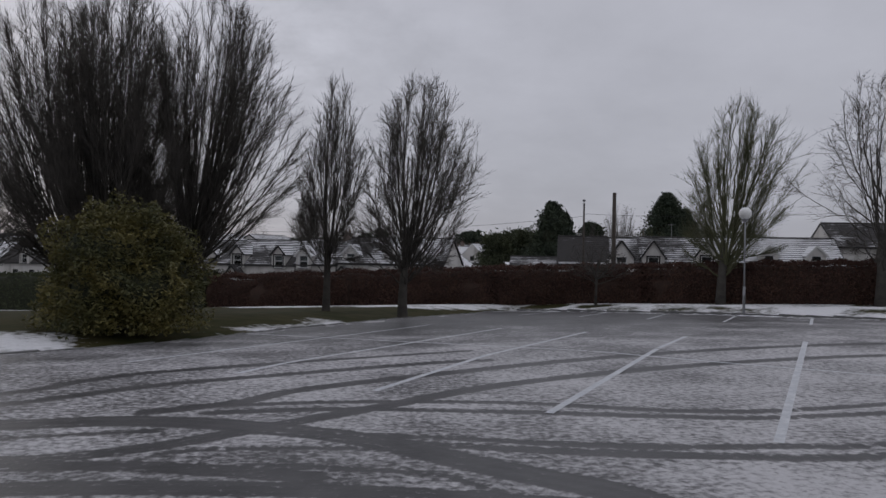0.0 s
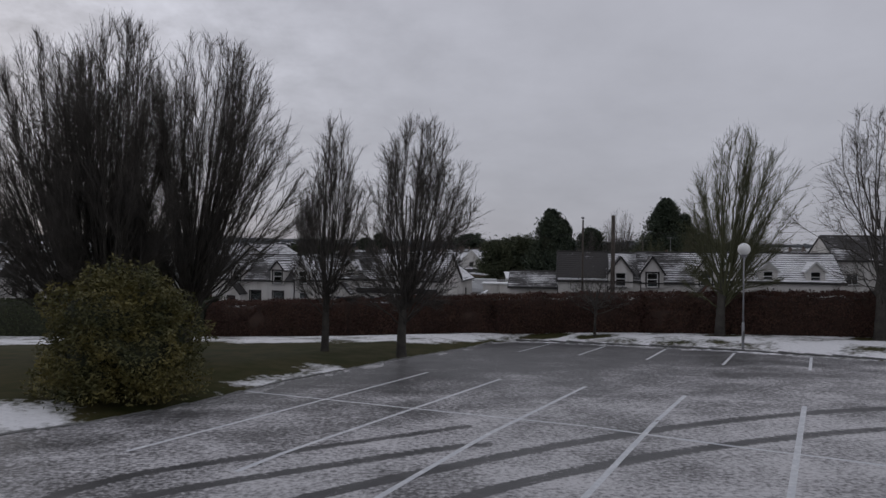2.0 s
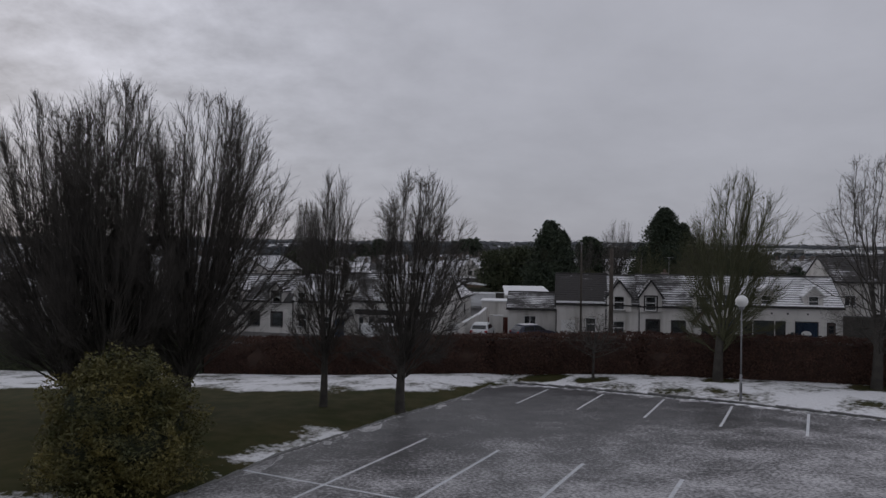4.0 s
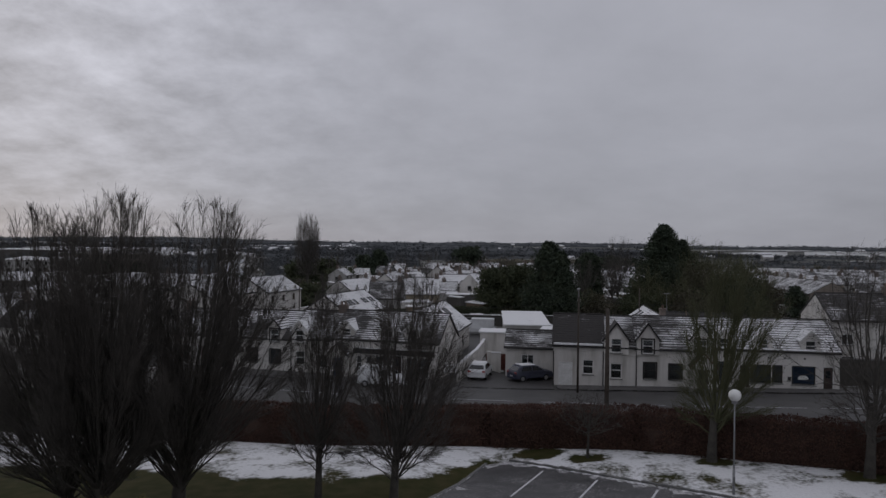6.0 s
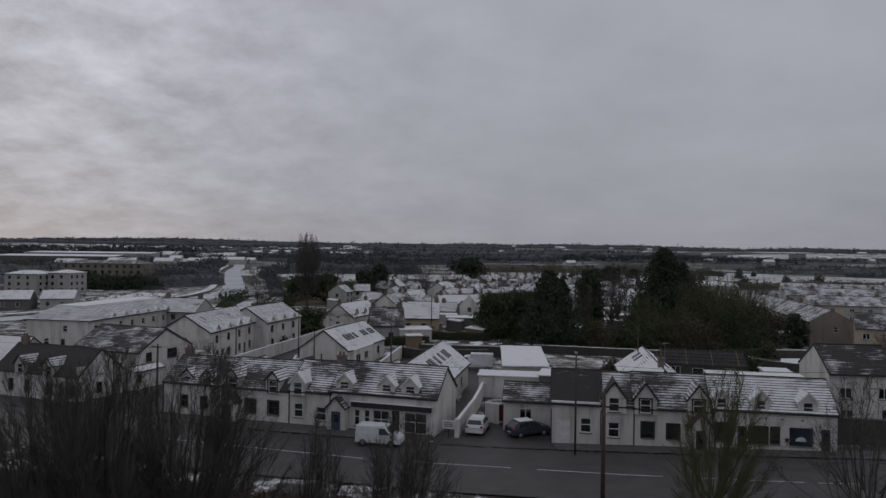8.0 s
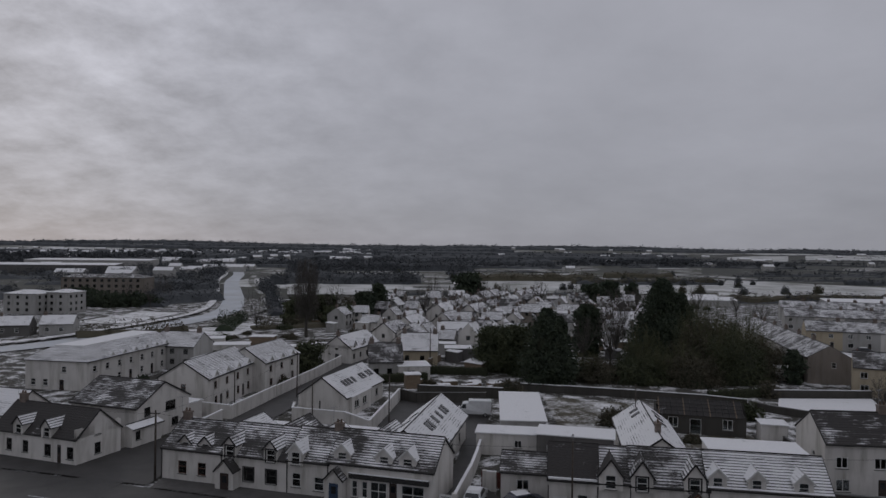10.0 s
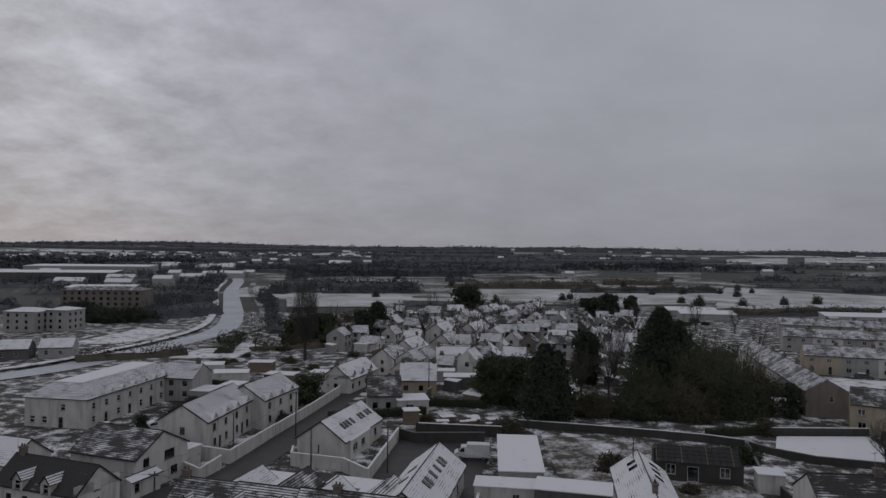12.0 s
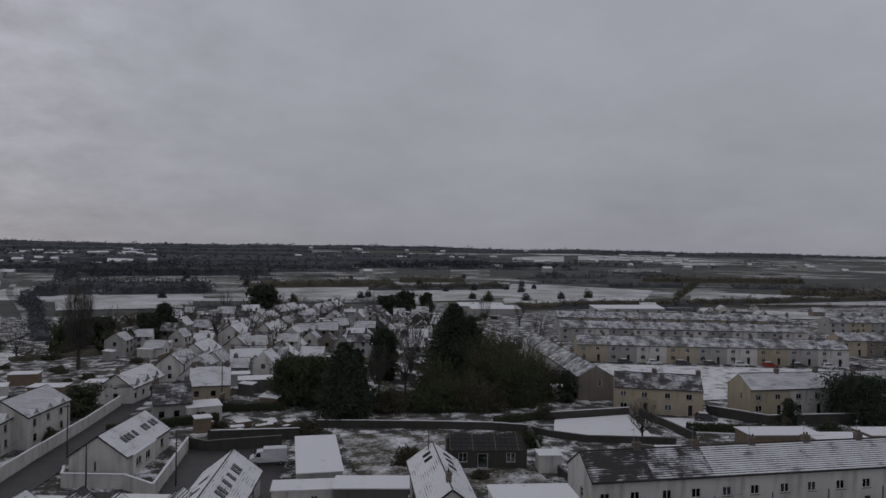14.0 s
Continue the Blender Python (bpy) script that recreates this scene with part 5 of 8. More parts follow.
for i, u in enumerate((4.3, 5.6, 7.2)):
    box_part("vent", u, u + 0.14, -0.05, 0.0, 2.72, 2.86, "black_trim", h)
# the shop window's sign: a pale dome shape on blue
box_part("shop_sign", 6.3, 8.1, 0.10, 0.12, 0.65, 2.05, "door_blue", h, "dark blue shop window display")
bm = bmesh.new()
bmesh.ops.create_uvsphere(bm, u_segments=20, v_segments=10, radius=0.42)
for v in bm.verts:
    v.co = Vector((v.co.x + 7.2, v.co.y * 0.05 + 0.09, max(v.co.z, -0.1) * 0.7 + 1.05))
part("sign_shape", bm, "white_trim", h, "pale dome shape on the shop sign")
h = house("low white annexe with a lean slate roof before the parked cars", 6.6, 68.2, RA, 4.9, 4.4, 3.0, 4.3, roof="roof_half", front=[(1.55, 1.2, 1.2, 1.05, "v")], steps=8, trim="white_trim")

# the cottage row on the other side of the lane
LX, LY, LA = -29.06, 74.1, -16.5
h = house("cream end cottage of the roadside row under worn slates", *along(LX, LY, LA, 0), LA, 7.3, 7.0, 3.3, 5.6, roof="roof_half", front=[(2.0, 0.8, 1.05, 1.35, "w"), (4.4, 0.8, 1.0, 1.35, "w")], steps=14, group=ROW, over=0.12, blind=0.8, chimneys=((0.6, 0.9),), trim="brown_trim", z=-3.25)
gabled_front(h, 1.75, 1.5, 3.0, 4.0, 4.75, 2.8, "wall_white", "roof_lined", (0.9, 0.85, 0.15), out=-0.5)
gabled_front(h, 4.2, 1.5, 3.0, 4.0, 4.75, 2.8, "wall_white", "roof_lined", (0.9, 0.85, 0.15), out=-0.5)
h = house("white roadside cottage with a steep porch and black-framed windows", *along(LX, LY, LA, 7.3), LA, 7.6, 7.0, 3.25, 5.7, roof="roof_half", front=[(2.6, 0.75, 1.15, 1.4, "w"), (5.2, 0.75, 1.15, 1.4, "w")], steps=14, surround="black_trim", group=ROW, over=0.12, blind=0.8, z=-3.21)
gabled_front(h, 0.3, 1.5, 2.9, 4.35, 5.2, 2.8, "wall_white", "roof_lined", (0.95, 1.25, 0.12), surround="black_trim", out=0.2)
gabled_front(h, 5.04, 1.5, 2.9, 4.35, 5.2, 2.8, "wall_white", "roof_lined", (0.95, 1.25, 0.12), surround="black_trim", out=0.2)
gabled_front(h, 0.05, 2.1, -0.5, 1.95, 3.1, 0.3, "wall_white", "roof_dark", None, name="porch", out=1.2, door=(1.15, 2.3))
h = house("grey-white roadside cottage with a small gabled dormer", *along(LX, LY, LA, 14.9), LA, 4.5, 7.0, 3.35, 5.85, roof="roof_streak", front=[(0.5, 0.75, 1.0, 1.4, "w"), (2.95, 0.6, 1.1, 1.35, "w")], steps=14, group=ROW, over=0.12, blind=0.8, trim="white_trim", z=-3.18, chimneys=((4.1, 0.8),))
gabled_front(h, 0.2, 1.6, 2.9, 4.3, 5.2, 2.8, "wall_white", "roof_white", (0.95, 1.25, 0.12), surround="white_trim", trim="white_trim", out=0.2)
h = house("white roadside shop with a blue porch door under snow-lined slates", *along(LX, LY, LA, 19.4), LA, 10.9, 7.0, 3.5, 5.95, roof="roof_streak", front=[(2.55, 0.4, 0.6, 1.6, "w"), (3.6, 0.4, 0.6, 1.6, "w"), (4.5, 0.1, 1.7, 1.95, "v"), (6.4, 0.05, 0.9, 2.15, "d"), (7.7, 0.1, 2.3, 1.95, "v")], steps=14, group=ROW, over=0.12, blind=0.8, trim="white_trim", z=-3.12)
for u in (0.45, 4.87, 7.29):
    gabled_front(h, u, 1.75, 3.45, 4.45, 5.3, 2.8, "wall_white", "roof_white", (0.95, 1.0, 0.15), trim="white_trim", out=-0.35)
gabled_front(h, 0.1, 1.9, -0.5, 2.2, 3.2, 0.3, "wall_white", "roof_half", None, name="porch", out=1.0, door=(1.1, 2.4), dmat="door_blue")
box_part("fascia_sign", 2.3, 10.5, -0.28, -0.03, 2.25, 2.75, "black_trim", h, "dark timber shop fascia with snow on it", 0.02)
box_part("fascia_snow", 2.3, 10.5, -0.30, -0.02, 2.752, 2.80, "flat_snow", h)
h = house("long white annexe with a row of roof windows behind the shop", 0.1, 72.2, 78.5, 19.3, 6.8, 3.1, 5.7, roof="roof_white", front=[(3, 0.9, 1.0, 1.1, "w"), (9, 0.9, 1.0, 1.1, "w"), (14, 0.9, 1.0, 1.1, "w")], steps=10, trim="black_trim", z=-3.25)
skylights(h, [(u, 0.45, 0.8, 1.3, "front") for u in (5.4, 6.6, 8.9, 11.2, 13.4, 14.6)] + [(8, 0.4, 0.8, 1.2, "back"), (12, 0.4, 0.8, 1.2, "back")], 19.3, 6.8, 3.1, 5.7)

# corner house at the side street
h = house("white corner cottage with dormers under dark slates", -52.6, 82.6, -20, 13.0, 6.5, 3.0, 5.7, roof="roof_dark", front=[(2.2, 0.8, 0.9, 1.4, "w"), (4.8, 0.8, 0.9, 1.4, "w"), (8.2, 0.7, 1.0, 1.4, "w"), (10.1, 0.05, 0.7, 2.2, "d"), (11.6, 0.7, 1.0, 1.4, "w")], right=[(2.6, 0.7, 0.9, 1.3, "w"), (2.6, 2.9, 0.9, 1.2, "w")], steps=12, chimneys=((1.0, 1.0),), z=-3.4, over=0.12)
for u in (3.6, 8.0):
    gabled_front(h, u, 1.5, 2.8, 4.1, 5.0, 2.6, "wall_white", "roof_lined", (0.9, 1.1, 0.15), out=0.25)
h = house("white two-storey gabled house at the corner", -48.0, 91.4, -20, 11.0, 9.5, 4.4, 6.9, roof="roof_half", right=[(1.2, 3.0, 1.1, 1.2, "v"), (5.0, 3.0, 1.9, 1.3, "v"), (6.2, 0.8, 1.3, 1.1, "v")], steps=12, z=-3.4)
house("flat-roofed side extension with a pale wall", -37.2, 85.2, 70, 5.0, 1.8, 2.4, 2.75, roof="flat_snow", front=[(0.6, 0.9, 0.8, 1.1, "w")], name="extension", category="extension", z=-3.4)


# ---- the town behind ----
def rear_return(u, w, ln, he, hr, label, roof="roof_white", x=LX, y=LY, a=LA, v=6.9, z=-3.25):
    """A gabled back wing that runs away from a row."""
    px, py = along(x, y, a, u + w, v)
    return house(label, px, py, a + 90, ln, w, he, hr, roof=roof, steps=6, name="back_wing", category="extension", z=z, over=0.15)


rear_return(1.5, 4.6, 7.0, 2.6, 4.2, "white back wing with a snow-covered slate roof", "roof_white")
rear_return(7.6, 4.2, 8.0, 2.6, 4.3, "white back wing with patchy snow on slates", "roof_half")
rear_return(12.6, 4.4, 6.2, 2.6, 4.3, "white back wing with a snow-covered slate roof", "roof_white")
rear_return(18.6, 5.0, 7.5, 2.7, 4.6, "white back wing with a patchy snowy roof", "roof_lined")


def flat_block(label, x, y, a, L, D, h, wall="wall_white", top="flat_snow", z=None, name="flat_roofed_shed", category="shed", fall=0.0, openings=(), trim="white_trim", parapet=0.0):
    """A box-like building with a nearly flat snowy roof; fall lowers its front edge."""
    b = tagged(new(name), label, category)
    if z is None:
        cx, cy = along(x, y, a, L / 2, D / 2)
        z = gz(cx, cy)
    b.matrix_world = pose(x, y, z, 0, 0, a)
    V, F = [], []
    for org, ax, inn, ln, hh, ho in (((0, 0, -0.5), (1, 0, 0), (0, 1, 0), L, h - fall, openings), ((L, 0, -0.5), (0, 1, 0), (-1, 0, 0), D, h - fall, ()), ((L, D, -0.5), (-1, 0, 0), (0, -1, 0), L, h, ()), ((0, D, -0.5), (0, -1, 0), (1, 0, 0), D, h - fall, ())):
        wall_faces(V, F, org, ax, inn, ln, hh + 0.5, [(u, u + w, zz + 0.5, zz + hz + 0.5) for u, zz, w, hz, _ in ho])
    if fall:
        for xx in (0, L):
            k = len(V)
            V += [(xx, 0, h - fall), (xx, D, h - fall), (xx, D, h)]
            F.append((k, k + 1, k + 2))
    mesh_from("wall", V, F, wall, b, weld=True)
    V, F, U = [], [], []
    o = 0.18
    slope(V, F, U, (-o, -o, h - fall + 0.14), (L + o, -o, h - fall + 0.14), (L + o, D + o, h + 0.14), (-o, D + o, h + 0.14), 1, 0.13)
    mesh_from("roof", V, F, top, b, uvs=U)
    for u, zz, w, hz, kind in openings:
        m = Matrix.Translation((u, 0, zz))
        if kind == "d":
            door_part(b, m, w, hz, "door_dark", trim, light=False)
        else:
            window_part(b, m, w, hz, "v", trim, sill="kerb" if y < 130 else None)
    return b


flat_block("long shed with a white snow-covered roof behind the yard", 8.4, 89.0, -4, 5.7, 16.3, 3.3, "wall_grey", fall=0.3)
flat_block("white rendered yard store with damp stains", 5.0, 84.6, -8, 7.6, 3.6, 2.5, "wall_white", openings=((4.6, 0.9, 0.9, 0.9, "w"),))
flat_block("dark-clad flat-roofed workshop with snow on top", 12.0, 82.2, -14, 8.9, 4.4, 3.0, "wall_dark", openings=((1.2, 0.8, 3.4, 1.0, "w"),))
flat_block("flat-roofed rear extension behind the shop under clean snow", *along(RX, RY, RA, 15.3, 6.75), RA, 8.8, 4.4, 4.9, "wall_white", z=-2.5, name="extension", category="extension")
h = house("long white outbuilding with roof windows under bright snow", 26.6, 70.9, 81, 18.5, 6.4, 3.0, 5.3, roof="roof_white", steps=10, z=-3.0, front=[(3, 1, 1, 1.1, "w"), (10, 1, 1, 1.1, "w")])
skylights(h, [(10.5, 0.35, 0.8, 1.2, "front"), (13.0, 0.35, 0.8, 1.2, "front"), (15.4, 0.35, 0.8, 1.2, "front"), (2.6, 0.5, 0.85, 1.2, "back"), (4.6, 0.5, 0.85, 1.2, "back")], 18.5, 6.4, 3.0, 5.3)
chimney_part(h, 3.0, 3.2, 4.0, 6.3)

# roofless house on the waste plot
RUIN_A = -14
ruin = house("roofless grey block house with bare rafters and white windows", 30.3, 95.7, RUIN_A, 11.6, 6.0, 2.7, 4.2, wall="block_wall", roof=None, front=[(1.6, 0.9, 1.3, 1.4, "v"), (4.4, 0.05, 1.5, 2.1, "p"), (8.6, 0.9, 1.3, 1.4, "v")], trim="white_trim", name="ruined_house")
for i in range(14):
    u = 0.4 + i * 0.83
    for sgn in (-1, 1):
        bm = bmesh.new()
        add_tube(bm, (u, 3.0 + sgn * 3.2, 2.65), (u, 3.0, 4.25), 0.075, 0.075, 4)
        part("rafter", bm, "timber" if i % 4 == 0 else "black_trim", ruin)
for sgn in (-1, 1):
    for k in range(4):
        bm = bmesh.new()
        t = 0.2 + 0.22 * k
        add_tube(bm, (0.2, 3.0 + sgn * 3.2 * (1 - t), 2.78 + 1.6 * t), (11.4, 3.0 + sgn * 3.2 * (1 - t), 2.78 + 1.6 * t), 0.04, 0.04, 4)
        part("batten", bm, "black_trim", ruin)
V, F, U = [], [], []
slope(V, F, U, (0.3, -0.15, 2.62), (11.3, -0.15, 2.62), (11.3, 3.0, 4.18), (0.3, 3.0, 4.18), 1, 0.03)
mesh_from("roof_felt", V, F, "roof_dark", ruin, uvs=U)

# apartments and semi-detached houses by the side street
def rows_of(n, u0, du, w, h, *levels, kind="w"):
    return [(u0 + du * i, z, w, h, kind) for z in levels for i in range(n)]


def crown_roof(parent, L, D, he, hc, inset, over, mat):
    """Four slopes that end at a flat felted crown under snow."""
    V, F, U = [], [], []
    o, i, z = over, inset, 0.12
    A, B, C, E = (-o, -o, he + z), (L + o, -o, he + z), (L + o, D + o, he + z), (-o, D + o, he + z)
    a, b, c, e = (i, i, hc + z), (L - i, i, hc + z), (L - i, D - i, hc + z), (i, D - i, hc + z)
    for q in ((A, B, b, a), (B, C, c, b), (C, E, e, c), (E, A, a, e)):
        slope(V, F, U, *q, 12, 0.10)
    roof = mesh_from("roof", V, F, mat, parent, uvs=U)
    box_part("crown", i - 0.08, L - i + 0.08, i - 0.08, D - i + 0.08, hc + 0.06, hc + 0.19, "flat_snow", roof, "flat snow-covered roof crown")
    for y0, y1 in ((-o - 0.11, -o - 0.005), (D + o + 0.005, D + o + 0.11)):
        box_part("gutter", -o, L + o, y0, y1, he + 0.0, he + 0.11, "black_trim", roof)


h = house("long white two-storey apartment block under a snowy flat-crowned roof", -60.3, 119.6, 80, 29, 12.0, 5.2, 7.9, roof=None, hip=4.5,
          front=rows_of(8, 1.6, 3.45, 1.0, 1.1, 3.3) + rows_of(4, 1.6, 6.9, 1.0, 1.2, 0.9) + [(4.9, 0.05, 1.0, 2.1, "d"), (11.8, 0.05, 1.0, 2.1, "d"), (18.7, 0.05, 1.0, 2.1, "d"), (25.4, 0.05, 1.0, 2.1, "d")],
          left=[(1.0, 0.9, 1.0, 1.2, "w"), (3.4, 0.9, 1.0, 1.2, "w"), (6.6, 0.05, 1.0, 2.1, "d"), (7.0, 3.3, 1.0, 1.1, "w")], trim="white_trim", over=0.4, name="apartment_block", z=-3.9)
crown_roof(h, 29, 12.0, 5.2, 7.4, 3.3, 0.35, "roof_lined")
for i in range(6):
    gabled_front(h, 6.0 + 3.45 * i, 1.5, 4.6, 5.3, 6.1, 2.0, "wall_white", "roof_white", None, name="wall_dormer", out=0.04, trim="white_trim")
PAIR = "semi-detached houses by the side street"
h = house("white semi-detached houses with a saw-tooth eave under snow", -34.5, 104.8, 82, 17.5, 8.0, 5.0, 7.4, roof="roof_lined", steps=12, front=rows_of(4, 2.0, 4.0, 0.95, 1.1, 3.2) + rows_of(4, 2.2, 4.0, 0.95, 1.2, 0.8) + [(4.0, 0.05, 0.9, 2.0, "d"), (12.2, 0.05, 0.9, 2.0, "d")], left=[(3.6, 3.0, 0.8, 1.1, "w")], group=PAIR, trim="brown_trim")
for i in range(4):
    gabled_front(h, 1.7 + 4.0 * i, 1.6, 4.3, 5.1, 6.0, 2.0, "wall_white", "roof_white", None, name="wall_dormer", out=0.04, trim="white_trim")
h = house("white semi-detached houses beside a walled garden", -29.9, 120.4, 75, 13.0, 8.0, 5.0, 7.4, roof="roof_lined", steps=12, front=rows_of(3, 1.6, 4.0, 0.95, 1.1, 3.2) + rows_of(3, 1.8, 4.0, 0.95, 1.2, 0.8), group=PAIR, trim="brown_trim", left=[(3.6, 3.0, 0.8, 1.1, "w")])
for i in range(3):
    gabled_front(h, 1.3 + 4.0 * i, 1.6, 4.3, 5.1, 6.0, 2.0, "wall_white", "roof_white", None, name="wall_dormer", out=0.04, trim="white_trim")
h = house("white bungalow with rows of roof windows in thin snow", -13.4, 102.4, 74, 15.2, 7.7, 2.9, 5.6, roof="roof_white", steps=10, front=[(1.4, 0.9, 1.0, 1.1, "w"), (12.0, 0.9, 1.0, 1.1, "w")], left=[(3.4, 1.0, 0.25, 1.2, "p")], trim="black_trim", name="bungalow")
skylights(h, [(u, 0.34, 0.75, 1.2, "front") for u in (3.0, 4.1, 5.2, 6.6, 9.6, 10.7, 12.4, 13.5)], 15.2, 7.7, 2.9, 5.6)
flat_block("low white extension with a snow-covered lean-to roof", -12.6, 103.6, 74, 7.5, 4.6, 2.7, fall=0.0, openings=((1.0, 0.8, 1.8, 1.2, "w"), (4.2, 0.8, 1.6, 1.2, "w")), name="extension", category="extension")
house("grey-rendered houses behind the apartments", -48.6, 150.0, 170, 9.5, 8.0, 4.6, 7.0, roof="roof_lined", back=rows_of(3, 1.2, 3.0, 1.0, 1.1, 0.9, 3.0), wall="wall_grey", chimneys=((1.0, 1.0), (8.4, 1.0)))

# terraces
def terrace(label, x, y, a, n, w, D, he, hr, wall, roof, face, group, z=None, steps=1, trim="white_trim", porch=False, every=1):
    """n houses in a row, each with its own windows, doors and chimney; face names the sides that are seen."""
    for i in range(n):
        px, py = along(x, y, a, i * w)
        wins = [(w * 0.14, 3.1, 1.15, 1.1, "v"), (w * 0.62, 3.1, 1.15, 1.1, "v"), (w * 0.14, 0.8, 1.35, 1.2, "v"), (w * 0.66, 0.05, 0.95, 2.1, "d")]
        kw = {face: wins}
        if i == 0:
            kw["left"] = [(D * 0.55, 3.0, 0.8, 1.1, "w")]
        wl = wall if isinstance(wall, str) else wall[i % len(wall)]
        house(label, px, py, a, w, D, he, hr, wall=wl, roof=roof if isinstance(roof, str) else roof[i % len(roof)], chimneys=((w - 0.5, 0.9),) if i % every == 0 else (), group=group, z=z, steps=steps, trim=trim, name="terraced_house", barge=(i == 0, i == n - 1), ends=0.0, **kw)


terrace("white two-storey terraced house under a long striped snowy roof", 38.8, 68.8, -5, 6, 7.6, 6.9, 5.6, 7.9, "wall_white", ("roof_combed", "roof_streak", "roof_lined", "roof_lined", "roof_lined", "roof_lined"), "front", "roadside terrace", z=-2.75, steps=12)
terrace("pebble-dashed terraced house with snow on tiles", 78.9, 132.5, 78, 6, 10.4, 7.7, 5.0, 7.2, ("wall_tan", "wall_grey", "wall_white"), "roof_thin", "back", "terrace along the green")
terrace("cream semi-detached house with worn grey tiles", 73.2, 122.6, -29, 2, 8.4, 7.6, 5.0, 7.3, "wall_cream", "roof_half", "front", "cream houses by the gardens")
terrace("cream terraced house with a snow-dusted roof", 97.3, 112.7, -5, 5, 9.0, 7.4, 5.2, 7.6, ("wall_cream", "wall_white"), "roof_lined", "front", "terrace beyond the gardens")
terrace("pale terraced council house across the green", 97, 184, -19.6, 9, 8.6, 7.6, 4.9, 7.1, ("wall_cream", "wall_grey", "wall_white"), "roof_thin", "front", "terrace across the green")
terrace("pale terraced council house in a back row", 112, 226, -20, 10, 8.6, 7.6, 4.9, 7.1, ("wall_grey", "wall_white"), "roof_thin", "front", "second row of the estate")
terrace("pale terraced council house in a far row", 128, 262, -20, 11, 8.6, 7.6, 4.9, 7.1, ("wall_grey", "wall_cream"), "roof_thin", "front", "third row of the estate")
terrace("yellowish terraced council house at the estate edge", 186, 176, -12, 8, 8.6, 7.6, 4.9, 7.1, ("wall_cream", "wall_tan"), "roof_thin", "front", "eastern row of the estate")
terrace("pale terraced council house at the far estate edge", 232, 226, -12, 9, 8.6, 7.6, 4.9, 7.1, ("wall_grey", "wall_cream"), "roof_thin", "front", "far eastern row")

# houses along the side street
STREET = "small houses along the side street"
ROOFS = ("roof_white", "roof_lined", "roof_half", "roof_white", "roof_lined")


def street_house(x, y, a, L, D, he, hr, wall, roof, seen, dormers=0, chim=True, label=""):
    n = max(2, int(L / 3.2))
    wins = rows_of(n, 0.9, (L - 1.4) / n, 0.95, 1.1, *((0.9, 3.0) if he > 4 else (0.9,)))
    g = [(D / 2 - 0.45, 0.9, 0.9, 1.1, "w")] + ([(D / 2 - 0.45, 2.9, 0.8, 1.0, "w")] if hr > 5 else [])
    h = house(label or "small white street house with snow on its roof", x, y, a, L, D, he, hr, wall=wall, roof=roof, front=wins, left=g, right=g, back=wins, chimneys=((0.6, 0.9), (L - 0.6, 0.9)) if chim else (), group=STREET, steps=6)
    for i in range(dormers):
        gabled_front(h, 1.0 + i * (L - 1.5) / dormers, 1.5, he - 0.6, he + 0.7, he + 1.6, 2.2, wall, roof, (0.8, 0.9, 0.3), out=0.0)
    return h


street_house(-18.9, 151.0, 72, 15, 7.0, 3.2, 5.8, "wall_white", "roof_white", "front", 3)
street_house(-10.8, 172.0, 70, 10, 6.5, 4.2, 6.6, "wall_white", "roof_lined", "front", 2)
street_house(-6.6, 193.0, 72, 12, 7.0, 3.6, 6.2, "wall_white", "roof_white", "front", 2)
street_house(2.2, 226.0, 72, 11, 7.0, 4.6, 7.2, "wall_white", "roof_white", "front", 1)
street_house(-13.2, 133.5, 8, 6.5, 8.5, 3.3, 6.3, "wall_grey", "roof_half", "front", 0, label="grey gabled house with a small attic window")
street_house(-8.2, 151.0, 0, 8.0, 7.2, 3.2, 6.4, "wall_cream", "roof_white", "front", 0, label="cream house with a steep snowy roof")
street_house(-0.5, 178.5, 0, 10.0, 7.0, 3.4, 6.2, "wall_white", "roof_white", "front", 2)
street_house(4.0, 206.0, 68, 11, 7.0, 3.4, 6.2, "wall_white", "roof_lined", "front", 2)
street_house(13.0, 238.0, 66, 11, 7.0, 3.4, 6.2, "wall_white", "roof_white", "front", 2)
flat_block("low pale garage with a snowy roof", -7.4, 132.4, 10, 6.0, 6.0, 2.6, openings=((1.5, 0.8, 1.6, 1.1, "w"),))
flat_block("open-fronted carport with a snowy roof", 1.5, 158.0, 0, 9.0, 5.0, 2.6, "wall_dark")
flat_block("low block shed with a snowy roof", -2.0, 166.0, 0, 6.0, 4.0, 2.5, "wall_grey")
flat_block("small garden shed under snow", 11.5, 152.5, 0, 4.0, 3.0, 2.2, "wall_dark")

CLEAR = []


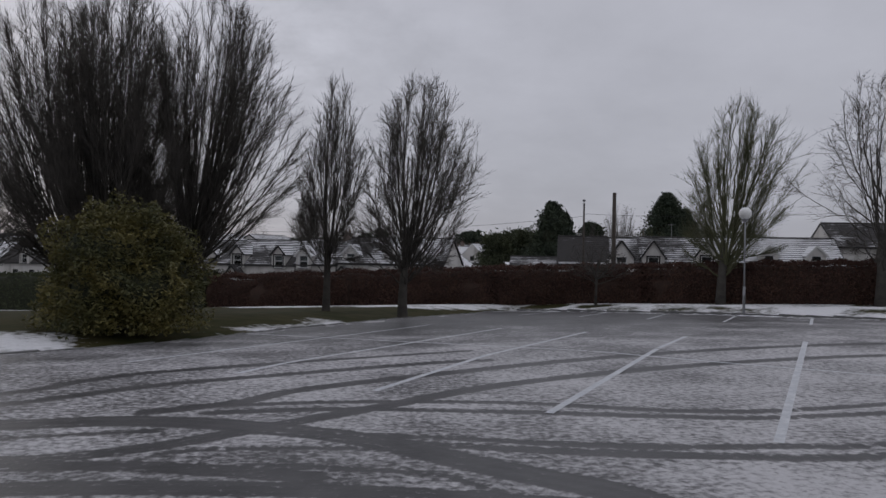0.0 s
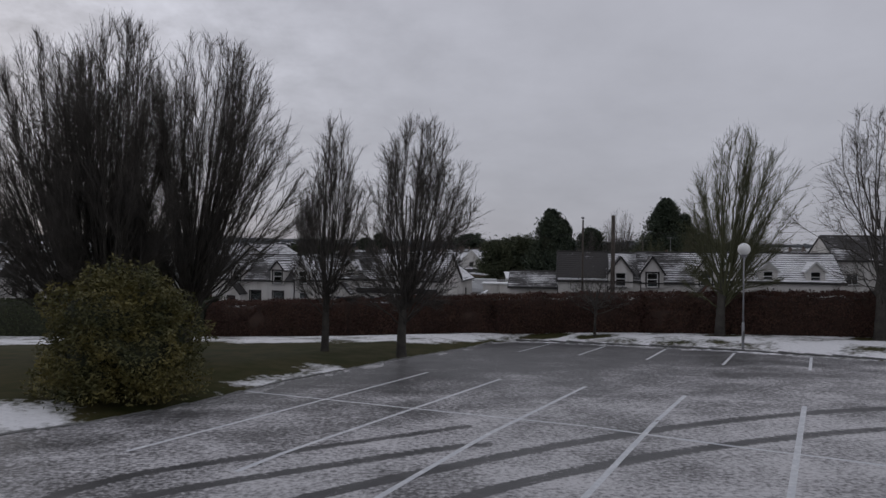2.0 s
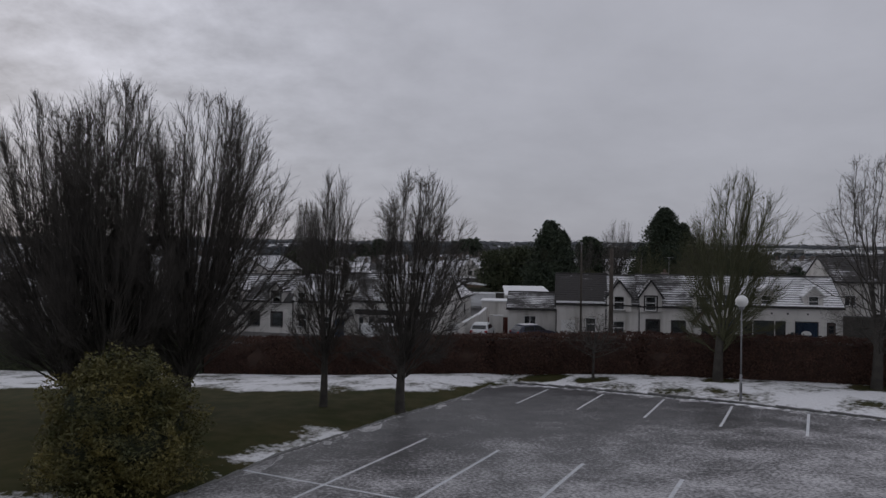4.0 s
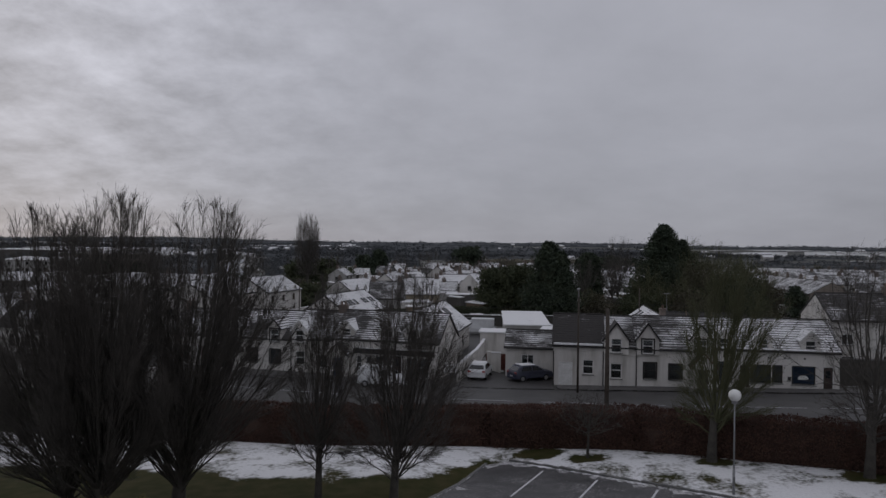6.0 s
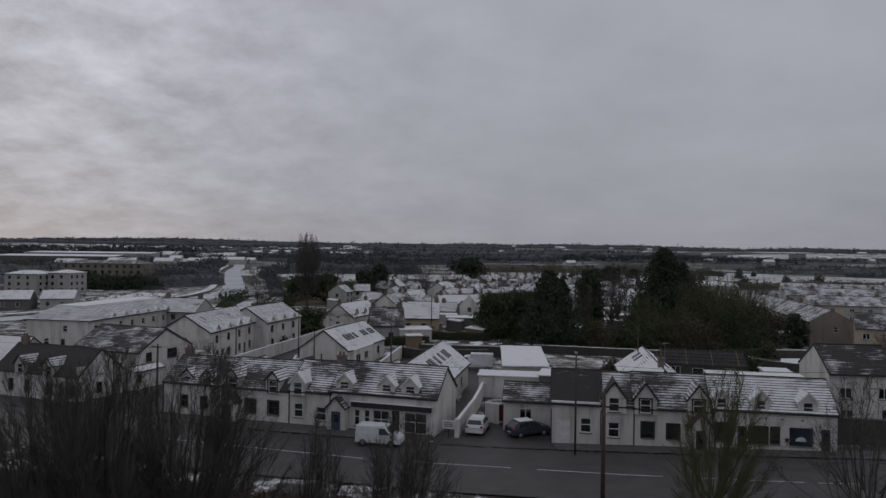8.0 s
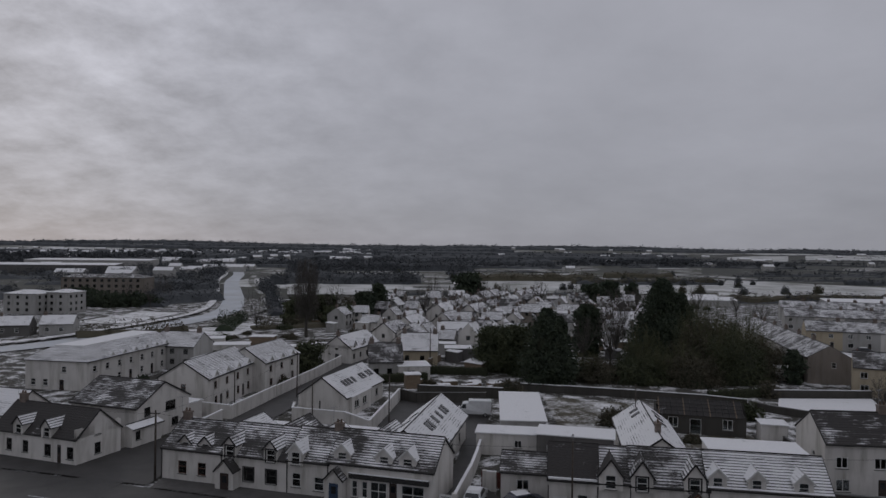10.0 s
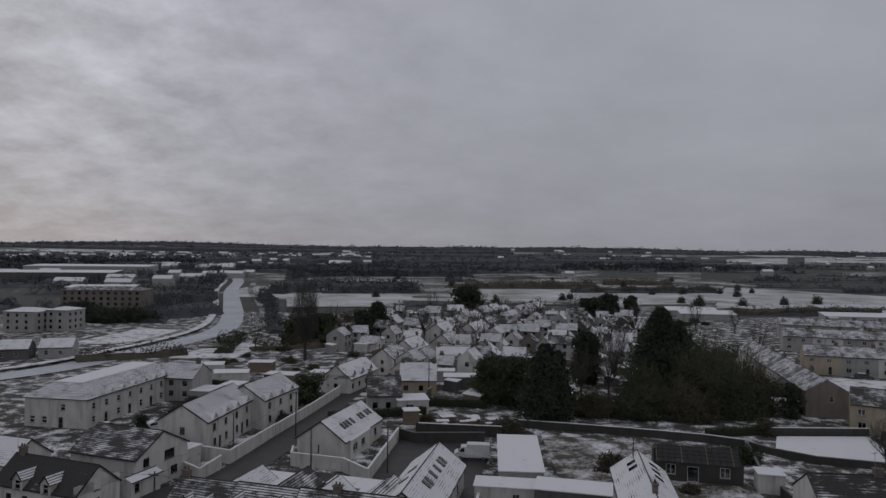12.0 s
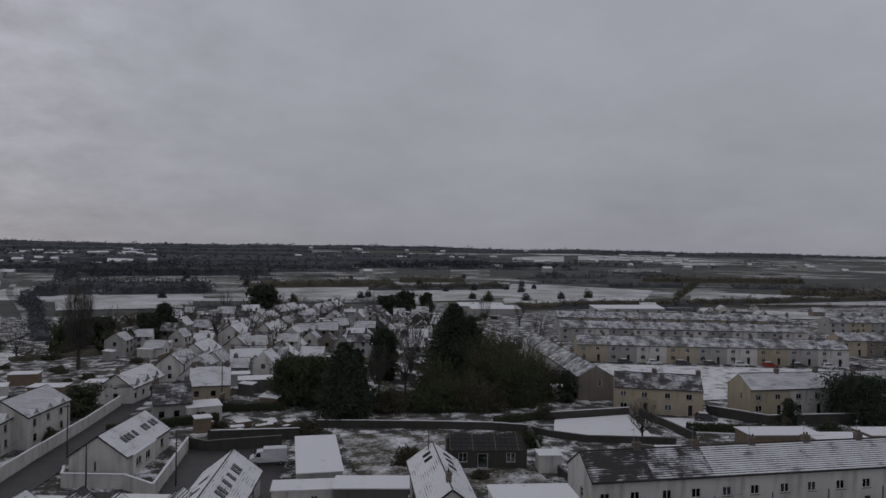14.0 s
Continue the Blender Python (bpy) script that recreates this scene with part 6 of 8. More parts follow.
def scatter_houses(n, x0, x1, y0, y1, group, big=1.0, seed=1, keep=None):
    r = random.Random(seed)
    tries = 0
    while n and tries < 900:
        tries += 1
        x, y = r.uniform(x0, x1), r.uniform(y0, y1)
        if keep and not keep(x, y):
            continue
        if any((x - a) ** 2 + (y - b) ** 2 < 7.6 ** 2 * big for a, b in CLEAR):
            continue
        CLEAR.append((x, y))
        kind = r.random()
        a = r.choice((-15, -12, 72, 75, 68, 0, 165))
        if kind < 0.72:
            L, D = r.uniform(4.8, 8.2) * big ** 0.5, r.uniform(4.6, 6.0)
            two = r.random() < 0.4
            he = 4.4 if two else 2.6
            street = house(r.choice(("white-walled town house with a snowy roof", "grey-walled town house with a snow-lined roof", "pale town house with patchy roof snow")), x, y, a, L, D, he, he + r.uniform(1.9, 2.6),
                           wall=r.choice(("wall_white", "wall_grey", "wall_grey", "wall_white", "wall_tan", "wall_dark")), roof=r.choice(ROOFS), front=rows_of(2, 1.2, L / 2 - 0.4, 1.0, 1.2, *((0.9, 3.0) if two else (0.9,))),
                           left=[(D / 2 - 0.5, he - 1.6, 1.0, 1.1, "w")], chimneys=((0.6, 0.9),) if r.random() < 0.7 else (), group=group)
        else:
            flat_block(r.choice(("low shed under a snow-covered roof", "flat-roofed garage with snow on top")), x, y, a, r.uniform(3, 7), r.uniform(3, 4.6), r.uniform(2.2, 2.8), r.choice(("wall_grey", "wall_dark", "wall_white", "wall_dark")))
        n -= 1


def street_x(y):
    return float(np.interp(y, [98, 122, 157, 197, 248, 297, 350], [-27.2, -23.2, -18.7, -10.9, 4.2, 21.6, 48]))


rr = random.Random(8)
for side in (-1, 1):
    y = 250.0
    while y < 330:
        L = rr.uniform(8, 11)
        sx, a = street_x(y), math.degrees(math.atan2(10, street_x(y + 10) - street_x(y)))
        x = sx - 3.6 if side < 0 else sx + 3.6 + 6.6
        two = rr.random() < 0.4
        street_house(x, y, a, L, 6.5, 4.6 if two else 3.0, 7.0 if two else 5.6, rr.choice(("wall_white", "wall_white", "wall_grey")), rr.choice(("roof_white", "roof_lined")), "front", 0 if two else rr.choice((0, 2)), label="small pale house in the row along the street")
        CLEAR.append((x - 3, y + L / 2))
        y += L + rr.choice((0.1, 0.1, 3.0))
scatter_houses(40, -6, 34, 150, 215, "small houses behind the side street", seed=14, big=0.72, keep=lambda x, y: street_x(y) + 10 < x < 8 + (y - 150) * 0.25 and not (-4 < x < 14 and y < 170))
scatter_houses(100, -8, 90, 200, 320, "houses in the middle of the town", seed=4, keep=lambda x, y: street_x(y) + 8 < x < 40 + (y - 180) * 0.45)
scatter_houses(34, -30, 20, 205, 330, "houses west of the side street", seed=5, keep=lambda x, y: -75 + (y - 205) * 0.2 < x < street_x(y) - 9 and x > -30)
scatter_houses(12, 150, 300, 200, 330, "houses beyond the estate", seed=6, big=1.2)
for i, (x, y) in enumerate(((-142, 183), (-131.5, 186), (-121, 189), (-111, 193))):
    house("dark-walled house beyond the canal under a white roof", x, y, 14, 8.6, 6.6, 3.0, 5.2, wall=("wall_dark", "wall_grey")[i % 2], roof="roof_white", front=rows_of(2, 1.4, 3.6, 1.1, 1.2, 0.9), right=[(2.6, 0.9, 1.1, 1.2, "w")], chimneys=((0.7, 0.8),), group="houses beyond the canal", trim="white_trim")
house("white cottage behind the corner houses with snow on slates", -66.5, 93.5, -18, 12, 6.5, 2.9, 5.4, roof="roof_white", front=rows_of(3, 1.5, 3.4, 1.0, 1.2, 0.9), steps=10, chimneys=((0.8, 0.9),))
flat_block("row of flat-roofed garages under snow", -37.5, 92.8, 68, 9.0, 5.0, 2.6, "wall_white")
flat_block("flat-roofed store with a pale wall", -42.5, 98.5, -12, 6.5, 4.0, 2.7, "wall_white")
flat_block("flat-roofed back kitchen under snow", *along(LX, LY, LA, 6.2, 8.5), LA, 4.4, 5.5, 2.6, "wall_white")
flat_block("flat-roofed back kitchen under snow", *along(LX, LY, LA, 17.2, 9.5), LA, 3.6, 5.0, 2.5, "wall_grey")
flat_block("low lean-to store with snow on felt", *along(LX, LY, LA, 1.5, 14.5), LA, 5.5, 3.0, 2.3, "wall_grey")
flat_block("low lean-to store with snow on felt", *along(LX, LY, LA, 12.0, 15.0), LA, 6.0, 3.4, 2.3, "wall_white")
for i, (x, y, L2, D2, a2) in enumerate(((-46, 140, 6, 4, 80), (-42, 146, 5, 4, 80), (-37.5, 136, 5, 3.5, 75), (-36, 146, 6, 4, 74), (-52, 160, 8, 5, 10), (-40, 160, 7, 4, -10), (-30, 163, 6, 4, -8), (-62, 170, 9, 5, 12), (-48, 176, 6, 4, 0))):
    flat_block("small back-garden shed with a snowy roof", x, y, a2, L2, D2, 2.4, ("wall_grey", "wall_white", "timber")[i % 3], name="garden_shed")

# larger blocks far off on the west side
h = house("three-storey pale apartment block beyond the canal", -158, 252, -8, 13, 11, 7.2, 8.4, roof="roof_white", front=rows_of(3, 1.5, 3.6, 1.1, 1.1, 0.9, 3.1, 5.4), right=rows_of(3, 1.3, 3.2, 1.1, 1.1, 0.9, 3.1, 5.4), hip=4, name="apartment_block", wall="wall_grey")
h = house("three-storey pale apartment block beyond the canal", -144, 255, -8, 8.5, 10, 7.6, 8.6, roof="roof_white", front=rows_of(2, 1.3, 3.6, 1.1, 1.1, 0.9, 3.1, 5.6), right=rows_of(3, 1.0, 3.0, 1.1, 1.1, 0.9, 3.1, 5.6), hip=3.4, name="apartment_block", wall="wall_grey")
h = house("long brown brick mill building with rows of windows", -192, 352, 4, 41, 15, 8.6, 10.0, roof="roof_half", wall="wall_tan", front=rows_of(11, 1.5, 3.55, 1.5, 1.5, 0.9, 3.6, 6.4), hip=5, name="mill_building", category="mill")
flat_block("long factory shed with a snow-white roof", -365, 566, 12, 92, 34, 9, "wall_dark", name="factory_shed", category="factory", fall=1)
flat_block("wide pale factory shed with a snowy roof", -420, 700, 8, 120, 40, 10, "wall_grey", name="factory_shed", category="factory", fall=1)
flat_block("low factory shed with a snowy roof", -232, 430, 12, 40, 16, 6, "wall_dark", name="factory_shed", category="factory", fall=1)
for i, (x, y, L) in enumerate(((112, 342, 24), (112.5, 325, 25), (178, 320, 38))):
    flat_block("long farm shed with a clean snow-white roof", x, y, -8, L, 9, 4.0, "wall_grey", name="farm_shed", category="shed", fall=1.2)


# ---- trees and woods of the town and the land behind ----
def conifer(x, y, height, radius, seed, label="tall dark evergreen conifer with a ragged crown", n=5200, mat="conifer", size=0.42, taper=0.75):
    """A dense evergreen: trunk, dark heart and thousands of sprays in drooping layers."""
    g = np.random.default_rng(seed)
    t = tagged(new("conifer"), label, "tree")
    t.location = (x, y, gz(x, y) - 0.05)
    bm = bmesh.new()
    add_tube(bm, (0, 0, 0), (0, 0, height * 0.9), radius * 0.09 + 0.12, 0.05, 8)
    part("trunk", bm, "bark", t)
    m = max(30, n // 40)
    z = 0.04 + 0.96 * (np.arange(m) + g.random(m)) / m
    up = np.clip((z - 0.3) / 0.7, 0, 1)
    prof = np.where(z < 0.3, 0.78 + z * 0.73, np.sqrt(np.clip(1 - up ** (1.2 + 1.6 * (1 - taper) * 2), 0, 1)) if taper < 0.8 else np.clip(1 - up, 0, 1) ** 0.75)
    az = np.arange(m) * 2.39996 + g.normal(size=m) * 0.4
    lump = np.array([noise.noise((math.cos(a) * 1.6 + seed, math.sin(a) * 1.6, v * 5.0)) for a, v in zip(az, z)])
    ln = radius * (prof + 0.06) * (1 + 0.55 * lump) * g.uniform(0.72, 1.2, m)
    # each branch carries a ragged plume of sprays
    k = n // m
    who = np.repeat(np.arange(m), k)
    s = g.uniform(0.3, 1.0, n // m * m) ** 0.7
    lift = np.where(z > 0.6, 0.35, 0.05)[who]
    r = ln[who] * s
    thick = (0.10 + 0.16 * (1 - s)) * ln[who] + 0.12
    P = np.c_[np.cos(az[who]) * r, np.sin(az[who]) * r, np.minimum(z * height, height - 0.2)[who] + r * lift - 0.10 * r * s] + g.normal(size=(len(s), 3)) * thick[:, None]
    P[:, 2] = np.maximum(P[:, 2], 0.1)
    ob = quads_mesh("crown", P, size, mat, t, seed, long=1.3)
    tagged(ob, kind="stuff")
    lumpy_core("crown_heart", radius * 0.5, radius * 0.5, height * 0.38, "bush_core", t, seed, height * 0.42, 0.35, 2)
    return t


conifer(19.8, 127.5, 14.2, 4.0, 31, n=15000, size=0.24, taper=0.9)
conifer(22.9, 131.0, 12.5, 2.9, 32, n=10000, size=0.25, taper=1.0)
conifer(15.8, 142.5, 9.0, 4.4, 33, "broad dark evergreen with a rounded crown", mat="laurel", taper=0.6, n=13000, size=0.24)
conifer(11.5, 146.5, 8.4, 3.6, 34, "broad dark evergreen with a rounded crown", mat="laurel", taper=0.6, n=11000, size=0.24)
conifer(50.5, 158.0, 18.8, 6.0, 35, n=24000, size=0.27, taper=1.15)
conifer(56.0, 161.0, 15.5, 4.2, 36, n=11000, size=0.28, taper=1.0)
conifer(35.5, 166.0, 12.0, 3.2, 37)
conifer(13.2, 330, 13, 6.0, 38, "dark evergreen tree beyond the houses", size=0.8, taper=0.6)
conifer(-47, 232, 7, 4.5, 39, "broad dark evergreen near the canal", mat="laurel", taper=0.55, size=0.6)
conifer(-40, 240, 8, 4.5, 40, "broad dark evergreen near the canal", mat="laurel", taper=0.55, size=0.6)
conifer(-26, 236, 10, 3.0, 41)
conifer(-22, 250, 12, 3.2, 42)
conifer(-33, 225, 5, 4, 43, "broad dark evergreen near the canal", mat="laurel", taper=0.5, size=0.6)
conifer(70.0, 322, 8.5, 4.6, 44, "round dark evergreen beyond the houses", taper=0.5, size=0.8)
conifer(82.0, 340, 9.5, 4.2, 45, "round dark evergreen beyond the houses", taper=0.55, size=0.8)
conifer(95.0, 345, 9, 2.6, 46, size=0.6)
conifer(116.5, 105.0, 7.4, 6.2, 47, "massive dark evergreen behind the terrace", mat="conifer", taper=0.4, n=14000, size=0.22)
conifer(99.0, 104.5, 4.8, 1.3, 48, n=1500, size=0.25)
conifer(-26.5, 142, 5.0, 3.0, 49, "round evergreen bush beside the street", n=2600, mat="laurel", taper=0.5, size=0.3)
conifer(-47.5, 112.0, 4.0, 1.0, 50, n=1200, size=0.22, label="slim dark cypress in a front garden")
conifer(68.2, 133.5, 6.2, 1.6, 51, n=1500, size=0.3, label="slim dark cypress beside the garden wall")
conifer(71.4, 138.0, 4.4, 1.8, 52, n=1500, size=0.3, label="slim dark cypress beside the garden wall")


def thicket(x, y, rx, ry, h, seed, mat="thicket", n=2600, size=0.38, label="dense dark winter thicket", name="thicket"):
    t = tagged(new(name), label, "shrub")
    t.location = (x, y, gz(x, y) - 0.1)
    P = shell_points(n, seed, rx, ry, h, 0.45, -0.05, 0.5)
    ob = quads_mesh("sprays", P, size, mat, t, seed, long=1.8)
    tagged(ob, kind="stuff")
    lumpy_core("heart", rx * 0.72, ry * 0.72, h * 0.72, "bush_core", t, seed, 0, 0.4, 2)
    return t


rt = random.Random(3)
for i, (x, y, rx, ry, h) in enumerate(((57, 134, 7, 5, 12), (63, 139, 6, 6, 11), (69, 145, 5, 5, 7), (48, 131, 6, 4.5, 7.5), (39, 133, 6, 5, 6), (31, 135, 6, 5, 5), (60, 151, 6, 6, 13.5), (66, 157, 6, 6, 10), (43, 143, 7, 6, 9), (52, 141, 6, 6, 12.5))):
    thicket(x, y, rx, ry, h * 0.76, 60 + i, "thicket" if i % 4 else "laurel", 6500, 0.20)
    bare_tree(x + rt.uniform(-3, 3), y + rt.uniform(-2, 2), h * rt.uniform(1.0, 1.2), 4.0, 1, 34, 11, 5, 70 + i, 0.6, 0.18, "bare tree with greenish twigs in the thicket", twig_r=0.02, mat="mossy", shape=0.55, low=0.5, fan=1.4)
thicket(25.5, 99.5, 2.4, 2.2, 2.6, 80, n=1500, size=0.2, label="tangled bare shrub on the waste plot")
thicket(33.5, 90.5, 1.6, 1.2, 1.2, 81, n=700, size=0.15, label="low brambles on the waste plot")
thicket(12.4, 120.5, 3.0, 2.0, 2.6, 82, n=1200, size=0.2, label="overgrown shrub beside the block wall")
thicket(46.5, 104.5, 3.0, 2.4, 2.6, 83, "laurel", 1400, 0.2, "laurel shrub in the back garden")
for i, (x, y) in enumerate(((88, 98), (94, 100), (101, 97), (57.5, 121.0), (84, 120))):
    thicket(x, y, 2.4, 2.0, 2.6, 84 + i, "thicket" if i % 2 else "laurel", 1100, 0.2, "garden shrub beside a boundary wall")

POPL = "bare tree rising above the roofs"
bare_tree(-37.4, 195.5, 22.8, 4.0, 6, 70, 12, 5, 101, 0.9, 0.42, "tall bare poplar with a narrow dense crown", shape=0.60, twig_r=0.022, low=0.75)
bare_tree(66.8, 102.5, 7.5, 3.0, 1.2, 26, 9, 3, 102, 0.6, 0.18, "reddish bare tree in a back garden", twig_r=0.02)
bare_tree(36.5, 148.0, 13.0, 3.5, 3, 26, 8, 3, 103, 0.75, 0.25, POPL, twig_r=0.016)
bare_tree(30.5, 147.0, 12.0, 3.0, 3, 24, 8, 3, 104, 0.75, 0.25, POPL, twig_r=0.016)
bare_tree(41.5, 163.0, 17.0, 4.0, 3, 28, 8, 3, 105, 0.75, 0.3, POPL, twig_r=0.018)
bare_tree(59.5, 165.0, 17.0, 4.5, 3, 28, 8, 3, 106, 0.7, 0.3, POPL, twig_r=0.018, mat="mossy")
bare_tree(66.0, 150.0, 13.5, 4.0, 3, 28, 8, 3, 107, 0.7, 0.3, POPL, twig_r=0.016, mat="mossy")
for i in range(30):
    x, y = rt.uniform(-60, 120), rt.uniform(205, 335)
    bare_tree(x, y, rt.uniform(8, 14), rt.uniform(3, 5), 2, 16, 7, 2, 110 + i, 0.65, 0.22, "bare garden tree among the houses", twig_r=0.035)
for i, (x, y) in enumerate(((-130, 290), (-122, 310), (-132, 335), (-140, 345), (-118, 283), (-62, 292))):
    bare_tree(x, y, 11, 4, 2, 16, 7, 2, 140 + i, 0.6, 0.22, "bare tree on the canal bank", twig_r=0.022)
for i, (x, y, r) in enumerate(((-136, 286, 6), (-126, 290, 6), (-146, 292, 6), (-160, 310, 7))):
    thicket(x, y, r * 1.5, r, r * 0.95, 150 + i, "conifer", 1600, 0.7, "dark round evergreen shrubs near the canal")


def wood_belt(label, x0, y0, x1, y1, width, height, seed, spacing=5.0, mat="hazy_wood", size=None, solid=False):
    """A belt of far trees: one mass of clumps with an uneven top."""
    g = np.random.default_rng(seed)
    L = math.hypot(x1 - x0, y1 - y0)
    n = int(L * max(width, 4) / spacing ** 2) + int(L / spacing)
    P = []
    for _ in range(n):
        t, o = g.random(), g.uniform(-0.5, 0.5) * width
        cx = x0 + (x1 - x0) * t - (y1 - y0) / L * o
        cy = y0 + (y1 - y0) * t + (x1 - x0) / L * o
        gap = noise.noise((cx / 45, cy / 45, seed))
        if gap < -0.32 and not solid:
            continue
        h = height * g.uniform(0.55, 1.15) * (1 + 0.35 * gap)
        r = h * g.uniform(0.28, 0.45)
        k = 46 if (y0 + y1) < 700 else 24 if (y0 + y1) < 1800 else 10
        d = g.normal(size=(k, 3))
        d /= np.linalg.norm(d, axis=1)[:, None]
        d *= g.uniform(0.6, 1.0, (k, 1))
        z = gz(cx, cy)
        P.append(np.c_[cx + d[:, 0] * r, cy + d[:, 1] * r, z + h * 0.52 + d[:, 2] * h * 0.48])
    if not P:
        return
    P = np.concatenate(P)
    belt = tagged(new("wood_belt"), label, "trees", kind="stuff")
    tagged(quads_mesh("crown_mass", P, size or height * (0.055 if (y0 + y1) < 700 else 0.075 if (y0 + y1) < 1800 else 0.17), mat, belt, seed, long=1.3), kind="stuff")
    rows = max(1, int(width / 22))
    for row in range(rows):
        mid = (row + 0.5) / rows * width - width / 2
        wd = min(width, 22) * 1.1
        n = max(4, int(L / (2.5 + (y0 + y1) / 700)))
        V, F = [], []
        for i in range(n + 1):
            t = i / n
            cx, cy = x0 + (x1 - x0) * t, y0 + (y1 - y0) * t
            z = gz(cx, cy)
            k = noise.noise((cx / 14, cy / 14 + row * 7, seed)) * 0.5 + noise.noise((cx / 5, 2.0 + row, seed)) * 0.35
            gap = noise.noise((cx / 45, cy / 45, seed))
            hh = height * max(0.03, (0.66 if solid else 0.30) + 0.55 * k + (0.5 * min(0.0, gap + 0.2) if not solid else 0))
            for o, v in ((-wd / 2, -1.0), (-wd / 4, hh * (0.7 + 0.3 * k)), (wd / 9, hh), (wd / 2, -1.0)):
                V.append((cx - (y1 - y0) / L * (o + mid), cy + (x1 - x0) / L * (o + mid), z + v))
            if i:
                for c in range(3):
                    q = i * 4 + c
                    F.append((q - 4, q - 3, q + 1, q))
        F += [(0, 1, 2, 3), (len(V) - 1, len(V) - 2, len(V) - 3, len(V) - 4)]
        tagged(mesh_from("tree_mass", V, F, mat, belt), kind="stuff")


rb = random.Random(12)
BELT = "far belt of bare trees and hedgerow"
for i, (xa, ya, xb, yb, wd, hh) in enumerate((
        (-163, 745, -34, 785, 40, 10), (-82, 483, -20, 494, 10, 8), (-108, 488, -83, 490, 8, 5), (5, 668, 34, 675, 14, 8), (3, 562, 133, 585, 6, 5),
        (100, 516, 214, 539, 8, 6.5), (120, 343, 250, 360, 6, 5.5), (250, 361, 460, 390, 6, 5.5), (40, 905, 150, 930, 6, 5), (298, 968, 381, 990, 8, 5),
        (301, 715, 430, 745, 6, 4.5), (446, 785, 560, 810, 6, 4.5), (-60, 255, -84, 345, 7, 6), (-90, 365, -118, 460, 8, 7), (-22, 380, 20, 388, 6, 3.5),
        (20, 395, 100, 402, 5, 3.5))):
    wood_belt("thin hedgerow with bare trees between fields", xa, ya, xb, yb, wd, hh, 200 + i, 4.5)
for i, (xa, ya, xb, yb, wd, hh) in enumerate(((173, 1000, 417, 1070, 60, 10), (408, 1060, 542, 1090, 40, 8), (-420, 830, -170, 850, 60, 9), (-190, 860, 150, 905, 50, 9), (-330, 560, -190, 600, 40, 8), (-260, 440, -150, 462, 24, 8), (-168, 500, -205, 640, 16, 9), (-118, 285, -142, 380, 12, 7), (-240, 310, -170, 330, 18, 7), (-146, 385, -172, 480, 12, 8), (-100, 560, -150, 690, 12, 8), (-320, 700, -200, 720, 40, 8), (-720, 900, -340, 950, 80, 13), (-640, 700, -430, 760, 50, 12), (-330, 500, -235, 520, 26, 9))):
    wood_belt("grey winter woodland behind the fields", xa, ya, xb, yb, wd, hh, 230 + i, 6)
wood_belt("dark dense hedge along the far fields", 118, 345, 255, 363, 6, 5.5, 251, 4, "thicket", solid=True)
wood_belt("dark dense hedge along the far fields", 265, 364, 460, 391, 6, 5.5, 252, 4, "thicket", solid=True)
wood_belt("dark dense hedge along the far fields", 98, 520, 214, 543, 8, 6.5, 253, 5, "thicket", solid=True)
wood_belt("dark dense hedge along the far fields", 10, 560, 130, 586, 8, 5.5, 254, 5, "thicket", solid=True)
for i, (xa, ya, xb, yb, wd, hh) in enumerate(((-80, 505, -20, 520, 60, 9), (20, 560, 128, 580, 14, 8), (-150, 800, 30, 820, 90, 13), (-330, 330, -215, 345, 24, 8), (-130, 300, -108, 330, 20, 7), (-185, 395, -130, 405, 30, 8), (150, 640, 215, 652, 10, 7), (-112, 470, -90, 560, 14, 9))):
    wood_belt("dark bare woodland between white fields", xa, ya, xb, yb, wd, hh, 460 + i, 5, "thicket" if i in (1, 6) else "hazy_wood", solid=True)
for i, (xa, ya, xb, yb, wd, hh) in enumerate(((325, 559, 392, 549, 8, 6), (292, 415, 463, 620, 5, 4.5), (226, 343, 268, 304, 4, 3.5), (274, 362, 393, 340, 4, 3), (252, 618, 359, 622, 6, 5), (419, 455, 478, 414, 34, 7), (342, 759, 466, 738, 16, 8), (429, 667, 600, 624, 14, 8), (380, 560, 540, 500, 8, 6))):
    wood_belt("dark hedgerow with bare trees between fields", xa, ya, xb, yb, wd, hh, 520 + i, 4, "thicket" if i % 2 else "hazy_wood", solid=i in (0, 5, 7))
for i in range(26):
    d = 400 + 330 * rb.random()
    x, h = d * rb.uniform(-0.1, 0.55), rb.uniform(4, 7)
    thicket(x, d, h * 0.55, h * 0.5, h, 480 + i, "hazy_wood" if i % 3 else "thicket", 260, 0.5, "single rounded tree on a field boundary", "field_tree")
# bushes between the terraces and the canal
for i, (xa, ya, xb, yb, hh) in enumerate(((-64, 206, -70, 240, 5), (-74, 204, -98, 188, 4.5), (-58, 214, -30, 226, 4.5), (-52, 236, -26, 262, 6), (-50, 285, -20, 325, 6), (-120, 208, -150, 196, 4), (60, 206, 95, 214, 5), (40, 225, 70, 240, 5))):
    wood_belt("dense dark shrubs behind the gardens", xa, ya, xb, yb, 7, hh, 260 + i, 3.2, "thicket" if i % 3 else "conifer")
for i in range(34):
    y = 760 + (i / 34) ** 1.3 * 1700
    cx = rb.uniform(-y * 0.72, y * 0.95)
    ln = rb.uniform(0.10, 0.34) * y
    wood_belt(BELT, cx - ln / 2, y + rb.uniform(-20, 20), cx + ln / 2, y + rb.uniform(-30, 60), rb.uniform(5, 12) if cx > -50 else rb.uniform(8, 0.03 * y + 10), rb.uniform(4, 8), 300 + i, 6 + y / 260)
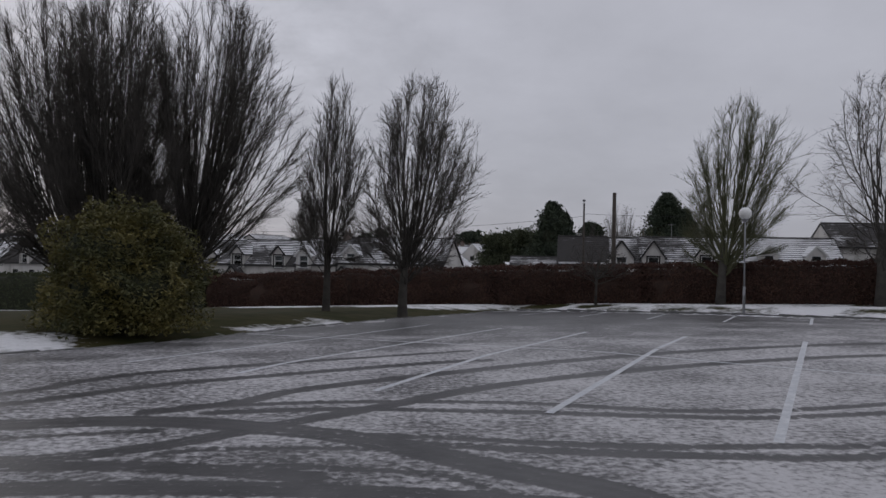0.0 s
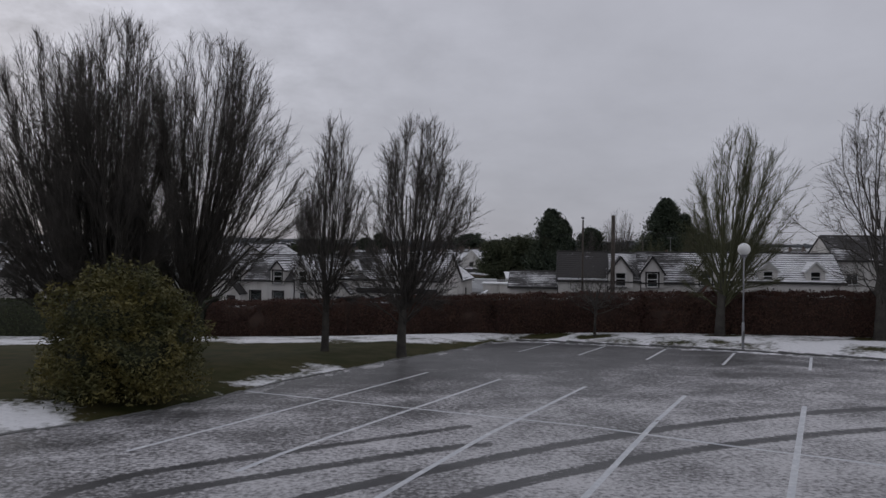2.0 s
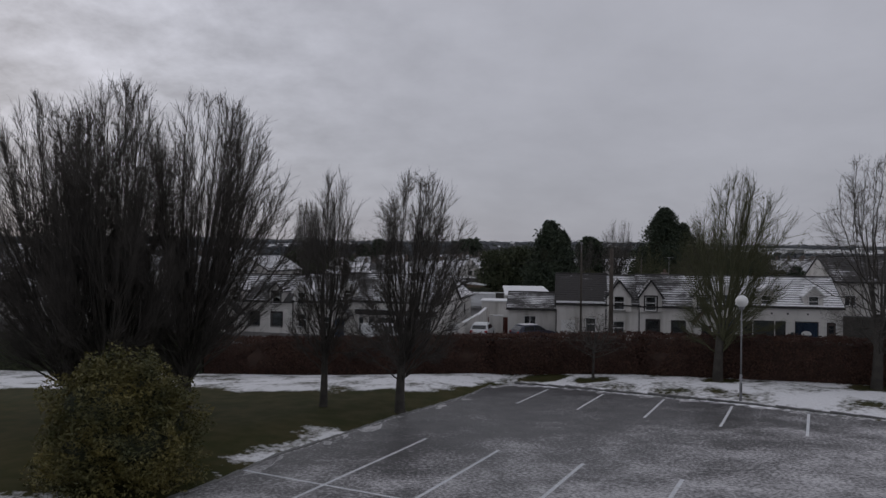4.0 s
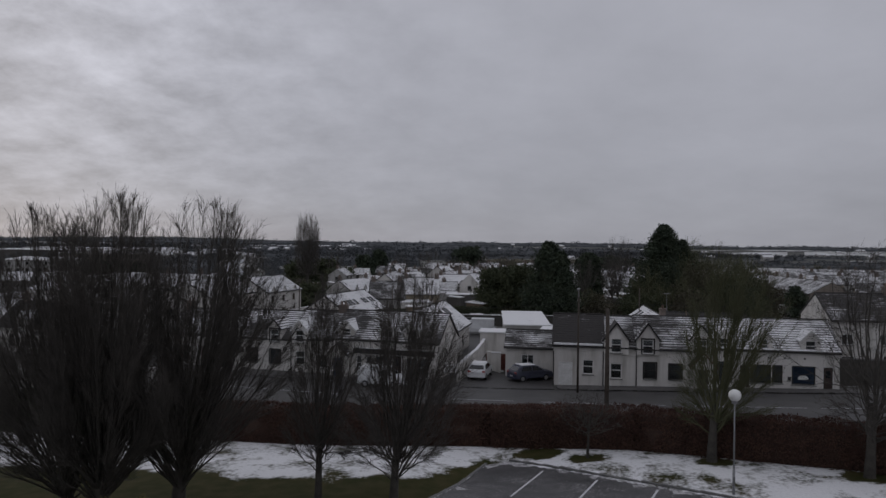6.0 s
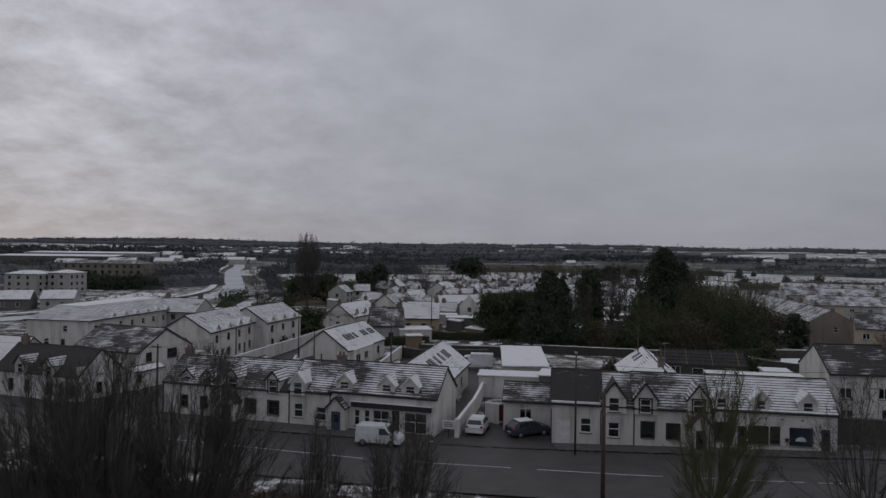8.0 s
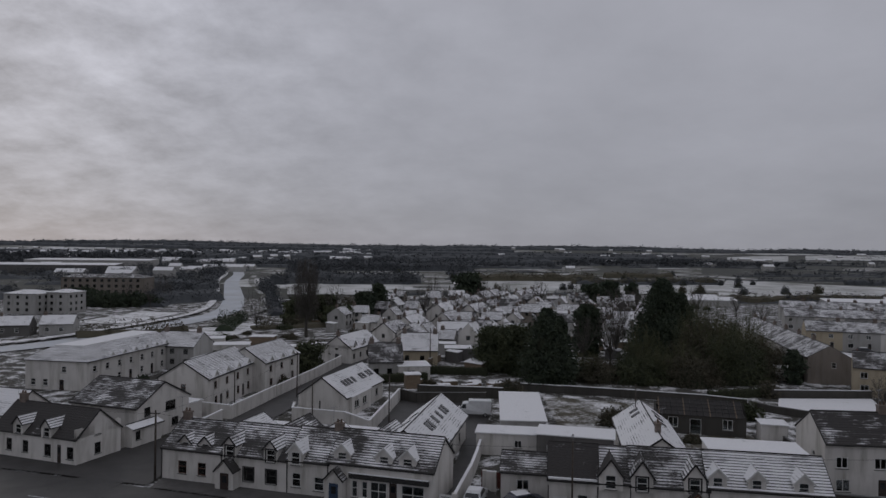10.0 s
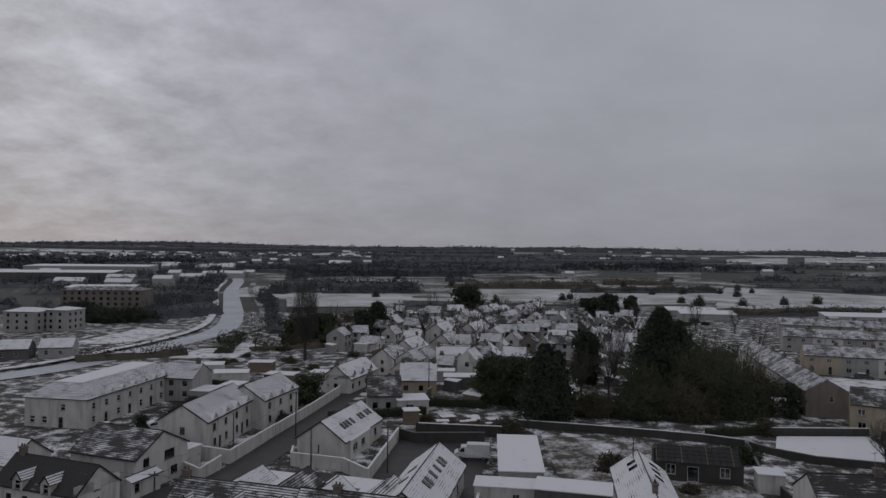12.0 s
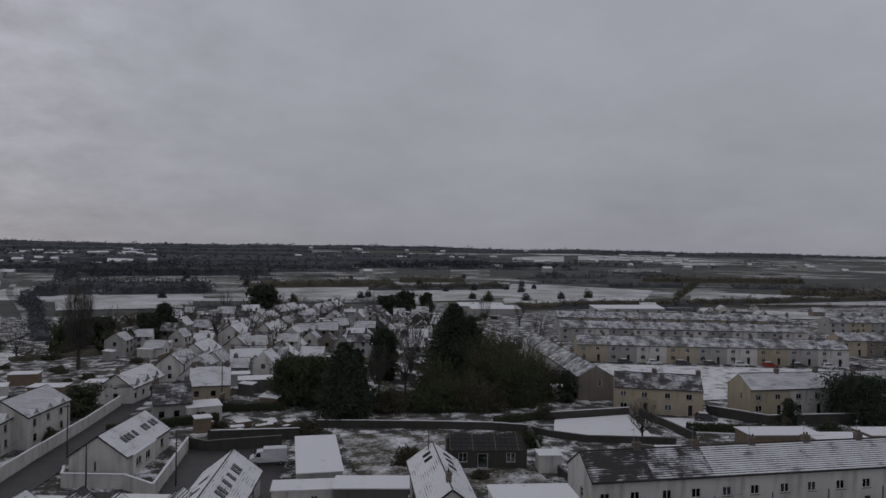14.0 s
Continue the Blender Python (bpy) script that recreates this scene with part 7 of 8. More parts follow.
for i in range(40):
    y = 480 + (i / 40) ** 1.2 * 1500
    cx = rb.uniform(0.02 * y, 0.95 * y)
    if 430 < y < 720 and 170 < cx < 480:
        continue
    ln, ang = rb.uniform(0.06, 0.2) * y, rb.choice((0.1, 0.15, -0.1, 1.1, 0.9, 2.2))
    wood_belt("thin hedgerow with bare trees between fields", cx - ln / 2 * math.cos(ang), y - ln / 2 * math.sin(ang), cx + ln / 2 * math.cos(ang), y + ln / 2 * math.sin(ang), rb.uniform(3, 6), rb.uniform(3, 5.5), 400 + i, 5 + y / 300)
WOOD = "dark woodland along the horizon"
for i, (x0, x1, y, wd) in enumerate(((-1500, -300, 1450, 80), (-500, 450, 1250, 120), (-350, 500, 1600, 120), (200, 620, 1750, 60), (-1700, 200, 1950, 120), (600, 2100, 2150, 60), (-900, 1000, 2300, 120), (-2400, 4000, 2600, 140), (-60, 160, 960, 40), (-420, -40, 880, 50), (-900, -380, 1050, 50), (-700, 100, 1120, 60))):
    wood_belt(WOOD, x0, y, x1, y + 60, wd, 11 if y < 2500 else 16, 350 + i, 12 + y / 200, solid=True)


def far_town(name, label, n, x0, x1, y0, y1, seed):
    """Tiny far houses: pale walls under white roofs, one mass."""
    r = random.Random(seed)
    V, F, mats = [], [], []
    for _ in range(n):
        x, y, w, d = r.uniform(x0, x1), r.uniform(y0, y1), r.uniform(9, 26), r.uniform(7, 10)
        h = r.choice((3, 5, 5, 6))
        z, k, rh = gz(x, y), len(V), 2.6
        V += [(x, y, z - 1), (x + w, y, z - 1), (x + w, y + d, z - 1), (x, y + d, z - 1), (x, y, z + h), (x + w, y, z + h), (x + w, y + d, z + h), (x, y + d, z + h), (x, y + d / 2, z + h + rh), (x + w, y + d / 2, z + h + rh)]
        F += [(k, k + 1, k + 5, k + 4), (k + 1, k + 2, k + 6, k + 9, k + 5), (k + 2, k + 3, k + 7, k + 6), (k + 3, k, k + 4, k + 8, k + 7), (k + 4, k + 5, k + 9, k + 8), (k + 6, k + 7, k + 8, k + 9)]
        mats += [0, 0, 0, 0, 1, 1]
    ob = mesh_from(name, V, F, "wall_grey")
    ob.data.materials.append(M["flat_snow"])
    ob.data.polygons.foreach_set("material_index", mats)
    tagged(ob, label, "town", kind="stuff")


far_town("far_town", "far suburb of small pale houses with white roofs", 170, -1000, -150, 900, 1700, 1)
far_town("far_town", "scattered far farmhouses with white roofs", 60, -300, 1500, 800, 2300, 2)
far_town("far_town", "pale far estate beyond the canal", 26, -420, -215, 480, 900, 3)

rs = random.Random(55)
for i in range(46):
    x, y = rs.uniform(-62, 10), rs.uniform(124, 205)
    sx = street_x(y)
    if abs(x - sx) < 5 or any((x - a) ** 2 + (y - b) ** 2 < 16 for a, b in ((-13, 137), (-8, 154), (-17, 158), (-9, 178), (-5, 199))):
        continue
    r = rs.uniform(0.8, 2.2)
    thicket(x, y, r * 1.3, r, r * rs.uniform(0.7, 1.1), 400 + i, rs.choice(("thicket", "laurel", "thicket")), 420, 0.2, rs.choice(("winter garden shrub with bare stems", "dark evergreen garden shrub", "tangled bare garden bush")), "garden_shrub")
for i in range(60):
    y = rs.uniform(205, 330)
    x = rs.uniform(-50, 30 + (y - 150) * 0.6)
    if abs(x - street_x(y)) < 5:
        continue
    r = rs.uniform(1.2, 3.2)
    thicket(x, y, r * 1.5, r, r * rs.uniform(0.7, 1.2), 500 + i, rs.choice(("thicket", "laurel", "conifer")), 300, 0.32, "dark garden bushes between the houses", "garden_shrub")
HEDGE = "trimmed dark garden hedge"
for i, (a, b) in enumerate((((-20, 128), (-2, 133)), ((-4, 141), (10, 139)), ((0, 170), (14, 168)), ((6, 196), (24, 190)), ((78, 106), (90, 101)), ((46, 118), (58, 121)), ((98, 107), (116, 104)), ((-58, 158), (-40, 156)))):
    hedge("garden_hedge", [a, b], 0.9, 1.5, 600 + i, "laurel", "bush_core", HEDGE, 60, 0.16)


# fences, sheds and bushes that crowd the plots behind the street
def garden_fence(x, y, a, n, h=1.5):
    f = tagged(new("garden_fence"), "dark timber garden fence with snow on its top rail", "fence")
    f.matrix_world = pose(x, y, gz(x, y), 0, 0, a)
    for i in range(n):
        box_part("fence_panel", i * 1.9 + 0.05, i * 1.9 + 1.85, -0.03, 0.03, 0.05, h, "timber", f)
        box_part("fence_post", i * 1.9 - 0.05, i * 1.9 + 0.05, -0.05, 0.05, -0.3, h + 0.08, "timber", f)
    box_part("top_rail", 0, n * 1.9, -0.06, 0.06, h + 0.085, h + 0.14, "flat_snow", f)


rf = random.Random(91)
for i in range(34):
    y = rf.uniform(128, 300)
    x = rf.uniform(-55 + max(0, y - 200) * 0.3, 26 + (y - 128) * 0.35)
    if abs(x - street_x(y)) < 6:
        continue
    garden_fence(x, y, rf.choice((-12, 78, -16, 70)), rf.randint(3, 7), rf.uniform(1.1, 1.7))
for i in range(46):
    y = rf.uniform(135, 310)
    x = rf.uniform(-45 + max(0, y - 200) * 0.3, 30 + (y - 128) * 0.4)
    if abs(x - street_x(y)) < 6 or any((x - a) ** 2 + (y - b) ** 2 < 36 for a, b in CLEAR):
        continue
    flat_block(rf.choice(("small garden shed with snow on its felt roof", "low lean-to outhouse under snow", "narrow concrete outhouse with a white roof")), x, y, rf.choice((-12, 78, -16, 70)), rf.uniform(2.4, 5.5), rf.uniform(2.2, 3.6), rf.uniform(2.0, 2.6), rf.choice(("wall_dark", "wall_grey", "timber", "wall_white")), name="garden_shed", fall=rf.choice((0, 0.3)))


# ---- walls, poles, lamp, vehicles, yard things ----
def boundary_wall(label, pts, h, wall="wall_white", t=0.22, cap=True, snow=True, name="boundary_wall"):
    b = tagged(new(name), label, "wall")
    for p, q in zip(pts, pts[1:]):
        p, q = Vector(p), Vector(q)
        L = (q - p).length
        n = max(1, int(L / 12))
        for i in range(n):
            s, e = p + (q - p) * i / n, p + (q - p) * (i + 1) / n
            z = (gz(*s) + gz(*e)) / 2
            m = pose(s.x, s.y, z, 0, 0, math.degrees(math.atan2(e.y - s.y, e.x - s.x)))
            ln = (e - s).length
            put(box_part("wall_panel", 0, ln, -t / 2, t / 2, -0.5, h, wall, b), m)
            put(box_part("coping", -0.02, ln + 0.02, -t / 2 - 0.05, t / 2 + 0.05, h + 0.003, h + 0.09, "flat_snow" if snow else "kerb", b), m)
            if i or p == Vector(pts[0]):
                put(box_part("pier", -0.2, 0.2, -0.22, 0.22, -0.5, h + 0.14, wall, b), m)
    return b


boundary_wall("long white rendered wall along the side street", [(-34.9, 103.0), (-29.9, 101.0), (-24.0, 131.5), (-21.0, 150)], 1.9)
boundary_wall("white rendered yard wall round the bungalow", [(-21.2, 103.6), (-20.8, 100.4), (-13.0, 98.0), (-9.0, 93.2), (-6.2, 115.0)], 1.8)
boundary_wall("white lane wall climbing from the road", [(2.0, 65.0), (3.9, 74.0), (4.8, 79.5), (5.5, 84.4)], 1.7)
boundary_wall("white rendered wall before the houses", [(-44.5, 103.5), (-36, 101.5), (-35.0, 103.0)], 1.8)
boundary_wall("white rendered wall before the houses", [(-36, 97), (-31.5, 93), (-30.5, 99)], 1.7)
boundary_wall("dark stone garden wall with snow on its coping", [(-3.2, 119.0), (11.1, 117.3)], 1.7, "block_wall")
boundary_wall("pale block yard wall", [(-6.0, 115.5), (-3.3, 113), (8.0, 113.6)], 1.6, "block_wall", snow=False)
boundary_wall("long dark stone wall with a thin line of snow", [(14.5, 124.0), (22.3, 122.0), (31.5, 119.4), (44.0, 115.4), (50, 112)], 1.25, "block_wall")
boundary_wall("grey block garden wall", [(44.8, 84.5), (45.5, 96), (50.3, 112), (52.6, 108.0), (57.5, 103.6), (71, 99)], 1.0, "block_wall", snow=False)
boundary_wall("grey block garden wall", [(57.8, 119.8), (75, 120.0)], 1.3, "block_wall", snow=True)
boundary_wall("grey block garden wall", [(75.2, 100), (76, 118)], 1.4, "block_wall", snow=False)
boundary_wall("grey block wall round the estate gardens", [(90, 116), (96, 106), (118, 103)], 1.8, "block_wall", snow=True)
boundary_wall("dark stone wall before the terrace", [(36.0, 62.6), (50, 59.8), (66, 56.4), (82, 53)], 2.0, "block_wall", snow=False)
boundary_wall("white yard wall at the lane with a red gate", [(5.2, 71.4), (6.4, 71.2)], 1.9)

gate = tagged(new("yard_gate"), "dark red sheet-metal yard gate", "gate")
gate.matrix_world = pose(4.9, 72.0, gz(5, 72), 0, 0, -10)
for i in range(7):
    box_part("gate_board", 0.02 + i * 0.34, 0.35 + i * 0.34, -0.02, 0.02, 0.05, 1.75, "rust_gate", gate)
box_part("gate_rail", 0, 2.4, 0.022, 0.06, 1.3, 1.4, "rust_gate", gate)
sign = tagged(new("notice_board"), "small pale notice board on the lane wall", "sign")
sign.matrix_world = pose(0.6, 65.0, gz(0.6, 65), 0, 0, -14)
box_part("board", 0, 1.2, -0.03, 0.03, 0.9, 1.7, "white_trim", sign)
for k in range(3):
    box_part("text_bar", 0.15, 1.05, -0.036, -0.031, 1.1 + 0.17 * k, 1.17 + 0.17 * k, "black_trim", sign)
box_part("post", 0.55, 0.65, 0.031, 0.1, -0.3, 1.7, "black_trim", sign)


def globe_lamp(x, y):
    lamp = tagged(new("lamp_post"), "pale steel lamp post with a white globe on top", "street lamp")
    lamp.location = (x, y, gz(x, y))
    bm = bmesh.new()
    add_tube(bm, (0, 0, -0.1), (0, 0, 1.1), 0.055, 0.052, 12)
    part("base_tube", bm, "steel", lamp, smooth=True)
    bm = bmesh.new()
    add_tube(bm, (0, 0, 1.1), (0, 0, 3.72), 0.034, 0.026, 12)
    part("pole", bm, "steel", lamp, smooth=True)
    bm = bmesh.new()
    add_tube(bm, (0, 0, 3.70), (0, 0, 3.82), 0.10, 0.13, 14)
    part("collar", bm, "steel", lamp)
    bm = bmesh.new()
    bmesh.ops.create_uvsphere(bm, u_segments=24, v_segments=16, radius=0.245, matrix=Matrix.Translation((0, 0, 4.03)))
    part("globe", bm, "globe", lamp, "white opal globe", smooth=True)
    box_part("hatch", -0.035, 0.035, -0.062, -0.052, 0.4, 0.75, "kerb", lamp)


globe_lamp(12.1, 27.95)


def pole(x, y, h, label, arms=1, a=-12.0, lamp=False, r=0.13):
    p = tagged(new("utility_pole"), label, "pole")
    p.matrix_world = pose(x, y, gz(x, y), 0, 0, a)
    bm = bmesh.new()
    add_tube(bm, (0, 0, -0.2), (0, 0, h), r, r * 0.72, 9)
    part("shaft", bm, "pole_wood", p, smooth=True)
    for i in range(arms):
        z = h - 0.35 - 0.5 * i
        box_part("cross_arm", -0.6, 0.6, -r - 0.12, -r - 0.005, z, z + 0.1, "pole_wood", p)
        for u in (-0.5, -0.18, 0.18, 0.5):
            bm = bmesh.new()
            add_tube(bm, (u, -r - 0.06, z + 0.1), (u, -r - 0.06, z + 0.24), 0.035, 0.025, 7)
            part("insulator", bm, "kerb", p)
    if lamp:
        bm = bmesh.new()
        add_tube(bm, (0, 0, h - 0.6), (0.0, -1.1, h + 0.1), 0.035, 0.03, 6)
        part("bracket", bm, "steel", p)
        box_part("lantern", -0.12, 0.12, -1.6, -1.02, h + 0.06, h + 0.2, "steel", p, "", 0.03)
    return p


POLE = "dark wooden utility pole beside the road"
pole(10.75, 43.9, 7.35, POLE, 0, r=0.16)
pole(11.85, 58.8, 8.7, "slim wooden pole with a street lantern", 0, lamp=True, r=0.10)
pole(-29.6, 73.6, 7.4, POLE, 1)
pole(-17.6, 98.6, 6.0, "wooden utility pole beside the bungalow", 0, r=0.1)
pole(-23.4, 116, 7.6, "wooden utility pole on the side street", 1, r=0.1)
pole(-6.6, 97.2, 7.4, "wooden utility pole in the yard", 0, r=0.1)
pole(-1.8, 150, 8.0, "wooden utility pole on the side street", 0, r=0.11)
pole(-31.0, 106.5, 6.0, "wooden utility pole behind the white wall", 0, r=0.1)
pole(25.3, 88.0, 8.0, "wooden utility pole behind the outbuilding", 0, r=0.09)
pole(13.5, 160, 9.0, "tall lamp standard behind the evergreens", 0, lamp=True, r=0.08)


def wire(a, b, sag, seed=0):
    a, b = Vector(a), Vector(b)
    pts = []
    for i in range(17):
        t = i / 16
        p = a + (b - a) * t
        p.z -= sag * 4 * t * (1 - t)
        pts.append((*p, 0.012))
    ob = tubes_mesh("overhead_wire", [np.array(pts)], 4, "cable")
    tagged(ob, "thin black overhead wire between poles", "wire")


def top(x, y, h):
    return (x, y, gz(x, y) + h)


wire(top(-29.6, 73.6, 7.1), top(11.85, 58.8, 7.6), 0.9)
wire(top(11.85, 58.8, 7.8), top(45, 52, 8.0), 0.8)
wire(top(-29.6, 73.6, 7.0), top(-23.4, 116, 7.3), 0.8)
wire(top(-23.4, 116, 7.2), top(-1.8, 150, 7.5), 0.8)
wire(top(-29.6, 73.6, 7.0), top(-80, 92, 7.5), 0.9)


# vehicles
def car_body(profile, width, tuck=0.82, belt=0.95):
    """A car's shell: its side outline (x, z) swept across, drawn in above the belt line."""
    bm = bmesh.new()
    rows = []
    for s in (-1.0, -0.86, 0.0, 0.86, 1.0):
        row = []
        for x, z in profile:
            w = width / 2 * (tuck + (1 - tuck) * max(0.0, 1 - max(0.0, z - belt) / 0.5))
            zz = z - (0.05 if abs(s) == 1.0 and z > 0.4 else 0)
            row.append(bm.verts.new((x, s * w, zz)))
        rows.append(row)
    for a, b in zip(rows, rows[1:]):
        for i in range(len(profile)):
            j = (i + 1) % len(profile)
            bm.faces.new((a[i], a[j], b[j], b[i]))
    bm.faces.new(rows[0])
    bm.faces.new(list(reversed(rows[-1])))
    return bm


def vehicle(name, label, x, y, a, L, W, profile, glass_sides, paint, windscreen, rear, axles, r=0.31, belt=0.95, snow=None, z=None):
    c = tagged(new(name), label, "van" if "van" in name else "car")
    c.matrix_world = pose(x, y, gz(x, y) + 0.03 if z is None else z, 0, 0, a)
    b = part("body", car_body(profile, W, belt=belt), paint, c)
    bev = b.modifiers.new("soft", "BEVEL")
    bev.width, bev.segments, bev.limit_method = 0.05, 2, "ANGLE"
    for side in (-1, 1):
        for g in glass_sides:
            bm = bmesh.new()
            vs = []
            for off in (0.004, -0.02):
                for gx, gzz in g:
                    w = W / 2 * (0.82 + 0.18 * max(0.0, 1 - max(0.0, gzz - belt) / 0.5)) + off
                    vs.append(bm.verts.new((gx, side * w, gzz)))
            n = len(g)
            bm.faces.new(vs[:n])
            bm.faces.new(list(reversed(vs[n:])))
            for i in range(n):
                bm.faces.new((vs[i], vs[(i + 1) % n], vs[n + (i + 1) % n], vs[n + i]))
            part("side_window", bm, "car_glass", c)
        for ax in axles:
            bm = bmesh.new()
            add_tube(bm, (ax, side * (W / 2 - 0.2), r), (ax, side * (W / 2 + 0.012), r), r, r, 20)
            wheel = part("wheel", bm, "tyre", c)
            bm = bmesh.new()
            add_tube(bm, (ax, side * (W / 2 + 0.013), r), (ax, side * (W / 2 + 0.03), r), r * 0.62, r * 0.55, 12)
            part("rim", bm, "rim", wheel)
        for lx, mat, nm, zz in ((0.04, "lamp_red", "tail_light", 0.85), (L - 0.10, "lamp_clear", "headlight", 0.68)):
            box_part(nm, lx - 0.06, lx + 0.10, side * (W / 2 - 0.17) - 0.13, side * (W / 2 - 0.17) + 0.13, zz - 0.09, zz + 0.09, mat, c, "", 0.03)
    for nm, (x0, z0, x1, z1) in (("windscreen", windscreen), ("rear_window", rear)):
        bm = bmesh.new()
        d = Vector((x1 - x0, 0, z1 - z0)).normalized()
        n = Vector((-d.z, 0, d.x))
        if nm == "windscreen" and n.x < 0 or nm == "rear_window" and n.x > 0:
            n = -n
        vs = []
        for off in (0.012, -0.02):
            for px, pz, k in ((x0, z0, 0.80), (x0, z0, -0.80), (x1, z1, -0.70), (x1, z1, 0.70)):
                vs.append(bm.verts.new(Vector((px, k * W / 2, pz)) + n * off))
        for f in ((0, 1, 2, 3), (7, 6, 5, 4), (0, 4, 5, 1), (1, 5, 6, 2), (2, 6, 7, 3), (3, 7, 4, 0)):
            bm.faces.new([vs[i] for i in f])
        part(nm, bm, "car_glass", c)
    box_part("number_plate", -0.03, -0.005, -0.26, 0.26, 0.48, 0.60, "lamp_clear", c)
    box_part("bumper", -0.06, 0.04, -W / 2 + 0.08, W / 2 - 0.08, 0.28, 0.44, paint, c, "", 0.03)
    if snow:
        x0, x1, zz = snow
        box_part("roof_snow", x0, x1, -W * 0.36, W * 0.36, zz, zz + 0.035, "flat_snow", c, "thin snow on the roof", 0.012)
    return c


HATCH = [(0, 0.3), (0, 0.8), (0.12, 1.0), (0.55, 1.42), (0.9, 1.5), (2.1, 1.5), (2.45, 1.42), (3.15, 1.0), (3.95, 0.86), (4.1, 0.66), (4.12, 0.3)]
HATCH_GLASS = [[(0.62, 1.02), (0.85, 1.38), (1.75, 1.42), (1.75, 1.02)], [(1.83, 1.02), (1.83, 1.42), (2.3, 1.40), (2.95, 1.04)]]
vehicle("hatchback_car", "white hatchback parked before the yard gate", 3.6, 65.6, 76, 4.12, 1.74, HATCH, HATCH_GLASS, "car_white", (3.1, 1.03, 2.5, 1.40), (0.16, 1.05, 0.52, 1.38), (0.75, 3.3), snow=(0.95, 2.2, 1.505))
vehicle("hatchback_car", "dark blue hatchback with snow on its roof", 6.9, 65.4, 24, 4.12, 1.76, HATCH, HATCH_GLASS, "car_blue", (3.1, 1.03, 2.5, 1.40), (0.16, 1.05, 0.52, 1.38), (0.75, 3.3), snow=(0.75, 2.3, 1.505))
VAN = [(0, 0.32), (0, 1.2), (0.06, 1.78), (0.2, 1.84), (2.5, 1.84), (2.8, 1.74), (3.4, 1.12), (4.05, 0.92), (4.14, 0.66), (4.16, 0.32)]
vehicle("delivery_van", "small white delivery van parked on the road", -7.0, 62.9, -12, 4.16, 1.74, VAN, [[(2.2, 1.08), (2.2, 1.62), (2.7, 1.62), (3.2, 1.12)]], "car_white", (3.36, 1.15, 2.85, 1.68), (-0.0, 1.2, 0.05, 1.6), (0.7, 3.35), belt=1.2)
TRUCK = [(0, 0.5), (0, 2.3), (0.05, 2.4), (3.4, 2.4), (3.42, 2.0), (3.7, 2.05), (4.3, 1.95), (4.75, 1.3), (5.3, 1.05), (5.35, 0.5)]
vehicle("delivery_van", "white box van parked in the back yard", 8.2, 104.0, 176, 5.35, 2.0, TRUCK, [[(3.75, 1.25), (3.75, 1.85), (4.2, 1.85), (4.6, 1.3)]], "car_white", (4.72, 1.35, 4.35, 1.9), (-0.0, 1.2, 0.0, 1.9), (0.9, 4.4), belt=1.5)
for x, y, a, p, lb in ((-57.0, 116.5, 60, "car_dark", "dark car with snow on its roof parked by the apartments"), (-53.0, 113.0, 60, "car_dark", "dark car parked by the apartments"), (-49.5, 117.5, 60, "car_white", "snow-covered car parked by the apartments"), (84.5, 112.5, -30, "car_dark", "dark car parked by the cream houses")):
    vehicle("saloon_car", lb, x, y, a, 4.12, 1.76, HATCH, HATCH_GLASS, p, (3.1, 1.03, 2.5, 1.40), (0.16, 1.05, 0.52, 1.38), (0.75, 3.3), snow=(0.75, 2.3, 1.505))
for i in range(9):
    vehicle("saloon_car", "parked car under snow before the terrace", 106 + i * 7.6, 176.5 - i * 2.75, -19, 4.12, 1.76, HATCH, HATCH_GLASS, "lamp_red" if i == 5 else ("car_dark", "car_white", "car_dark")[i % 3], (3.1, 1.03, 2.5, 1.40), (0.16, 1.05, 0.52, 1.38), (0.75, 3.3), snow=(0.75, 2.3, 1.505))


def aerial(x, y, z, a):
    """A TV aerial on a mast above a chimney."""
    t = tagged(new("tv_aerial"), "thin metal television aerial above a chimney", "aerial")
    t.matrix_world = pose(x, y, z, 0, 0, a)
    bm = bmesh.new()
    add_tube(bm, (0, 0, -0.4), (0, 0, 1.5), 0.022, 0.018, 6)
    part("mast", bm, "steel", t)
    bm = bmesh.new()
    add_tube(bm, (-0.6, 0, 1.4), (0.6, 0, 1.4), 0.014, 0.014, 5)
    part("boom", bm, "steel", t)
    for k in range(6):
        bm = bmesh.new()
        add_tube(bm, (-0.5 + 0.2 * k, -0.25, 1.4), (-0.5 + 0.2 * k, 0.25, 1.4), 0.008, 0.008, 4)
        part("element", bm, "steel", t)


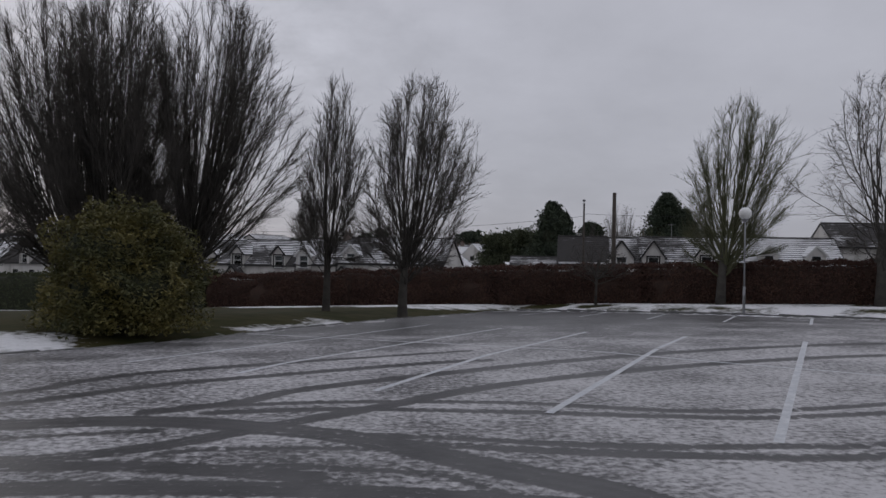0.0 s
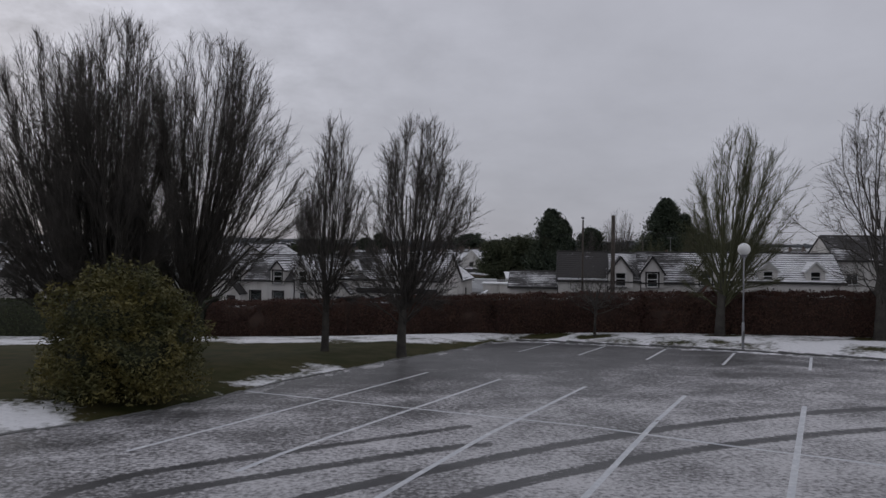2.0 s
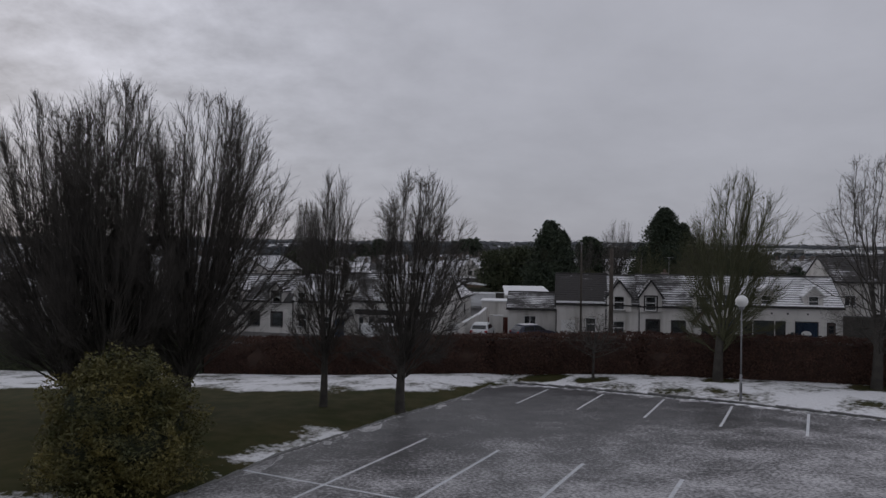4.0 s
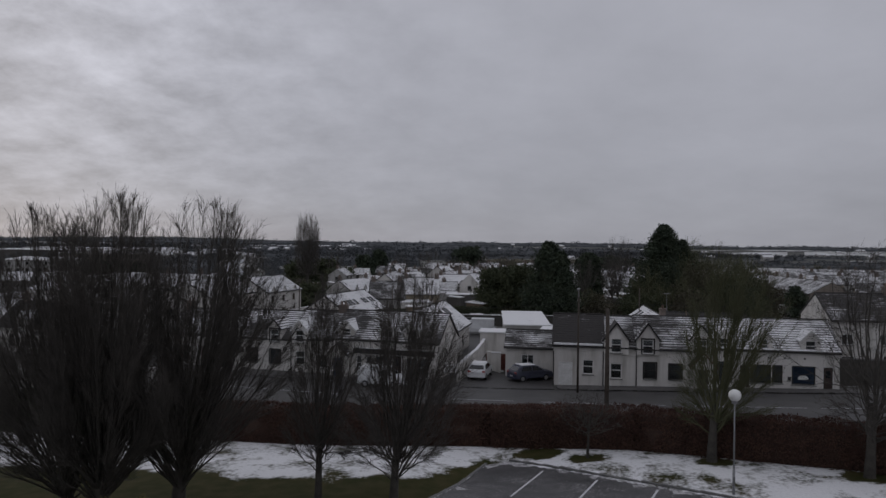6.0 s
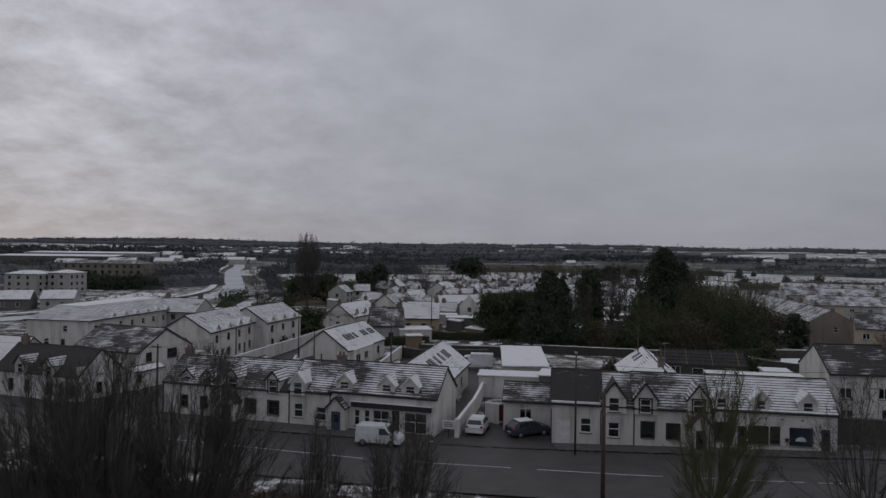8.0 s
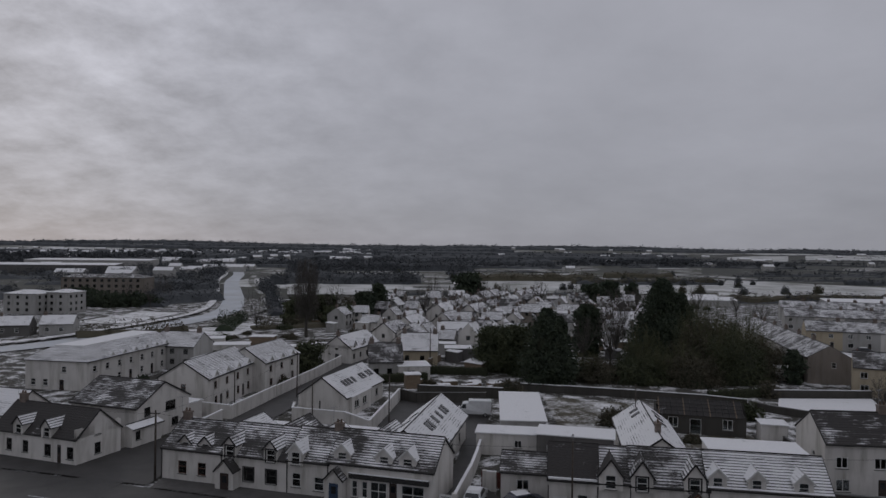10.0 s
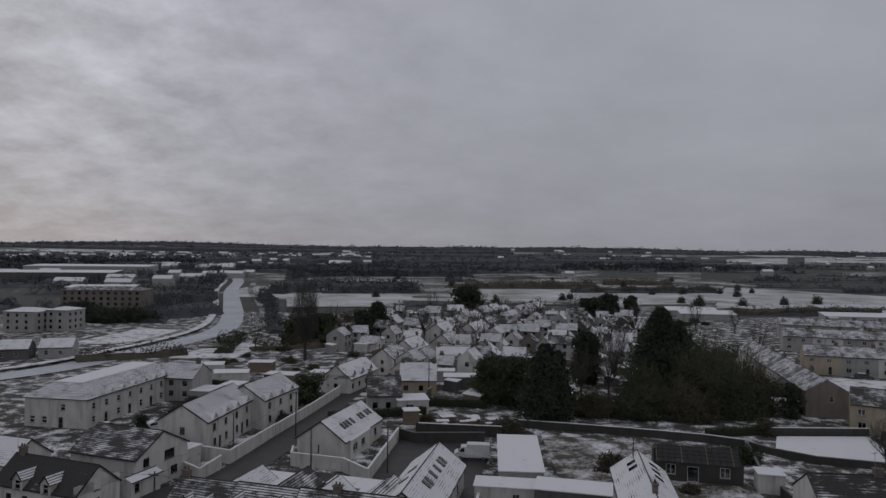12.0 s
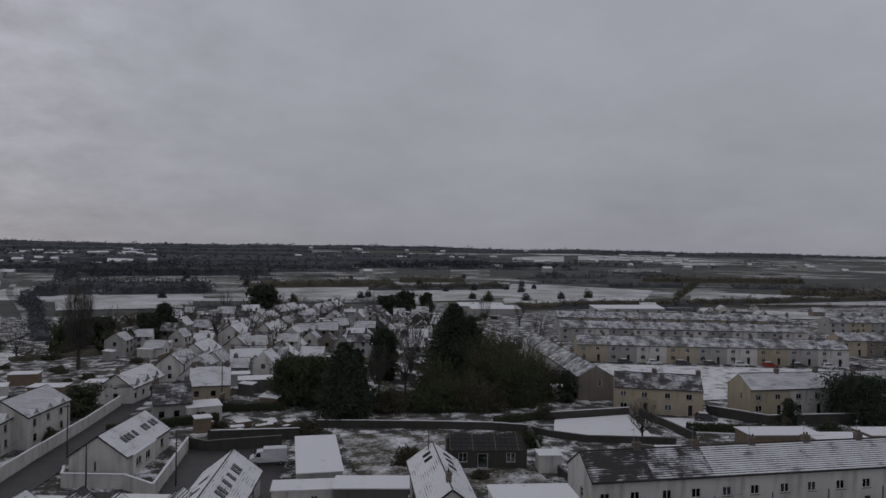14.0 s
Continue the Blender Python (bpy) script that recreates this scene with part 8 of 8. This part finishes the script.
for hs in [o for o in bpy.data.objects if o.parent is None and o.get("category") == "house" and o.matrix_basis.translation.y < 130]:
    for ch in [c for c in hs.children if c.name.startswith("chimney")][:1]:
        v = max((q.co for q in ch.data.vertices), key=lambda c: c.z)
        q = hs.matrix_basis @ Vector((v.x, v.y, v.z))
        aerial(q.x, q.y, q.z + 0.2, 40)

# down pipes on the roadside rows
for hs in [o for o in bpy.data.objects if o.parent is None and o.get("group") in ("cottages of the roadside row", "roadside terrace")]:
    bm = bmesh.new()
    add_tube(bm, (0.0, -0.06, -0.3), (0.0, -0.06, 3.2), 0.05, 0.05, 6)
    part("down_pipe", bm, "black_trim", hs)

# yard clutter behind the bungalow
yard = random.Random(41)
for i in range(16):
    x, y = yard.uniform(-5, 12), yard.uniform(120, 129)
    s = yard.uniform(0.5, 1.4)
    crate = tagged(new("timber_crate"), yard.choice(("weathered timber crate under a little snow", "stacked timber pallets dusted with snow")), "crate")
    crate.matrix_world = pose(x, y, gz(x, y), 0, 0, yard.uniform(0, 90))
    for k in range(4):
        box_part("slat", -s, s, -s * 0.7 + 0.01, s * 0.7 - 0.01, k * 0.24 + 0.02, k * 0.24 + 0.2, "timber", crate)
    box_part("snow_cap", -s, s, -s * 0.7, s * 0.7, 0.93, 1.0, "flat_snow", crate)
flat_block("timber garden hut with snow on top", -5.6, 124.5, 12, 2.6, 2.6, 2.4, "timber", name="garden_hut", category="shed")
for x, y, L, D, h in ((42.5, 90.5, 3.2, 3.0, 2.4), (46.5, 86.5, 3.6, 2.6, 2.2), (61, 88, 4, 3, 2.3), (63.5, 85.5, 3.4, 3, 2.2), (79, 91, 12, 5, 2.8), (88, 87, 9, 4, 2.6), (98, 86, 14, 5, 2.8), (66.5, 137, 4.5, 3, 2.4), (74, 146, 4.5, 3, 2.3), (77, 158, 4.5, 3, 2.3)):
    flat_block("small garden shed with a snowy felt roof", x, y, -12, L, D, h, yard.choice(("wall_grey", "wall_dark", "wall_white", "timber")), name="garden_shed", category="shed")
